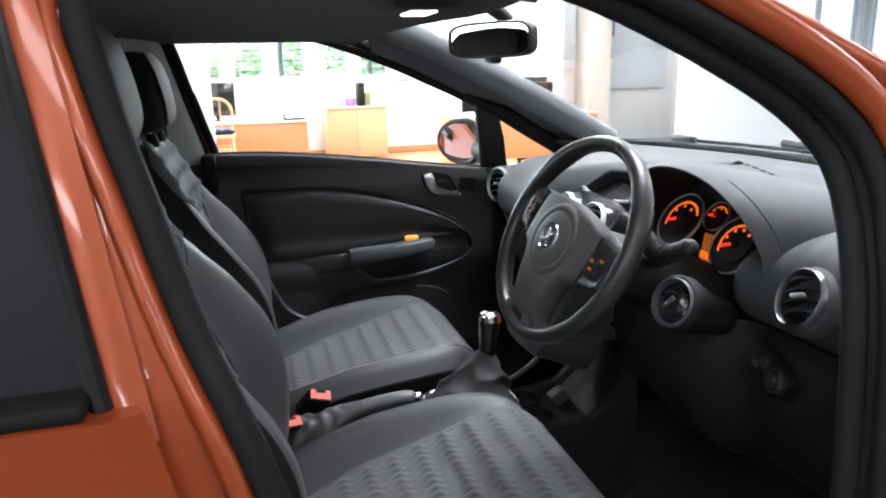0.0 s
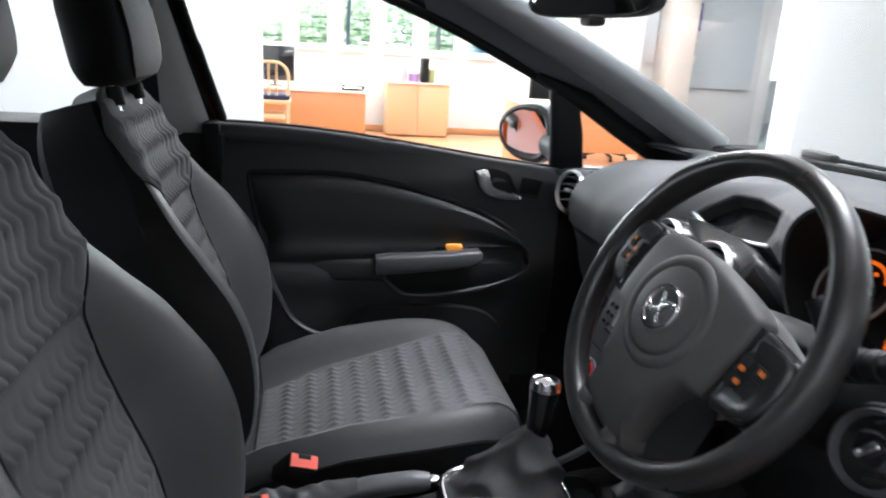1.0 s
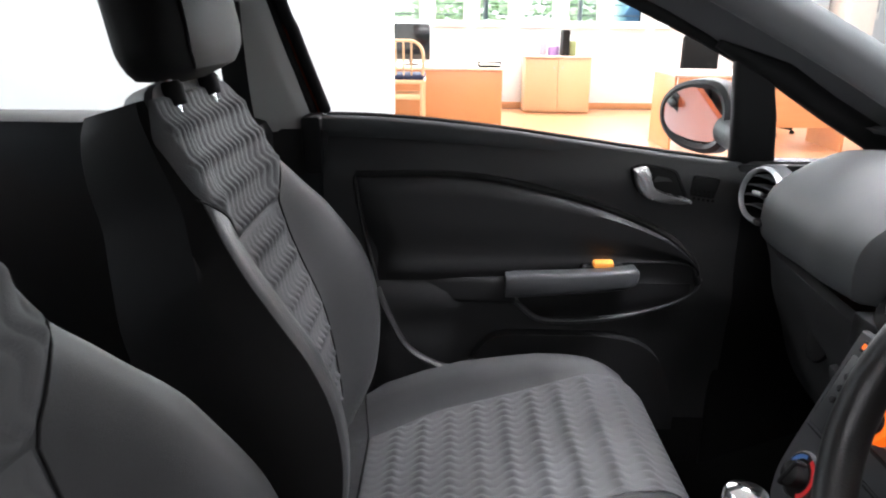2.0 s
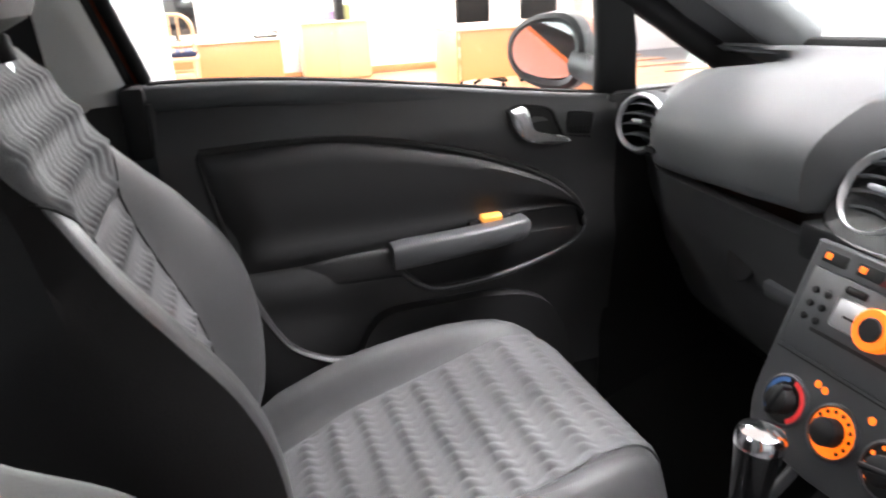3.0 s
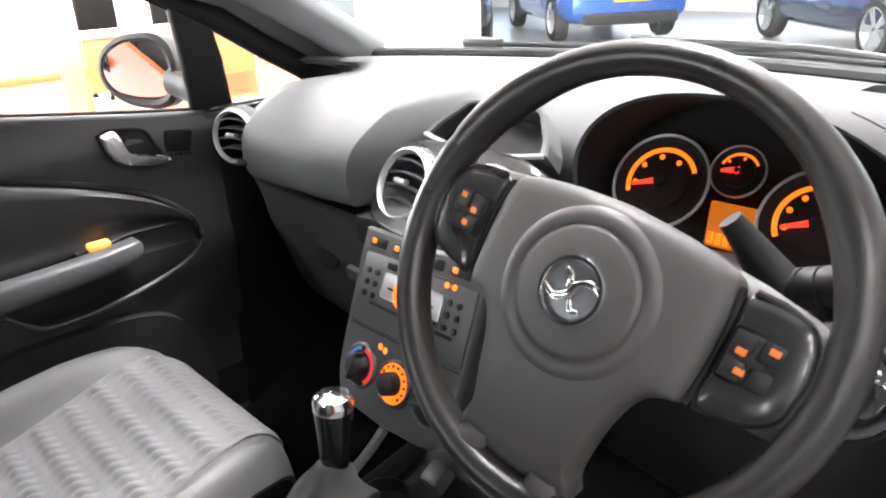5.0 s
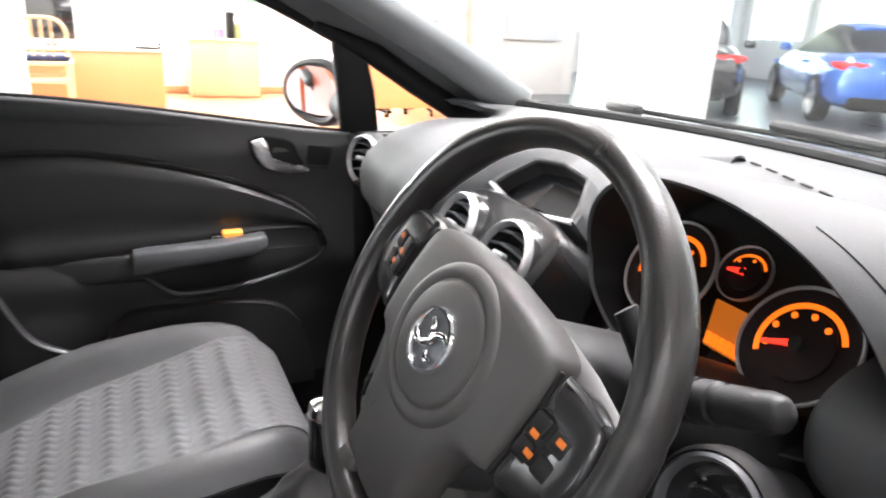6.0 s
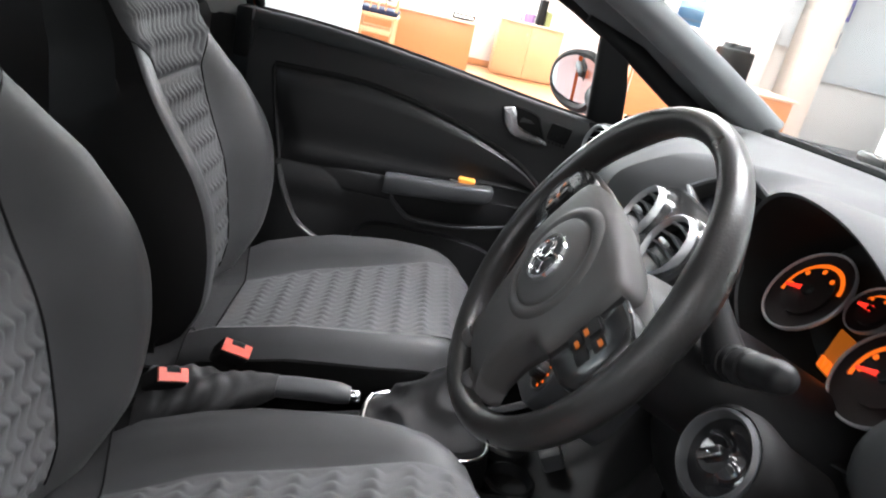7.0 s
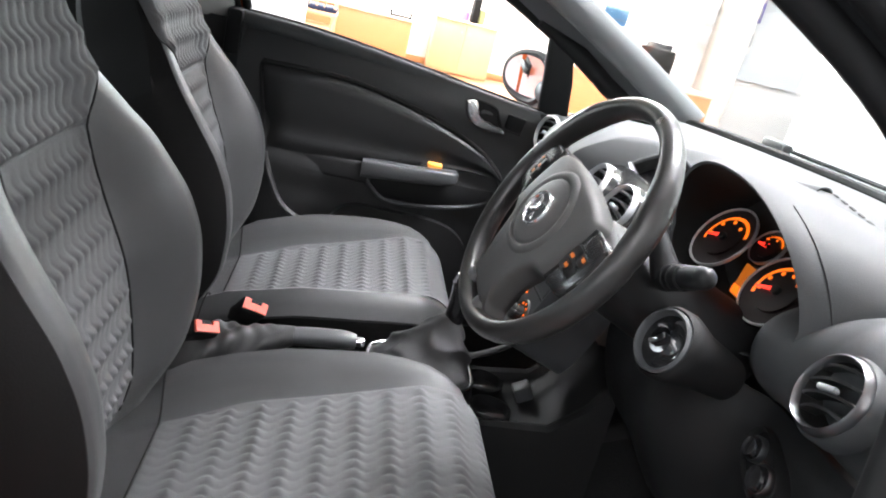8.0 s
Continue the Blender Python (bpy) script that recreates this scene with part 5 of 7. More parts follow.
    # piping between bolster and insert
    for sd in (1, -1):
        bm = B()
        tube(bm, [set_up(back_point(s, sd * (value([(0.0, 0.101), (0.25, 0.105), (0.5, 0.109), (0.665, 0.111), (0.72, 0.135), (0.78, 0.169), (0.88, 0.167), (0.93, 0.155)], s)))) + Vector((0.957, 0, 0.29)) * 0.0005 for s in [0.04 + 0.74 * k / 40 for k in range(41)]], 0.0016, 6)
        part("piping", bm, SEAT_SIDE, back)
    # headrest on two posts
    hc = Vector((-0.482 + lean * 1.1, y0, 1.238 - head_drop))
    up = Vector((-0.20, 0, 0.98))
    fw = Vector((0.98, 0, 0.20))
    bm = B()
    loops = []
    for k in range(17):
        t = -1 + 2 * k / 16
        e = (1 - abs(t) ** 3.2) ** (1 / 3.2)
        c = hc + up * (0.088 * t) + fw * (0.006 * (1 - t * t))
        wide = 0.142 - 0.012 * (t + 1) * 0.5 if t > -0.4 else 0.142 - 0.02 * (-0.4 - t)
        loops.append([c + fw * (0.056 * (0.25 + 0.75 * e) * abs(math.cos(a)) ** 0.6 * (1 if math.cos(a) > 0 else -1)) + Vector((0, wide * (0.3 + 0.7 * e) * abs(math.sin(a)) ** 0.7 * (1 if math.sin(a) > 0 else -1), 0)) for a in [2 * math.pi * j / 36 for j in range(36)]])
    loft(bm, loops)
    head = part("headrest", bm, SEAT_SIDE, seat, "black padded headrest on two posts")
    bm = B()

    def face(u, v):
        t = -0.86 + 1.74 * u
        y = (2 * v - 1) * (0.108 - 0.03 * max(0, abs(t) - 0.6) / 0.3)
        e = (1 - abs(t) ** 3.2) ** (1 / 3.2)
        return hc + up * (0.088 * t) + fw * (0.006 * (1 - t * t) + 0.056 * (0.25 + 0.75 * e) * (1 - abs(2 * v - 1) ** 3 * 0.12) + 0.0015) + Vector((0, y, 0))
    sheet(bm, face, 14, 18, -0.003)
    part("headrest_face", bm, HEADREST, head)
    for sd in (1, -1):
        bm = B()
        tube(bm, [hc - up * 0.14 + Vector((0, sd * 0.07, 0)), hc - up * 0.05 + Vector((0, sd * 0.07, 0))], 0.0065, 12)
        part("headrest_post", bm, CHROME, head)
        bm = B()
        lathe(bm, [(0.015, -0.02), (0.016, 0.004), (0.012, 0.010), (0.0066, 0.011)], hc - up * 0.094 + Vector((0, sd * 0.07, 0)), up, 18)
        part("headrest_collar", bm, SEAT_SIDE, head)
    # side cover at the hinge
    for sd in (1, -1):
        bm = B()
        box(bm, (-0.30, y0 + sd * 0.228 - 0.012, 0.40), (-0.10, y0 + sd * 0.228 + 0.012, 0.50), 0.011, seg=3)
        part("hinge_cover", bm, SEAT_SIDE, seat)
    return seat


make_seat("passenger_seat", SEAT_Y, "grey cloth front passenger seat with wave-patterned inserts", 0.010, 0.006, 0.006)
make_seat("driver_seat", -SEAT_Y, "grey cloth driver's seat with wave-patterned inserts", 0.028, 0.018, -0.018)


# ---- passenger front door, closed ----
door = thing("passenger_door", (0.0, 0.76, 0.40), "closed front passenger door with black trim and chrome handle", "car door")
def boxy(c):
    return abs(c) ** 0.45 * (1 if c > 0 else -1)


BELT_FIT = (0.180, -0.0928, -0.1223, 1.0196)


def belt_z(x):
    """Height of the door's waist line."""
    return BELT_FIT[0] * x ** 3 + BELT_FIT[1] * x ** 2 + BELT_FIT[2] * x + BELT_FIT[3]


BELT = [(-0.45 + 0.05 * k, belt_z(-0.45 + 0.05 * k)) for k in range(26)]


def card_y(x, z):
    """Inner face of the door trim: bulging armrest zone, leaning out towards the belt."""
    y = 0.700 + 0.045 * max(0, (z - 0.93) / 0.10) ** 1.5 * (1 if z > 0.93 else 0)
    y -= 0.012 * math.exp(-((z - 0.70) / 0.05) ** 2)
    return y + 0.02 * max(0, (0.60 - z) / 0.2)


bm = B()


def card(u, v):
    x = -0.345 + 0.80 * v
    top = value(BELT, x)
    z = 0.42 + (top - 0.42) * u
    return Vector((x, card_y(x, z), z))


sheet(bm, card, 44, 30, -0.025)
trim = part("door_trim", bm, DOOR_TOP, door, "black moulded door trim")
bm = B()
tube(bm, [Vector((x, 0.742, value(BELT, x) - 0.015)) for x in [-0.352 + 0.807 * k / 24 for k in range(25)]], 0.021, 14)
part("belt_top_roll", bm, DASH, trim)
bm = B()
tube(bm, [Vector((x, 0.765, value(BELT, x) + 0.002)) for x in [-0.345 + 0.80 * k / 24 for k in range(25)]], 0.008, 8)
part("waist_seal", bm, RUBBER, door)
# outer skin
bm = B()
sheet(bm, lambda u, v: ((lambda x: Vector((x, 0.80 + 0.055 * math.sin(math.pi * min(1, 0.25 + 0.7 * (1 - u))), 0.33 + (value(BELT, x) - 0.022 - 0.33) * u)))(-0.352 + 1.10 * v)), 16, 16, -0.015)
part("outer_skin", bm, PAINT, door, "orange-red outer door skin")
bm = B()
box(bm, (-0.34, 0.845, 0.885), (-0.16, 0.868, 0.945), 0.010)
oh = part("outer_handle_recess", bm, VOID, door)
bm = B()
box(bm, (-0.335, 0.866, 0.905), (-0.165, 0.888, 0.930), 0.009, seg=3)
part("outer_handle", bm, DOOR_CARD, oh)
# curved upholstered upper panel, inset in the trim
OUT = [(-0.283, 0.945), (-0.07, 0.945), (0.13, 0.905), (0.291, 0.845), (0.368, 0.785), (0.385, 0.735)]
LOW = [(-0.245, 0.735), (-0.07, 0.738), (0.13, 0.752), (0.25, 0.770), (0.36, 0.772), (0.387, 0.730)]
bm = B()
top_c, low_c = spline([Vector((a, b, 0)) for a, b in OUT], 40), spline([Vector((a, b, 0)) for a, b in LOW], 40)


def panel(u, v):
    a, b = low_c[int(round(v * 40))], top_c[int(round(v * 40))]
    p = a.lerp(b, u)
    bulge = 0.016 * min(1, u * 9) * min(1, (1 - u) * 9) * min(1, (1 - v) * 8) * min(1, v * 26)
    scoop = 0.016 * math.exp(-((u - 0.25) / 0.2) ** 2) * (1 if v < 0.9 else 0.5)
    return Vector((p.x, card_y(p.x, p.y) - 0.003 - bulge + scoop * 0.5, p.y))


sheet(bm, panel, 16, 40, -0.004)
part("upper_panel", bm, DOOR_CARD, trim, "smooth dark upper trim panel")
bm = B()
tube(bm, [Vector((p.x, card_y(p.x, p.y) - 0.005, p.y)) for p in top_c], 0.007, 8)
part("panel_seam", bm, VOID, trim)
bm = B()
tube(bm, [Vector((p.x, card_y(p.x, p.y) - 0.004, p.y)) for p in spline([(-0.262, 0.946), (-0.283, 0.940), (-0.280, 0.90), (-0.262, 0.80), (-0.247, 0.735)], 24)], 0.005, 8)
part("panel_end_seam", bm, VOID, trim)
# armrest shelf, pull handle, pocket lip
bm = B()
rest = [(-0.250, 0.738, 0.012), (-0.10, 0.738, 0.024), (0.0, 0.741, 0.036), (0.025, 0.741, 0.040)]
loft(bm, [[Vector((x, 0.712 - d * (0.5 + 0.5 * boxy(math.cos(t))), z - 0.022 + 0.028 * boxy(math.sin(t)))) for t in [2 * math.pi * k / 20 for k in range(20)]] for x, z, d in rest])
part("armrest", bm, DOOR_CARD, trim, "padded armrest shelf")
bm = B()
loft(bm, [[Vector((x, 0.690 - d + 0.024 * boxy(math.cos(t)), z + h * boxy(math.sin(t)) * (1 - 0.12 * math.cos(t)))) for t in [2 * math.pi * k / 20 for k in range(20)]] for x, z, d, h in
          ((0.005, 0.738, 0.020, 0.021), (0.03, 0.742, 0.026, 0.023), (0.10, 0.748, 0.032, 0.021), (0.18, 0.754, 0.034, 0.020), (0.235, 0.760, 0.032, 0.019), (0.252, 0.763, 0.024, 0.016), (0.258, 0.764, 0.018, 0.008))])
grip = part("pull_handle", bm, GREY_PLASTIC, trim, "satin grey pull handle")
# solid black block above the grip: recess shade put into its colour
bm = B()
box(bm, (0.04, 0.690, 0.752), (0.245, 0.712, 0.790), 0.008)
part("handle_recess_shade", bm, VOID, trim)
bm = B()
box(bm, (0.150, 0.672, 0.762), (0.235, 0.700, 0.778), 0.006)
sw = part("window_switch_base", bm, GLOSS_BLACK, trim)
bm = B()
box(bm, (-0.020, -0.010, -0.006), (0.020, 0.010, 0.007), 0.005, pose(0.193, 0.676, 0.779, 12, 0, 0))
part("window_switch", bm, AMBER_SOFT, sw, "amber-lit window switch")
bm = B()
bm2 = B()
tube(bm2, spline([(-0.245, 0.697, 0.716), (-0.10, 0.693, 0.713), (0.02, 0.689, 0.704)], 16), 0.0035, 8)
part("trim_joint", bm2, VOID, trim)
lip = spline([(0.02, 0.687, 0.703), (0.06, 0.684, 0.668), (0.09, 0.683, 0.656), (0.16, 0.684, 0.656), (0.25, 0.686, 0.668), (0.33, 0.690, 0.690), (0.378, 0.694, 0.715), (0.390, 0.696, 0.745)], 50)
tube(bm, lip, 0.0055, 10)
part("pocket_lip", bm, GREY_PLASTIC, trim, "grey moulding line")
# darker sheet laid on the trim, its colour stands for the pocket's shade
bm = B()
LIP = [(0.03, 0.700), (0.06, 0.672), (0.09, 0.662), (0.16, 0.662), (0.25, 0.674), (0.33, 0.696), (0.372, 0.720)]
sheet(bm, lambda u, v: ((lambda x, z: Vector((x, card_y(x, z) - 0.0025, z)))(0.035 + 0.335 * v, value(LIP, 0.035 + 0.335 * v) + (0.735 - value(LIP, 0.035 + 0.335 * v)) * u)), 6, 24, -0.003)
part("pocket_shade", bm, DASH_LOW, trim)
# lower bin with a speaker-shaped edge
bm = B()
bin_top = spline([(-0.06, 0.56), (-0.04, 0.60), (0.0, 0.627), (0.10, 0.630), (0.20, 0.628), (0.28, 0.610), (0.33, 0.56), (0.36, 0.46)], 30)
loft(bm, [[Vector((p.x, 0.690 - d, p.y)) for p in bin_top] + [Vector((0.36, 0.690 - d, 0.42)), Vector((-0.06, 0.690 - d, 0.42))] for d in (-0.01, 0.016, 0.020)])
part("door_bin", bm, DOOR_CARD, trim, "black lower door bin")
bm = B()
edge = spline([(-0.245, 0.690, 0.72), (-0.222, 0.684, 0.66), (-0.185, 0.680, 0.595), (-0.13, 0.678, 0.560), (-0.085, 0.678, 0.549), (-0.05, 0.678, 0.552)], 30)
tube(bm, edge, 0.011, 10, flat=0.6)
part("sill_trim_edge", bm, DOOR_CARD, trim, "grey curved lower trim edge")
# inner door handle
bm = B()
shape = spline([(0.235, 0.962), (0.262, 0.969), (0.318, 0.960), (0.334, 0.935), (0.348, 0.900), (0.318, 0.895), (0.268, 0.905), (0.243, 0.930), (0.235, 0.962)], 40)[:-1]
rim_l = [Vector((p.x, card_y(p.x, p.y) - 0.004, p.y)) for p in shape]
mid = sum(rim_l, Vector()) / len(rim_l)
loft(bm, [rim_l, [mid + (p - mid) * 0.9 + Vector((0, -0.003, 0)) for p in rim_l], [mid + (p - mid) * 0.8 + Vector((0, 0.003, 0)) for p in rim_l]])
# bowl is almost flat, black colour supplies its shade
hb = part("handle_bowl", bm, VOID, trim, "shallow door handle bowl with its shade painted black")
bm = B()
lever = spline([(0.236, 0.964), (0.260, 0.969), (0.270, 0.948), (0.282, 0.926), (0.312, 0.914), (0.347, 0.906), (0.350, 0.897), (0.312, 0.896), (0.268, 0.906), (0.246, 0.930), (0.236, 0.964)], 44)[:-1]
lm = Vector((0.275, 0.925, 0))
loft(bm, [[Vector((q.x, 0.692 - o - 0.10 * (q.y - 0.90), q.y)) for q in [lm + (Vector((p.x, p.y, 0)) - lm) * k for p in lever]] for k, o in ((0.94, -0.006), (1.0, 0.0), (1.0, 0.006), (0.95, 0.011), (0.80, 0.0145))])
part("door_handle", bm, SATIN_CHROME, hb, "chrome inner door handle")
bm = B()
box(bm, (-0.026, -0.004, -0.026), (0.026, 0.002, 0.026), 0.004, pose(0.377, 0.702, 0.922, 8, 8, 0))
tw = part("tweeter_grille", bm, DASH_LOW, trim, "small black speaker grille")
for i in range(5):
    for j in range(5):
        bm = B()
        lathe(bm, [(0.0028, 0.0), (0.0028, 0.002), (0, 0.002)], Vector((0.359 + 0.009 * i, 0.6965 + 0.001 * j, 0.906 + 0.008 * j - 0.0012 * i)), (0, -1, 0.1), 6)
        part("grille_hole", bm, VOID, tw)
# window frame, quarter light
WIN = spline([(-0.335, 0.775, 1.040), (-0.370, 0.715, 1.17), (-0.405, 0.658, 1.31), (-0.418, 0.632, 1.362), (-0.396, 0.622, 1.385), (-0.285, 0.622, 1.383), (-0.147, 0.630, 1.364), (0.0, 0.648, 1.327), (0.156, 0.672, 1.272), (0.274, 0.694, 1.222), (0.352, 0.712, 1.188)], 60)
bm = B()
tube(bm, [p + Vector((-0.012 if p.z < 1.37 else 0, -0.005, 0.014 if p.x > -0.38 else 0.004)) for p in WIN] + [Vector((0.50, 0.745, 1.125)), Vector((0.62, 0.765, 1.06)), Vector((0.72, 0.78, 1.0))], 0.0115, 12)
part("window_frame", bm, RUBBER, door, "black window frame")
bm = B()
tube(bm, [p + Vector((0, 0.022, 0.035)) for p in WIN if p.x > -0.33 and p.z > 1.1] + [Vector((0.50, 0.765, 1.15)), Vector((0.72, 0.79, 1.03))], 0.020, 12)
part("upper_door_frame", bm, RUBBER, door)
bm = B()
tube(bm, [p + Vector((-0.020, 0.004, 0.0)) for p in WIN if p.x < -0.32 and p.z < 1.36], 0.007, 10)
part("rear_door_frame", bm, PAINT, door, "orange-red painted edge of the door frame")
bm = B()
tube(bm, [p + Vector((-0.034, -0.006, 0.0)) for p in WIN if p.x < -0.32 and p.z < 1.36], 0.011, 10)
part("rear_door_seal", bm, RUBBER, door)
bm = B()
loft(bm, [[c + Vector((w * boxy(math.cos(t)), 0.014 * boxy(math.sin(t)), -0.50 * w * boxy(math.cos(t)) * (c.z > 1.1))) for t in [2 * math.pi * k / 24 for k in range(24)]] for c, w in
          ((Vector((0.492, 0.772, 0.935)), 0.045), (Vector((0.480, 0.757, 0.99)), 0.043), (Vector((0.466, 0.735, 1.06)), 0.041), (Vector((0.452, 0.722, 1.12)), 0.040), (Vector((0.446, 0.716, 1.158)), 0.038))])
part("window_divider", bm, DASH_LOW, door, "black divider before the quarter light")
bm = B()
loft(bm, [[c + Vector((0.5 * w * math.cos(t), 0.02 * math.sin(t), w * math.cos(t))) for t in [2 * math.pi * k / 14 for k in range(14)]] for c, w in
          ((Vector((0.37, 0.703, 1.190)), 0.007), (Vector((0.50, 0.715, 1.135)), 0.022), (Vector((0.60, 0.735, 1.075)), 0.022), (Vector((0.72, 0.755, 1.01)), 0.024), (Vector((0.80, 0.765, 0.97)), 0.026))])
part("quarter_light_frame", bm, RUBBER, door)
bm = B()
fa = spline([(0.10, 0.662, 1.30), (0.274, 0.694, 1.230), (0.40, 0.712, 1.175), (0.50, 0.728, 1.135), (0.62, 0.748, 1.07), (0.80, 0.775, 0.975)], 30)
fb = spline([(0.06, 0.605, 1.405), (0.26, 0.628, 1.325), (0.40, 0.648, 1.258), (0.55, 0.665, 1.185), (0.70, 0.690, 1.11), (0.88, 0.715, 1.02)], 30)
sheet(bm, lambda u, v: fa[int(round(v * 30))].lerp(fb[int(round(v * 30))], u), 4, 30, -0.012)
part("pillar_cover", bm, A_TRIM, door, "grey cover between window frame and pillar")
bm = B()
box(bm, (0.47, 0.745, 0.90), (0.80, 0.785, 0.972), 0.012)
part("quarter_light_sill", bm, DOOR_CARD, door)
bm = B()
sheet(bm, lambda u, v: ((lambda z: Vector((-0.36 - 0.05 * u + v * (0.80 - 0.02 * u - 0.50 * max(0, u - 0.55)), 0.782 - 0.42 * (z - 1.04), z)))(1.0 + 0.37 * u)), 8, 8, 0.004)
pane = part("window_glass", bm, GLASS, door, "clear door glass")
pane.visible_shadow = False

# ---- door mirror on the passenger side ----
dm = thing("door_mirror", (0.50, 0.84, 0.99), "door mirror with black rim and orange-red shell", "wing mirror")
MC, MN = Vector((0.432, 0.955, 1.030)), Vector((-0.84, -0.54, 0.0)).normalized()
ms, mu = frame_of(MN)


def mirror_loop(sx, sy, out):
    pts = []
    for k in range(40):
        a = 2 * math.pi * k / 40
        c, q = math.cos(a), math.sin(a)
        pts.append(MC + ms * (sx * 0.090 * abs(c) ** 0.8 * (1 if c > 0 else -1)) + mu * (sy * (0.072 - 0.016 * c) * abs(q) ** 0.85 * (1 if q > 0 else -1)) + MN * out)
    return pts


bm = B()
loft(bm, [mirror_loop(0.80, 0.79, 0.004), mirror_loop(0.93, 0.93, 0.014), mirror_loop(1.05, 1.06, 0.008), mirror_loop(1.08, 1.09, -0.02), mirror_loop(1.06, 1.06, -0.03)], caps=False)
part("mirror_rim", bm, DOOR_CARD, dm, "black plastic mirror rim")
bm = B()
loft(bm, [mirror_loop(1.06, 1.06, -0.03), mirror_loop(1.0, 1.0, -0.07), mirror_loop(0.8, 0.78, -0.10), mirror_loop(0.4, 0.4, -0.115)])
part("mirror_shell", bm, PAINT, dm)
bm = B()
GN = Vector((-0.735, -0.675, -0.070)).normalized()
tilt = MN.rotation_difference(GN).to_matrix()
loft(bm, [[MC + tilt @ (p - MC) for p in mirror_loop(0.86, 0.86, d)] for d in (-0.002, 0.002)])
part("mirror_glass", bm, MIRROR, dm, "convex mirror glass")
bm = B()
loft(bm, [[c + Vector((0.022 * math.cos(t), 0, h * math.sin(t))) for t in [2 * math.pi * k / 14 for k in range(14)]] for c, h in ((Vector((0.475, 0.775, 0.998)), 0.030), (Vector((0.475, 0.83, 0.998)), 0.028), (Vector((0.475, 0.90, 1.005)), 0.030))])
part("mirror_arm", bm, DOOR_CARD, dm)


# ---- centre console ----
console = thing("centre_console", (0.3, 0, 0.40), "black centre console with radio, heater knobs and amber lights", "centre console")


def panel_at(y, z, out=0.0):
    """A point on the sloping face of the centre stack."""
    n = Vector((-0.925, 0, 0.38))
    return Vector((0.300 + (z - 0.742) * 0.41, y, z)) + n * out


PN = Vector((-0.925, 0, 0.38))
PU = Vector((0.38, 0, 0.925))
PS = Vector((0, 1, 0))


def slab(bm, y0, y1, z0, z1, out0, out1, bevel):
    h = (z1 - z0) / 0.925
    c = panel_at((y0 + y1) / 2, (z0 + z1) / 2)
    box(bm, (-(y1 - y0) / 2, -h / 2, out0), ((y1 - y0) / 2, h / 2, out1), bevel, axes4(PS, PU, PN, c))


def ring_on(bm, y, z, profile, n=28):
    lathe(bm, profile, panel_at(y, z), PN, n)


bm = B()
half = [(0.112, 0.90), (0.112, 0.87), (0.110, 0.80), (0.107, 0.735), (0.098, 0.705), (0.078, 0.688), (0.0, 0.682)]
side = spline([Vector((a, b, 0)) for a, b in half], 26)
outline = [(p.x, p.y) for p in side] + [(-p.x, p.y) for p in side[::-1][1:]]
loft(bm, [[panel_at(y * k + 0.004, 0.80 + (z - 0.80) * k, o) for y, z in outline] for k, o in ((1.0, -0.12), (1.0, -0.006), (0.985, 0.0), (0.965, 0.002))])
stack = part("stack_panel", bm, GREY_PLASTIC, console, "satin dark grey centre stack")
# top pod with the two vents and the display, leaning back more than the stack
def pod_at(y, z, out=0.0):
    return Vector((0.372 + 0.84 * (z - 0.892), y, z)) + QN * out


QN = Vector((-0.766, 0, 0.643))
bm = B()
pod = []
for o, g in ((-0.12, 1.0), (-0.012, 1.0), (0.002, 0.97), (0.007, 0.91)):
    loop = []
    for j in range(48):
        a = 2 * math.pi * j / 48
        c, q = math.cos(a), math.sin(a)
        y = 0.014 + g * 0.134 * abs(c) ** 0.5 * (1 if c > 0 else -1)
        z = 0.946 + g * 0.056 * abs(q) ** 0.55 * (1 if q > 0 else -1)
        loop.append(pod_at(y, z, o))
    pod.append(loop)
loft(bm, pod)
part("vent_pod", bm, POD_GLOSS, stack, "glossy charcoal vent surround")
vent(pod_at(0.086, 0.944, 0.012), QN + Vector((-0.25, 0.05, -0.15)), 0.048, surround=POD_GLOSS)
vent(pod_at(-0.052, 0.944, 0.012), QN + Vector((-0.25, -0.05, -0.15)), 0.048, surround=POD_GLOSS)
# display in its recess
DN = Vector((-0.66, 0, 0.75)).normalized()
DU = Vector((0.75, 0, 0.66)).normalized()


def on_display(y, t, out=0.0):
    return Vector((0.476, y, 0.998)) + DU * t + DN * out


corners = [(0.108, 0.004), (0.060, -0.005), (0.014, -0.008), (-0.032, -0.005), (-0.080, 0.004), (-0.074, 0.022), (-0.046, 0.060), (0.014, 0.068), (0.074, 0.060), (0.102, 0.022)]
ring0 = []
for k, (y, t) in enumerate(corners):
    y2, t2 = corners[(k + 1) % len(corners)]
    ring0 += [(y + (y2 - y) * f, t + (t2 - t) * f) for f in (0.06, 0.3, 0.5, 0.7, 0.94)]


def display_loop(g, out):
    return [on_display(0.014 + (y - 0.014) * g, 0.030 + (t - 0.030) * g, out) for y, t in ring0]


bm = B()
loft(bm, [display_loop(1.16, -0.03), display_loop(1.14, 0.002), display_loop(1.09, 0.006), display_loop(1.01, 0.005), display_loop(0.99, 0.001)], caps=False)
dc = part("display_surround", bm, DASH, console, "charcoal surround of the display")
bm = B()
loft(bm, [display_loop(0.99, 0.001), display_loop(0.96, -0.020)], caps=False)
part("display_recess", bm, VOID, dc)
bm = B()
plate(bm, display_loop(0.97, -0.022), DN, 0.003)
part("display", bm, SCREEN_GLASS, dc, "dark glossy information display")
bm = B()
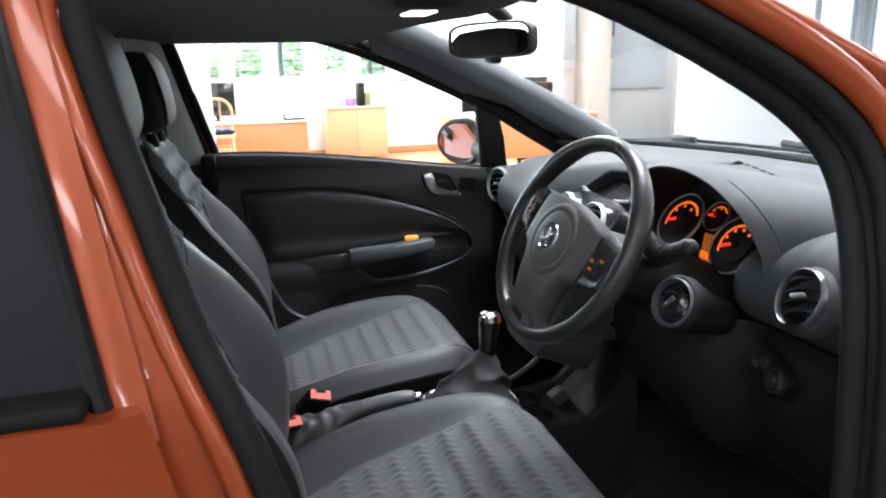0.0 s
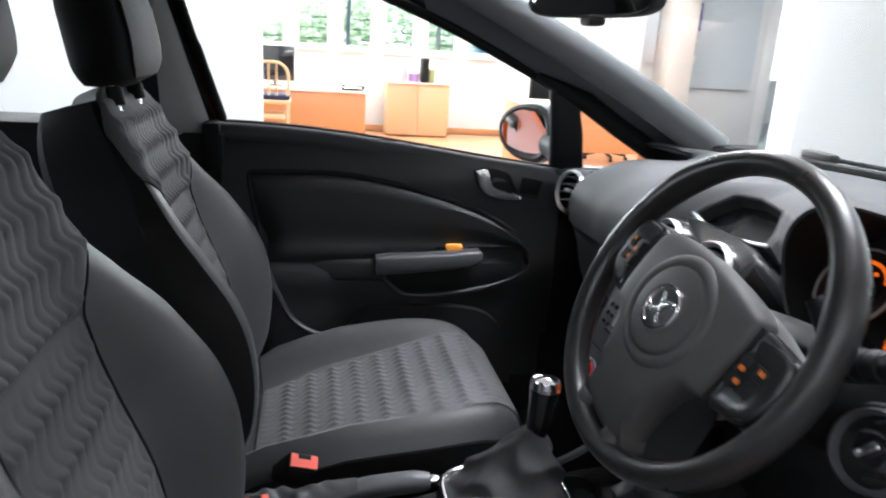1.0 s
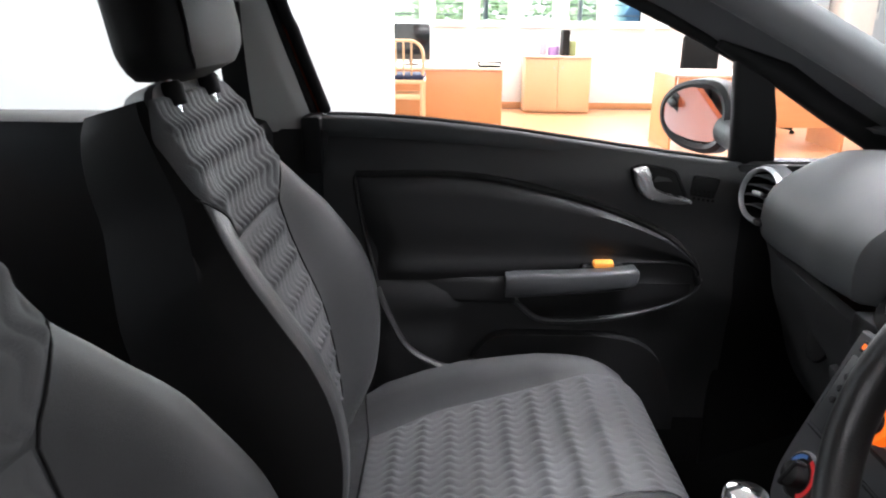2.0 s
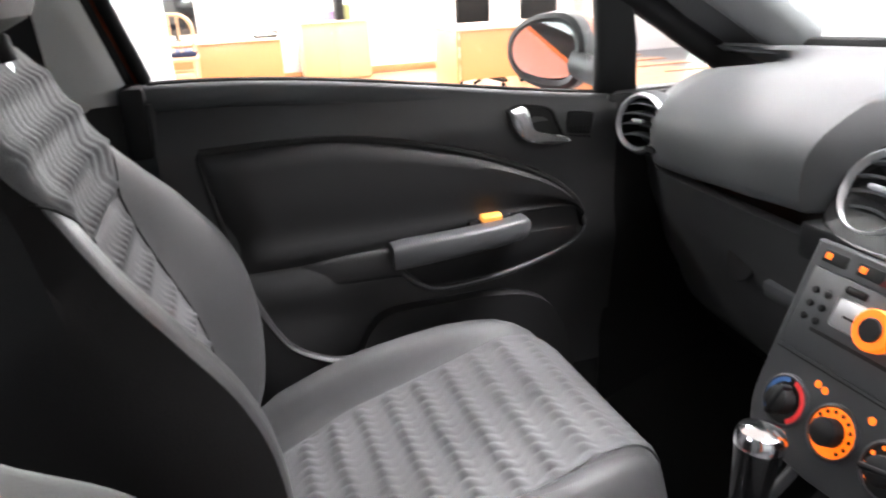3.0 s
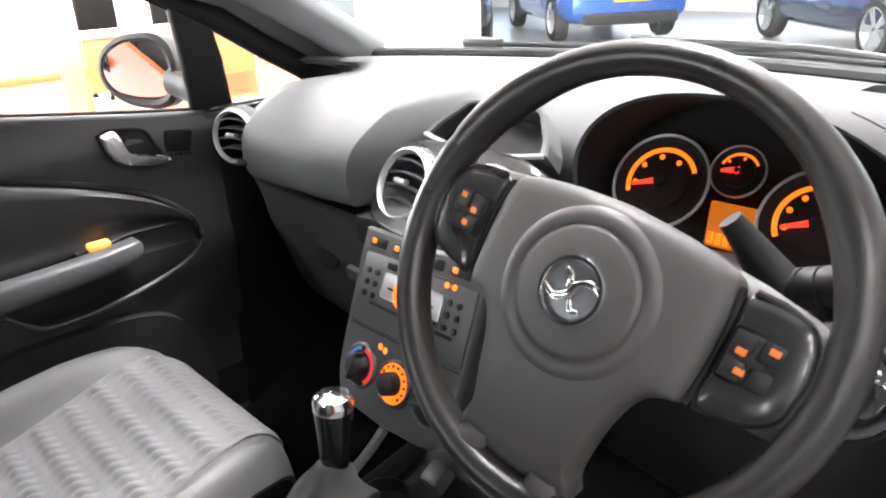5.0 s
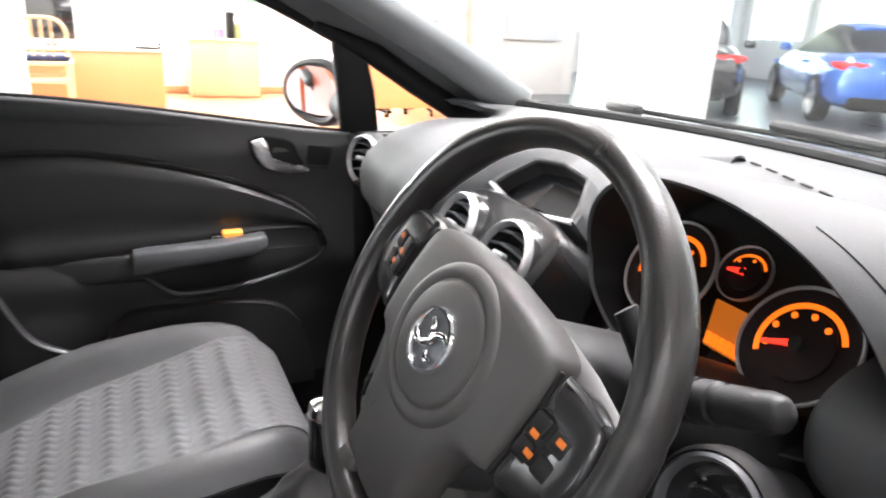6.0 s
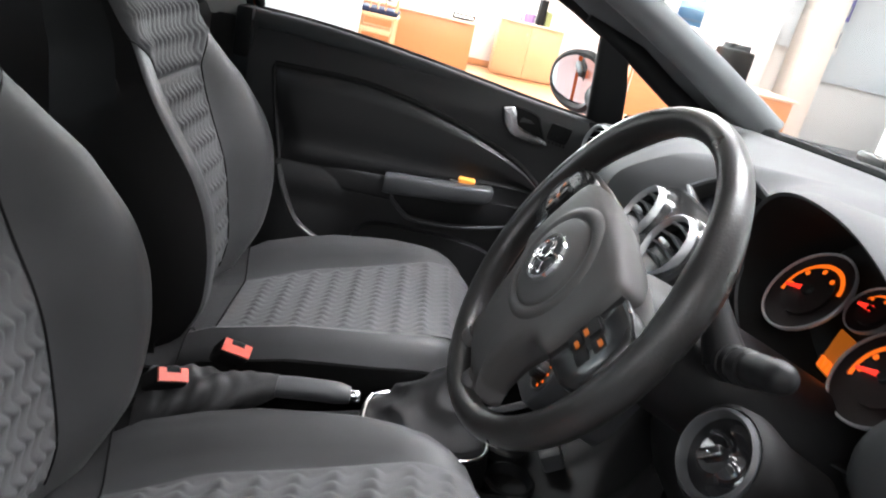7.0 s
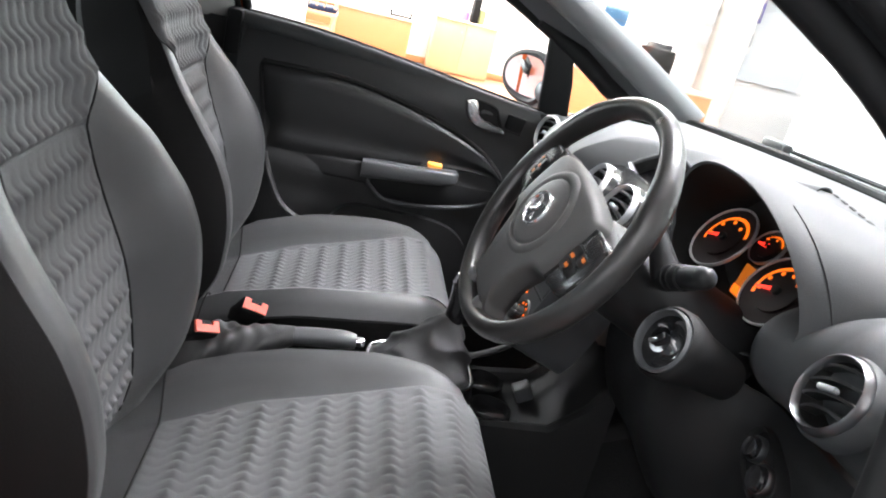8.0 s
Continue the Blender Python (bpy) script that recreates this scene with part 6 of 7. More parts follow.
plate(bm, [on_display(y, t, -0.0185) for y, t in ((0.030, 0.006), (-0.064, 0.006), (-0.050, 0.046), (0.030, 0.052))], DN, 0.001)
part("display_window", bm, VOID, dc)
bm = B()
tube(bm, [on_display(y, t, 0.004) for y, t in ((0.116, 0.001), (0.062, -0.010), (0.014, -0.013), (-0.034, -0.010), (-0.088, 0.001))], 0.0030, 8)
part("display_lip", bm, SILVER, dc)
# hazard strip
for y in (0.084, 0.040, -0.020, -0.064):
    bm = B()
    slab(bm, y - 0.016, y + 0.016, 0.879, 0.892, 0, 0.0035, 0.002)
    key = part("switch_key", bm, DASH_LOW, stack)
    bm = B()
    slab(bm, y + 0.004, y + 0.012, 0.883, 0.889, 0.0035, 0.0042, 0.0003)
    part("key_light", bm, AMBER, key)
bm = B()
plate(bm, [panel_at(y, z, 0.004) for y, z in ((0.024, 0.879), (0.000, 0.879), (0.012, 0.899))], PN, 0.002)
part("hazard_button", bm, material("dark_red_plastic", (0.10, 0.008, 0.008), 0.3), stack, "red triangular hazard button")
# radio
bm = B()
slab(bm, -0.098, 0.104, 0.787, 0.873, 0, 0.004, 0.003)
radio = part("radio_front", bm, GREY_PLASTIC, stack, "dark grey car radio front")
bm = B()
slab(bm, -0.052, 0.056, 0.826, 0.856, 0.004, 0.008, 0.004)
part("radio_bar", bm, SILVER, radio, "silver key bar")
for y in (0.036, -0.032):
    bm = B()
    slab(bm, y - 0.007, y + 0.007, 0.838, 0.8405, 0.008, 0.0084, 0.0002)
    part("key_mark", bm, VOID, radio)
bm = B()
ring_on(bm, 0.002, 0.841, [(0.0215, 0.006), (0.0215, 0.016), (0.020, 0.018), (0.0125, 0.018), (0.012, 0.013)], 32)
kn = part("radio_knob", bm, AMBER, radio, "amber-lit volume knob")
bm = B()
ring_on(bm, 0.002, 0.841, [(0.0125, 0.012), (0.0125, 0.019), (0.011, 0.021), (0, 0.0215)], 28)
part("knob_cap", bm, VOID, kn)
bm = B()
slab(bm, -0.075, 0.075, 0.812, 0.816, 0.002, 0.0046, 0.0005)
part("disc_slot", bm, VOID, radio)
for sy in (1, -1):
    for i in range(3):
        for j in range(2 if sy > 0 else 3):
            bm = B()
            ring_on(bm, sy * 0.082 - 0.016 * sy * j + 0.006, 0.851 - 0.014 * i, [(0.0042, 0.003), (0.0042, 0.006), (0.003, 0.007), (0, 0.007)], 10)
            part("radio_key", bm, DASH_LOW, radio)
bm = B()
slab(bm, 0.030, 0.055, 0.860, 0.868, 0.003, 0.006, 0.003)
part("radio_release", bm, DASH_LOW, radio)
for y in (-0.05, -0.062):
    bm = B()
    ring_on(bm, y, 0.868, [(0.0036, 0.003), (0.0036, 0.006), (0, 0.006)], 10)
    part("radio_light", bm, AMBER, radio)
bm = B()
slab(bm, -0.098, 0.104, 0.7825, 0.784, 0.0, 0.0025, 0.0005)
part("panel_joint", bm, VOID, stack)
# heater knobs
for y, z, kind_ in ((0.064, 0.738, 0), (0.000, 0.738, 1), (-0.066, 0.738, 2)):
    bm = B()
    ring_on(bm, y, z, [(0.030, 0.0), (0.030, 0.004), (0.027, 0.006), (0.0255, 0.004)], 32)
    collar = part("heater_dial", bm, GREY_PLASTIC, stack, "round heater control")
    bm = B()
    ring_on(bm, y, z, [(0.026, 0.002), (0.026, 0.004), (0, 0.004)], 28)
    part("dial_plate", bm, AMBER if kind_ == 1 else VOID, collar)
    bm = B()
    ring_on(bm, y, z, [(0.015, 0.004), (0.0145, 0.018), (0.012, 0.020), (0, 0.020)], 24)
    part("dial_knob", bm, VOID if kind_ < 2 else DASH_LOW, collar)
    bm = B()
    box(bm, (-0.0035, -0.019, 0.006), (0.0035, 0.019, 0.022), 0.003, axes4(PS, PU, PN, panel_at(y, z)) @ pose(0, 0, 0, 0, 0, (10, 0, 75)[kind_]))
    if kind_ != 1:
        part("dial_grip", bm, DASH_LOW, collar)
    else:
        bm.free()
    n = (0, 12, 9)[kind_]
    for k in range(n):
        a = radians(-45 + 270 * k / (n - 1)) if n else 0
        bm = B()
        q = panel_at(y + 0.0215 * math.cos(a), z) + PU * (0.0215 * math.sin(a)) + PN * (0.0045 if kind_ == 1 else 0.0045)
        lathe(bm, [(0.0022, 0), (0.0022, 0.001), (0, 0.001)], q, PN, 8)
        part("dial_mark", bm, VOID if kind_ == 1 else AMBER, collar)
    if kind_ == 0:
        for mat_, a0, a1 in ((BLUE_MARK, 100, 235), (RED_MARK, -55, 80)):
            bm = B()
            loft(bm, [[panel_at(y - r * math.cos(p), z) + PU * (r * math.sin(p)) + PN * o for r, o in ((0.0205, 0.0045), (0.0255, 0.0045), (0.0255, 0.0055), (0.0205, 0.0055))] for p in [radians(a0 + (a1 - a0) * k / 12) for k in range(13)]])
            part("colour_arc", bm, mat_, collar)
for y, z in ((0.038, 0.770), (0.028, 0.768), (-0.030, 0.768)):
    bm = B()
    ring_on(bm, y, z, [(0.0042, 0.0), (0.0042, 0.002), (0, 0.0025)], 10)
    part("heater_light", bm, AMBER, stack)

# tunnel console with tray, gear lever and handbrake
bm = B()
TUN = [(-0.42, 0.085, 0.47), (-0.25, 0.085, 0.475), (-0.05, 0.088, 0.490), (0.05, 0.095, 0.515), (0.12, 0.100, 0.530), (0.28, 0.105, 0.535), (0.40, 0.112, 0.545), (0.46, 0.112, 0.60), (0.50, 0.112, 0.68)]
loops = []
for x, w, z in TUN:
    loops.append([Vector((x, y, zz)) for y, zz in ((-w - 0.015, 0.32), (-w, z - 0.03), (-w + 0.004, z - 0.006), (-w + 0.014, z), (-w + 0.024, z - 0.004), (-w + 0.030, z - 0.022), (w - 0.030, z - 0.022), (w - 0.024, z - 0.004), (w - 0.014, z), (w - 0.004, z - 0.006), (w, z - 0.03), (w + 0.015, 0.32))])
loft(bm, loops)
tunnel = part("tunnel_console", bm, DASH_LOW, console, "black tunnel console with open trays")
for yy in (0.052, -0.052):
    bm = B()
    lathe(bm, [(0.040, -0.012), (0.041, 0.004), (0.036, 0.006), (0.034, -0.014), (0, -0.016)], (0.30, yy * 0.9, 0.530), (0, 0, 1), 28)
    part("cup_holder", bm, DASH_LOW, tunnel)
bm = B()
box(bm, (-0.018, -0.016, -0.02), (0.018, 0.016, 0.012), 0.005, pose(0.372, 0.015, 0.545, 0, -30, 0))
part("power_socket_lid", bm, GREY_PLASTIC, tunnel, "grey power socket lid")

bm = B()
tube(bm, spline([(0.395, 0.112, 0.640), (0.372, 0.104, 0.612), (0.335, 0.098, 0.584), (0.285, 0.094, 0.560), (0.22, 0.090, 0.545)], 16), 0.0085, 10, flat=0.6)
part("console_rail", bm, GREY_PLASTIC, tunnel, "grey rail running up to the centre stack")

gear = thing("gear_lever", (0.165, 0, 0.535), "gear lever with chrome-topped knob and leatherette boot", "gear lever")
bm = B()
GC, GT = Vector((0.160, 0.0, 0.567)), Vector((0.194, 0.0, 0.682))
loops = []
for k in range(41):
    t = k / 40
    c = GC.lerp(GT, t)
    w = 0.068 * (1 - t) ** 0.85 + 0.014
    loops.append([c + Vector(((w * 1.15) * abs(math.cos(a)) ** (0.6 + 0.4 * t) * (1 if math.cos(a) > 0 else -1), w * 0.9 * abs(math.sin(a)) ** (0.6 + 0.4 * t) * (1 if math.sin(a) > 0 else -1), 0)) * (1 + 0.05 * math.sin(5 * a + 7 * t) * math.sin(math.pi * t) + 0.17 * (0.6 - abs(math.sin(7 * t + 2.2 * math.sin(a + 0.6) + 0.8 * math.sin(3 * a)))) * math.sin(math.pi * t) ** 0.5) for a in [2 * math.pi * j / 80 for j in range(80)]])
loft(bm, loops)
part("boot", bm, BOOT, gear, "creased black leatherette gear boot")
bm = B()
fr = [GC + Vector((0.098 * abs(math.cos(a)) ** 0.6 * (1 if math.cos(a) > 0 else -1), 0.077 * abs(math.sin(a)) ** 0.6 * (1 if math.sin(a) > 0 else -1), 0.001)) for a in [2 * math.pi * j / 48 for j in range(48)]]
tube(bm, fr, 0.0055, 10, closed=True)
part("boot_frame", bm, CHROME, gear, "chrome boot frame")
bm = B()
loft(bm, [[GC + Vector(((p.x - GC.x) * f, (p.y - GC.y) * f, dz)) for p in fr] for f, dz in ((1.10, -0.060), (1.08, -0.022), (1.03, -0.003), (0.90, -0.004))])
part("boot_collar", bm, DASH_LOW, gear)
bm = B()
kd = Vector((0.08, 0, 1)).normalized()
lathe(bm, [(0.013, -0.115), (0.0135, -0.095), (0.0145, -0.090), (0.0165, -0.085), (0.0185, -0.06), (0.0215, -0.025), (0.0235, -0.008), (0.0235, -0.002)], (0.207, 0, 0.755), kd, 28)
part("knob", bm, GLOSS_BLACK, gear, "glossy black gear knob")
bm = B()
lathe(bm, [(0.0238, -0.006), (0.0238, 0.004), (0.021, 0.010), (0.012, 0.0135), (0, 0.014)], (0.207, 0, 0.755), kd, 28)
part("knob_cap", bm, CHROME, gear, "chrome knob cap")
bm = B()
lathe(bm, [(0.0142, -0.108), (0.0150, -0.104), (0.0150, -0.098), (0.0142, -0.094)], (0.207, 0, 0.755), kd, 24)
part("knob_ring", bm, CHROME, gear)

brake = thing("handbrake", (-0.10, 0, 0.48), "black handbrake lever with leatherette gaiter", "handbrake")
bm = B()
tube(bm, spline([(-0.13, 0, 0.575), (-0.06, 0, 0.590), (0.0, 0, 0.596), (0.036, 0, 0.597)], 16), [0.016] * 5 + [0.0175] * 8 + [0.017, 0.016, 0.015, 0.013], 16)
part("lever", bm, GREY_PLASTIC, brake, "satin black lever grip")
bm = B()
lathe(bm, [(0.008, 0), (0.0095, 0.006), (0.0095, 0.014), (0.007, 0.018), (0, 0.0185)], (0.034, 0, 0.597), (1, 0, 0.02), 18)
part("release_button", bm, CHROME, brake, "chrome release button")
bm = B()
loops = []
for k in range(37):
    t = k / 36
    c = Vector((-0.27, 0, 0.500)).lerp(Vector((-0.075, 0, 0.588)), t)
    w, h = 0.045 * (1 - t) + 0.019, 0.055 * (1 - t) + 0.018
    loops.append([c + Vector((0, w * math.cos(a), h * math.sin(a))) * (1 + (0.10 * math.sin(4 * a + 12 * t) + 0.05 * math.sin(40 * t + 3 * math.sin(2 * a))) * math.sin(math.pi * t)) for a in [2 * math.pi * j / 60 for j in range(60)]])
loft(bm, loops)
part("gaiter", bm, BOOT, brake, "creased black gaiter")


def buckle(at, up, wide):
    b = thing("seat_belt_buckle", Vector(at) - Vector((0, 0, 0.09)), "seat belt buckle with red release button", "seat belt buckle", "seat belt buckles")
    n = Vector(up).normalized()
    w = (Vector(wide) - n * Vector(wide).dot(n)).normalized()
    m = axes4(w, n.cross(w), n, at)
    bm = B()
    box(bm, (-0.025, -0.014, -0.085), (0.025, 0.014, 0.0), 0.006, m, seg=3)
    part("body", bm, SEAT_SIDE, b)
    bm = B()
    loft(bm, [[m @ Vector((x, y, z)) for x, y in ((-0.022, -0.010), (0.022, -0.010), (0.022, 0.010), (0.011, 0.010), (0.011, 0.003), (-0.011, 0.003), (-0.011, 0.010), (-0.022, 0.010))] for z in (-0.010, 0.003, 0.0045)])
    part("release_button", bm, RED_PLASTIC, b, "red plastic release button")
    bm = B()
    tube(bm, [Vector(at) - n * 0.08, Vector(at) - n * 0.15 + Vector((-0.01, 0, -0.02))], 0.012, 8, flat=0.4)
    part("strap", bm, RUBBER, b)


buckle((-0.155, 0.060, 0.602), (0.35, -0.65, 0.68), (1, 0.2, -0.35))
buckle((-0.222, -0.036, 0.598), (0.55, -0.45, 0.70), (0.75, 0.6, -0.3))

# ---- interior mirror ----
rv = thing("interior_mirror", (0.20, 0, 1.40), "black rear-view mirror hung from the windscreen", "rear-view mirror")
RC = Vector((0.205, -0.010, 1.322))
RN = Vector((-0.93, -0.36, -0.06)).normalized()
rs, ru = frame_of(RN)


def rv_loop(gx, gy, out):
    return [RC + rs * (gx * 0.122 * abs(math.cos(a)) ** 0.45 * (1 if math.cos(a) > 0 else -1)) + ru * (gy * 0.034 * abs(math.sin(a)) ** 0.5 * (1 if math.sin(a) > 0 else -1)) + RN * out for a in [2 * math.pi * j / 44 for j in range(44)]]


bm = B()
loft(bm, [rv_loop(0.93, 0.84, 0.001), rv_loop(0.97, 0.94, 0.008), rv_loop(1.0, 1.0, 0.004), rv_loop(1.0, 1.0, -0.012), rv_loop(0.85, 0.8, -0.028), rv_loop(0.4, 0.4, -0.036)])
part("shell", bm, DOOR_CARD, rv)
bm = B()
loft(bm, [rv_loop(0.93, 0.85, 0.0015), rv_loop(0.93, 0.85, 0.0035)])
part("mirror_glass", bm, MIRROR, rv, "silvered mirror glass")
bm = B()
tube(bm, spline([RC - RN * 0.03, RC - RN * 0.05 + Vector((0, 0, 0.03)), (0.21, 0, 1.385), (0.17, 0, 1.41)], 8), 0.014, 10)
part("stem", bm, DOOR_CARD, rv)
bm = B()
box(bm, (RC - ru * 0.038 - rs * 0.01) - Vector((0.012, 0.02, 0.006)), (RC - ru * 0.038 - rs * 0.01) + Vector((0.012, 0.02, 0.008)), 0.006)
part("dip_lever", bm, DOOR_CARD, rv)
# roof lamp
rl = thing("courtesy_lamp", (0.08, 0.02, 1.405), "lit roof courtesy lamp in the headliner", "interior lamp")
bm = B()
box(bm, (0.0, -0.09, 1.375), (0.13, 0.13, 1.412), 0.015, seg=3)
part("console", bm, HEADLINER, rl)
bm = B()
box(bm, (0.05, -0.03, 1.371), (0.10, 0.07, 1.377), 0.003)
part("lens", bm, material("lamp_lens", (1.0, 0.93, 0.82), 0.3, emit=1.2), rl, "lit lamp lens")

# driver's light switch
ls = thing("light_switch", (0.43, -0.577, 0.83), "black rotary light switch panel", "light switch")
LN = Vector((-0.95, 0.12, 0.25)).normalized()
bm = B()
LC = Vector((0.474, -0.522, 0.816))
l_d = (Vector((0.478, -0.556, 0.806)) - Vector((0.478, -0.507, 0.828))).normalized()
l_d = (l_d - LN * l_d.dot(LN)).normalized()
l_e = LN.cross(l_d)
bm = B()
loft(bm, [[LC + l_d * (0.050 * f * math.copysign(abs(math.cos(a)) ** 0.7, math.cos(a))) + l_e * (0.027 * f * math.copysign(abs(math.sin(a)) ** 0.7, math.sin(a))) + LN * o for a in [2 * math.pi * j / 40 for j in range(40)]] for f, o in ((1.0, -0.02), (1.0, 0.001), (0.96, 0.003), (0.90, 0.001), (0.86, -0.003))])
lp = part("plate", bm, RUBBER, ls)
for q, r_ in ((-0.021, 0.016), (0.021, 0.019)):
    bm = B()
    lathe(bm, [(r_, -0.003), (r_, 0.004), (r_ * 0.94, 0.0055), (r_ * 0.86, 0.004)], LC + l_d * q, LN, 28)
    part("knob_ring", bm, DARK_CHROME, lp)
    bm = B()
    lathe(bm, [(r_ * 0.86, 0.002), (r_ * 0.78, 0.010), (r_ * 0.70, 0.012), (0, 0.0125)], LC + l_d * q, LN, 24)
    part("knob", bm, GLOSS_BLACK, lp)
# wiper seen at the foot of the windscreen
wp = thing("windscreen_wiper", (0.98, 0.1, 1.05), "black wiper resting at the foot of the windscreen", "wiper")
bm = B()
tube(bm, spline([screen_base(y) + Vector((0.055 + 0.02 * abs(y), 0, 0.016)) for y in (-0.42, -0.15, 0.12, 0.44)], 16), 0.005, 8)
part("blade", bm, RUBBER, wp)
bm = B()
tube(bm, spline([screen_base(-0.55) + Vector((0.07, 0, 0.004)), screen_base(-0.2) + Vector((0.07, 0, 0.026)), screen_base(0.16) + Vector((0.06, 0, 0.030))], 12), [0.004 + 0.0005 * k for k in range(13)], 8)
part("arm", bm, DOOR_CARD, wp)
bm = B()
box(bm, screen_base(0.46) + Vector((0.045, -0.05, 0.008)), screen_base(0.46) + Vector((0.075, 0.05, 0.030)), 0.008)
part("blade_cap", bm, DOOR_CARD, wp)


# ---- display cars ----
def display_car(name, at, heading, paint, label, plate_mat, coupe=True):
    m = Matrix.Translation(at) @ pose(0, 0, 0, 0, 0, heading)
    c = thing(name, at, label, "car", "display cars")

    def P(x, y, z):
        return m @ Vector((x, y, z))
    # body: sections along the length, half width and heights
    sect = [(-2.28, 0.70, 0.42, 0.72, 0.80), (-2.20, 0.84, 0.32, 0.86, 0.95), (-2.0, 0.90, 0.26, 0.92, 1.00), (-1.35, 0.93, 0.22, 0.95, 1.02), (-0.4, 0.91, 0.20, 0.93, 0.98), (0.6, 0.91, 0.20, 0.92, 0.97), (1.3, 0.91, 0.22, 0.86, 0.93), (1.9, 0.86, 0.26, 0.74, 0.82), (2.2, 0.76, 0.32, 0.64, 0.72), (2.32, 0.55, 0.40, 0.56, 0.62)]
    bm = B()
    loops = []
    for x, w, z0, zs, zt in sect:
        ring = []
        for k in range(28):
            a = 2 * math.pi * k / 28
            cs, sn = math.cos(a), math.sin(a)
            y = w * abs(cs) ** 0.35 * (1 if cs > 0 else -1)
            mid = (z0 + zs) / 2
            z = mid + (zt - mid) * abs(sn) ** 0.7 if sn > 0 else mid - (mid - z0) * abs(sn) ** 0.5
            ring.append(P(x, y * (1 - 0.10 * max(0, sn)), z))
        loops.append(ring)
    loft(bm, loops)
    body = part("body", bm, paint, c)
    # cabin
    def cabin(k, dz, mat, nm, xs):
        bm = B()
        loops = []
        for x, w, z in xs:
            ring = []
            for j in range(20):
                a = math.pi * j / 19
                ring.append(P(x, k * w * abs(math.cos(a)) ** 0.5 * (1 if math.cos(a) > 0 else -1), 0.90 + (z + dz - 0.90) * math.sin(a) ** 0.6))
            loops.append(ring)
        loft(bm, loops)
        return part(nm, bm, mat, c)
    prof = [(-1.95, 0.60, 0.96), (-1.5, 0.68, 1.17), (-0.9, 0.68, 1.36), (-0.2, 0.66, 1.40), (0.4, 0.66, 1.30), (1.0, 0.72, 0.98)]
    cabin(1.0, -0.015, DARK_GLASS, "window_glass", prof)
    cabin(0.94, 0.012, paint, "roof", [(-1.1, 0.62, 1.30), (-0.9, 0.64, 1.355), (-0.2, 0.64, 1.40), (0.25, 0.62, 1.335)])
    # wheels
    for x in (-1.38, 1.38):
        for sd in (1, -1):
            ctr = P(x, sd * 0.84, 0.335)
            ax = (m.to_3x3() @ Vector((0, sd, 0)))
            bm = B()
            lathe(bm, [(0.22, -0.10), (0.31, -0.11), (0.335, -0.07), (0.335, 0.06), (0.31, 0.10), (0.24, 0.105), (0.23, 0.06)], ctr, ax, 28)
            wh = part("wheel", bm, RUBBER, c, "black tyre")
            bm = B()
            lathe(bm, [(0.24, 0.02), (0.245, 0.09), (0.225, 0.098), (0.21, 0.05), (0.19, 0.03), (0, 0.03)], ctr, ax, 28)
            rim = part("rim", bm, STEEL, wh, "light alloy rim")
            for k in range(5):
                a = 2 * math.pi * k / 5
                s_, u_ = frame_of(ax)
                d = s_ * math.cos(a) + u_ * math.sin(a)
                e = ax.cross(d)
                bm = B()
                plate(bm, [ctr + d * 0.03 + e * 0.03 + ax * 0.06, ctr + d * 0.215 + e * 0.045 + ax * 0.075, ctr + d * 0.215 + e * 0.012 + ax * 0.075, ctr + d * 0.10 + ax * 0.065, ctr + d * 0.215 - e * 0.012 + ax * 0.075, ctr + d * 0.215 - e * 0.045 + ax * 0.075, ctr + d * 0.03 - e * 0.03 + ax * 0.06], ax, 0.018)
                part("spoke", bm, STEEL, wh)
    # lamps, plate, bumper
    tail = material("red_lamp", (0.55, 0.02, 0.02), 0.15, emit=0.1) if "red_lamp" not in bpy.data.materials else bpy.data.materials["red_lamp"]
    for sd in (1, -1):
        bm = B()
        loft(bm, [[P(x, sd * y, z + h * math.sin(t)) + (m.to_3x3() @ Vector((-0.012 * abs(math.cos(t)), sd * 0.02 * math.cos(t), 0))) for t in [2 * math.pi * k / 12 for k in range(12)]] for x, y, z, h in ((-2.245, 0.36, 0.80, 0.03), (-2.235, 0.60, 0.81, 0.055), (-2.15, 0.83, 0.82, 0.055), (-2.0, 0.905, 0.83, 0.03))])
        part("tail_lamp", bm, tail, c, "red tail lamp")
        bm = B()
        loft(bm, [[P(x, sd * y, 0.66 + h * math.sin(t)) + (m.to_3x3() @ Vector((0.015 * abs(math.cos(t)), 0, 0))) for t in [2 * math.pi * k / 12 for k in range(12)]] for x, y, h in ((2.24, 0.48, 0.03), (2.16, 0.70, 0.06), (1.95, 0.845, 0.045))])
        part("head_lamp", bm, CHROME, c, "clear head lamp")
        bm = B()
        box(bm, (0.55, sd * 0.98 - 0.10, 0.90), (0.75, sd * 0.98 + 0.08, 1.03), 0.04, m, seg=3)
        part("door_mirror", bm, paint, c)
    bm = B()
    box(bm, (-2.30, -0.26, 0.58), (-2.275, 0.26, 0.69), 0.004, m)
    pl = part("number_plate", bm, plate_mat, c, "number plate")
    for k in range(6):
        bm = B()
        box(bm, (-2.304, -0.20 + 0.068 * k, 0.605), (-2.300, -0.165 + 0.068 * k, 0.665), 0.001, m)
        part("plate_bar", bm, RUBBER, pl)
    bm = B()
    box(bm, (-2.32, -0.70, 0.27), (-2.05, 0.70, 0.44), 0.05, m, seg=3)
    part("rear_bumper", bm, RUBBER, c, "dark lower rear bumper")
    return c


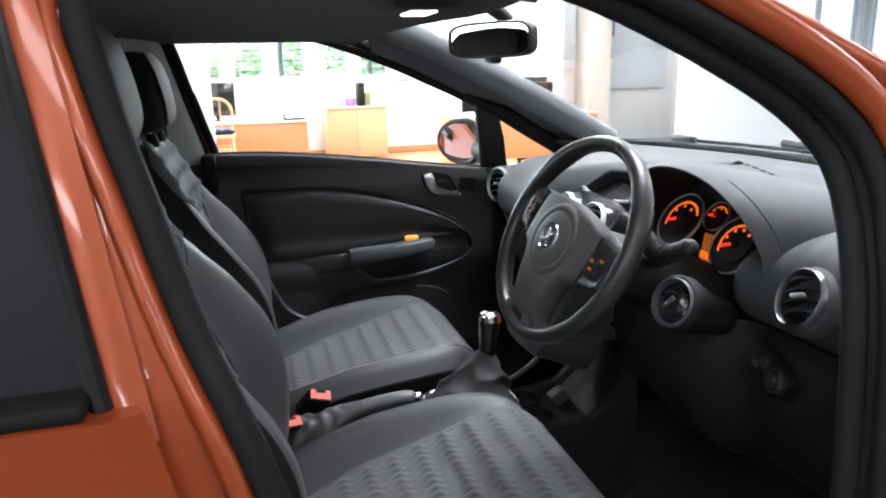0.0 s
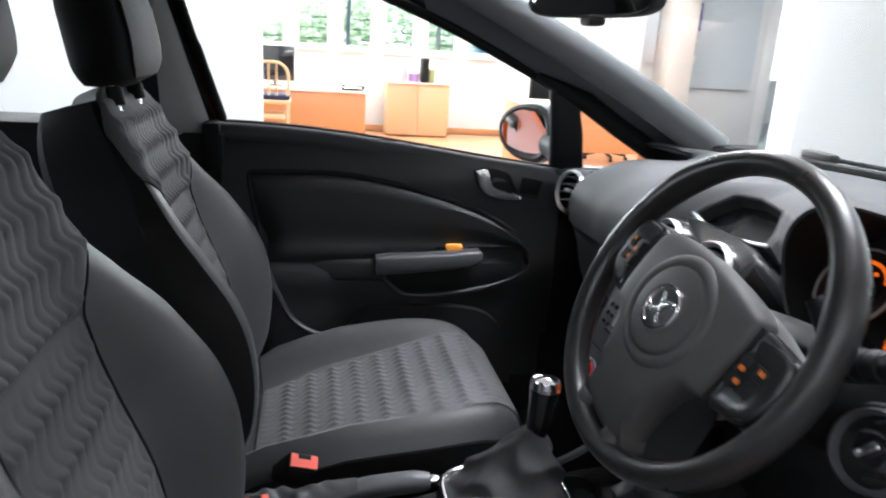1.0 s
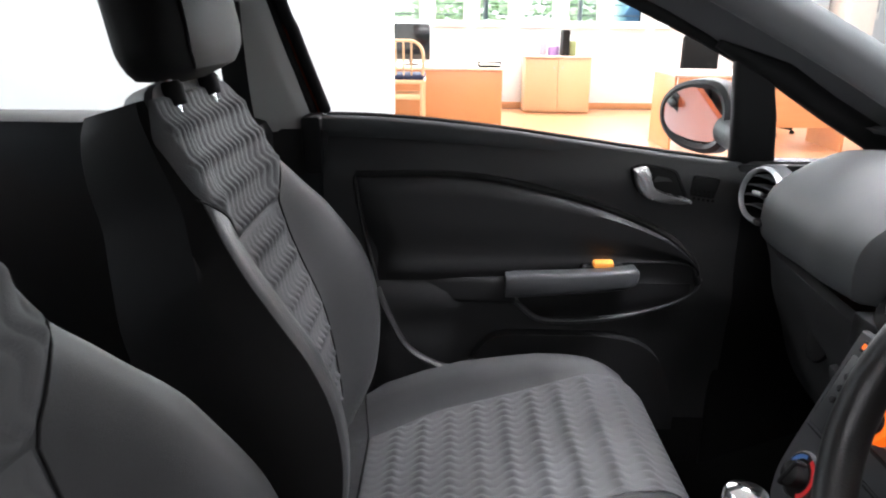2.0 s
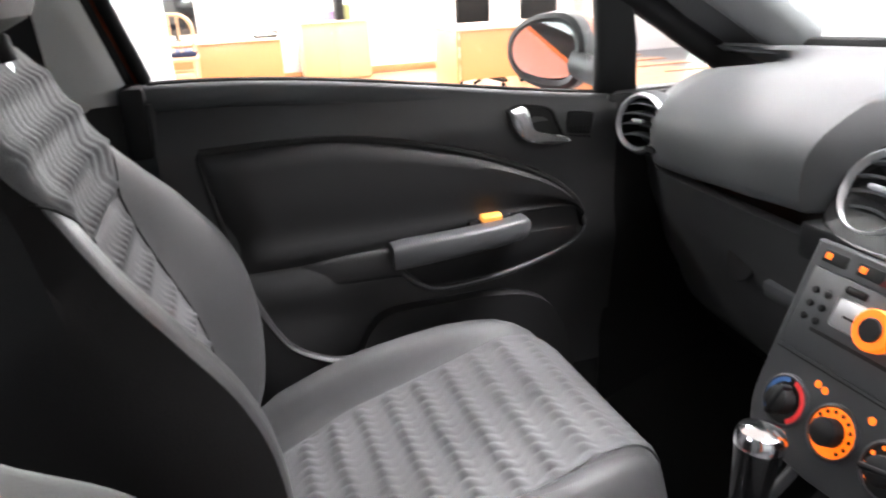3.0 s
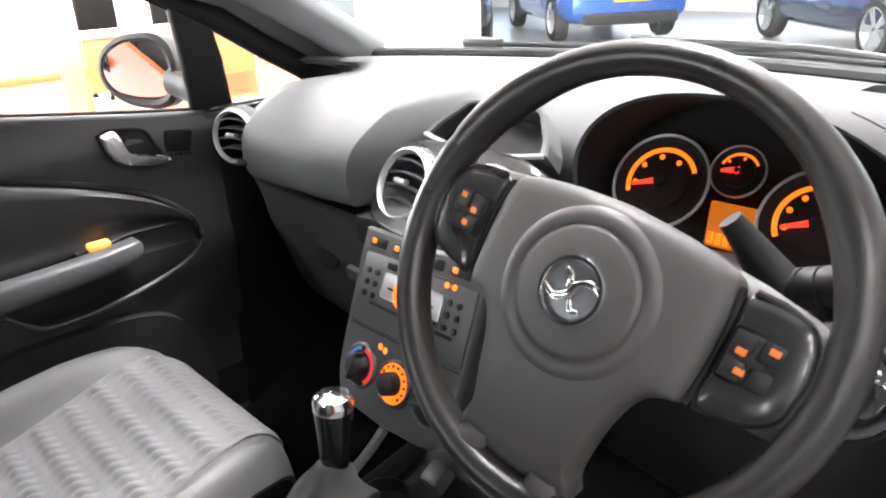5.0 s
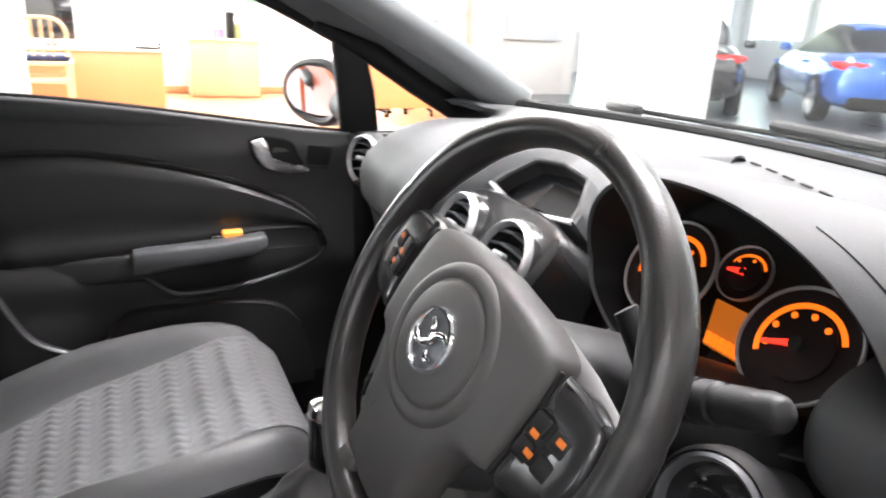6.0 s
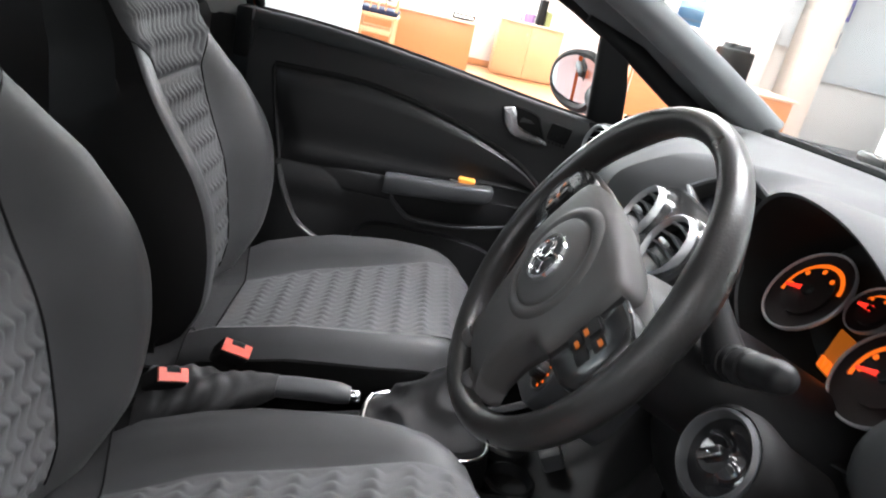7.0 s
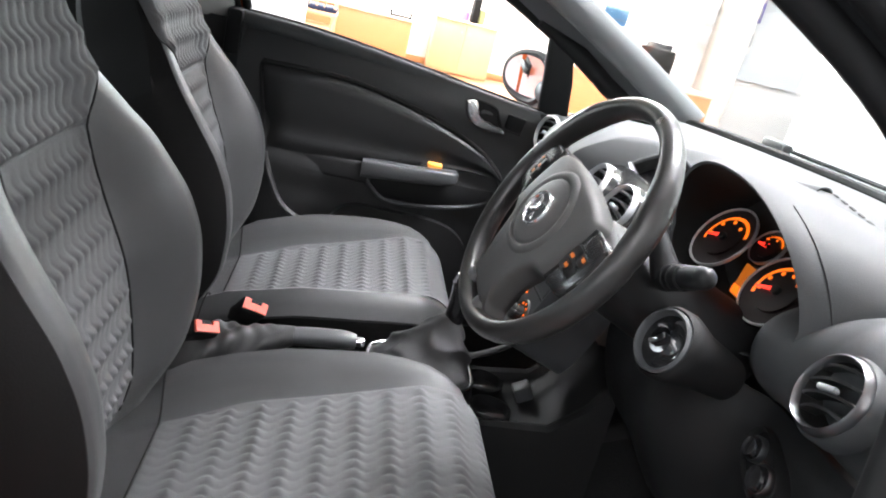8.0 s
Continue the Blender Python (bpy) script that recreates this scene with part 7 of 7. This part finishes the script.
YELLOW_PLATE = material("yellow_plate", (0.80, 0.58, 0.03), 0.4, stain=0.03)
BLUE_PAINT = material("blue_metallic_paint", (0.03, 0.13, 0.50), 0.25, metal=0.3, coat=1.0, stain=0.05)
BLACK_PAINT = material("black_car_paint", (0.012, 0.012, 0.014), 0.2, metal=0.2, coat=1.0, stain=0.05)
NAVY_PAINT = material("navy_car_paint", (0.02, 0.03, 0.06), 0.22, metal=0.3, coat=1.0, stain=0.05)
display_car("blue_coupe", (10.55, 7.09, 0), 53, BLUE_PAINT, "metallic blue coupe parked on the grey showroom floor", YELLOW_PLATE)
display_car("black_car", (8.45, 8.65, 0), 45, BLACK_PAINT, "glossy black car parked behind the white column", YELLOW_PLATE)
display_car("navy_car", (10.4, 2.36, 0), 46, NAVY_PAINT, "dark navy car with alloy wheels on the showroom floor", YELLOW_PLATE)


# ---- outside the windows: fence, hedge, parked van ----
LEAF = material("hedge_leaf", (0.19, 0.24, 0.16), 0.6, stain=0.5, stain_size=0.5)
leaf_nt = LEAF.node_tree
through_leaf = leaf_nt.nodes.new("ShaderNodeBsdfTranslucent")
through_leaf.inputs[0].default_value = (0.26, 0.32, 0.20, 1)
leaf_mix = leaf_nt.nodes.new("ShaderNodeAddShader")
leaf_nt.links.new(leaf_nt.nodes["Principled BSDF"].outputs[0], leaf_mix.inputs[0])
leaf_nt.links.new(through_leaf.outputs[0], leaf_mix.inputs[1])
leaf_nt.links.new(leaf_mix.outputs[0], leaf_nt.nodes["Material Output"].inputs[0])
rng = random.Random(11)


def hedge(x0, x1, y0, y1, height, count):
    verts, faces = [], []
    for _ in range(count):
        x, y = rng.uniform(x0, x1), rng.uniform(y0, y1)
        top = height * (0.75 + 0.35 * noise.noise((x * 0.35, y * 0.3, 0)) + 0.15 * noise.noise((x * 1.3, y * 1.1, 3)))
        z = top * rng.random() ** 0.6
        if noise.noise((x * 0.9, y * 0.9, z * 0.9)) < -0.28:
            continue
        r = rng.uniform(0.05, 0.11)
        n = Vector((rng.gauss(0, 1), rng.gauss(-1.0, 0.8), rng.gauss(1.0, 0.8))).normalized()
        s, u = frame_of(n, (0.1, 0.3, 1))
        p = Vector((x, y, z - 0.25))
        k = len(verts)
        verts += [p - s * r, p - u * r * 0.45, p + s * r, p + u * r * 0.45]
        faces.append((k, k + 1, k + 2, k + 3))
    me = bpy.data.meshes.new("hedge")
    me.from_pydata([tuple(v) for v in verts], [], faces)
    me.materials.append(LEAF)
    return tagged(new("hedge", me), "dense green hedge beyond the yard fence", "hedge", kind="stuff")


hedge(-6, 3.4, 15.5, 17.5, 3.0, 11000)
hedge(15.6, 17.5, 17, 20, 2.4, 6000)
fence = thing("yard_fence", (0, 14.6, -0.25), "grey wire yard fence with concrete posts", "fence")
for k in range(9):
    bm = B()
    x = -7 + 1.9 * k
    tube(bm, [(x, 14.6, -0.25), (x, 14.6, 1.75), (x, 14.35, 2.05)], 0.05, 8)
    part("post", bm, WALL_WHITE, fence)
for k in range(9):
    bm = B()
    z = 0.0 + 0.21 * k
    tube(bm, [(-7.0, 14.6, z), (8.2, 14.6, z)], 0.012, 6)
    part("wire", bm, STEEL, fence)
van = thing("parked_van", (5.6, 16.2, -0.25), "pale blue van parked in the yard outside", "van")
bm = B()
box(bm, (3.6, 15.4, 0.15), (7.8, 17.2, 1.75), 0.18, seg=3)
part("body", bm, material("pale_blue_van_paint", (0.22, 0.45, 0.70), 0.35, coat=0.6, stain=0.05), van)
bm = B()
box(bm, (3.9, 15.385, 1.0), (5.0, 15.42, 1.55), 0.01)
part("side_window", bm, DARK_GLASS, van)
for x in (4.4, 7.0):
    bm = B()
    lathe(bm, [(0, -0.1), (0.32, -0.1), (0.34, 0), (0.32, 0.1), (0, 0.1)], (x, 15.5, 0.09), (0, 1, 0), 20)
    part("wheel", bm, RUBBER, van)

# ---- laminate planks by the desks ----
lam = tagged(new("floor_laminate"), kind="structure")
ORIGIN[lam.name] = Vector()
W_, L_ = 0.20, 1.25
mesh_cache = {}


def plank_mesh(length):
    key = round(length, 2)
    if key not in mesh_cache:
        bm = B()
        box(bm, (0.001, 0.001, 0), (length - 0.001, W_ - 0.001, 0.012), 0.0015, seg=1)
        mesh_cache[key] = finish(bm, "plank", PLANK, 30)
    return mesh_cache[key]


rows = int((9.58 - 5.0) / W_)
for r in range(rows):
    x = -0.9 - (r % 3) * 0.41
    while x < 4.7:
        ob = new("plank", plank_mesh(L_))
        ob.location = (x, 5.0 + r * W_, 0.001)
        ob.parent = lam
        x += L_

# pale sheet behind the hedge, made to glow in place of bright haze
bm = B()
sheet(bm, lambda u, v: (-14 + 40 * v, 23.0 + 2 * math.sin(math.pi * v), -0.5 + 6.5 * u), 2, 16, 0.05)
tagged(solid("backdrop", bm, material("self_lit_haze", (0.70, 0.80, 0.66), 0.9, stain=0.25, stain_size=2.5, emit=0.5)), "pale green backdrop sheet beyond the yard, self-lit as haze", "backdrop", kind="structure")
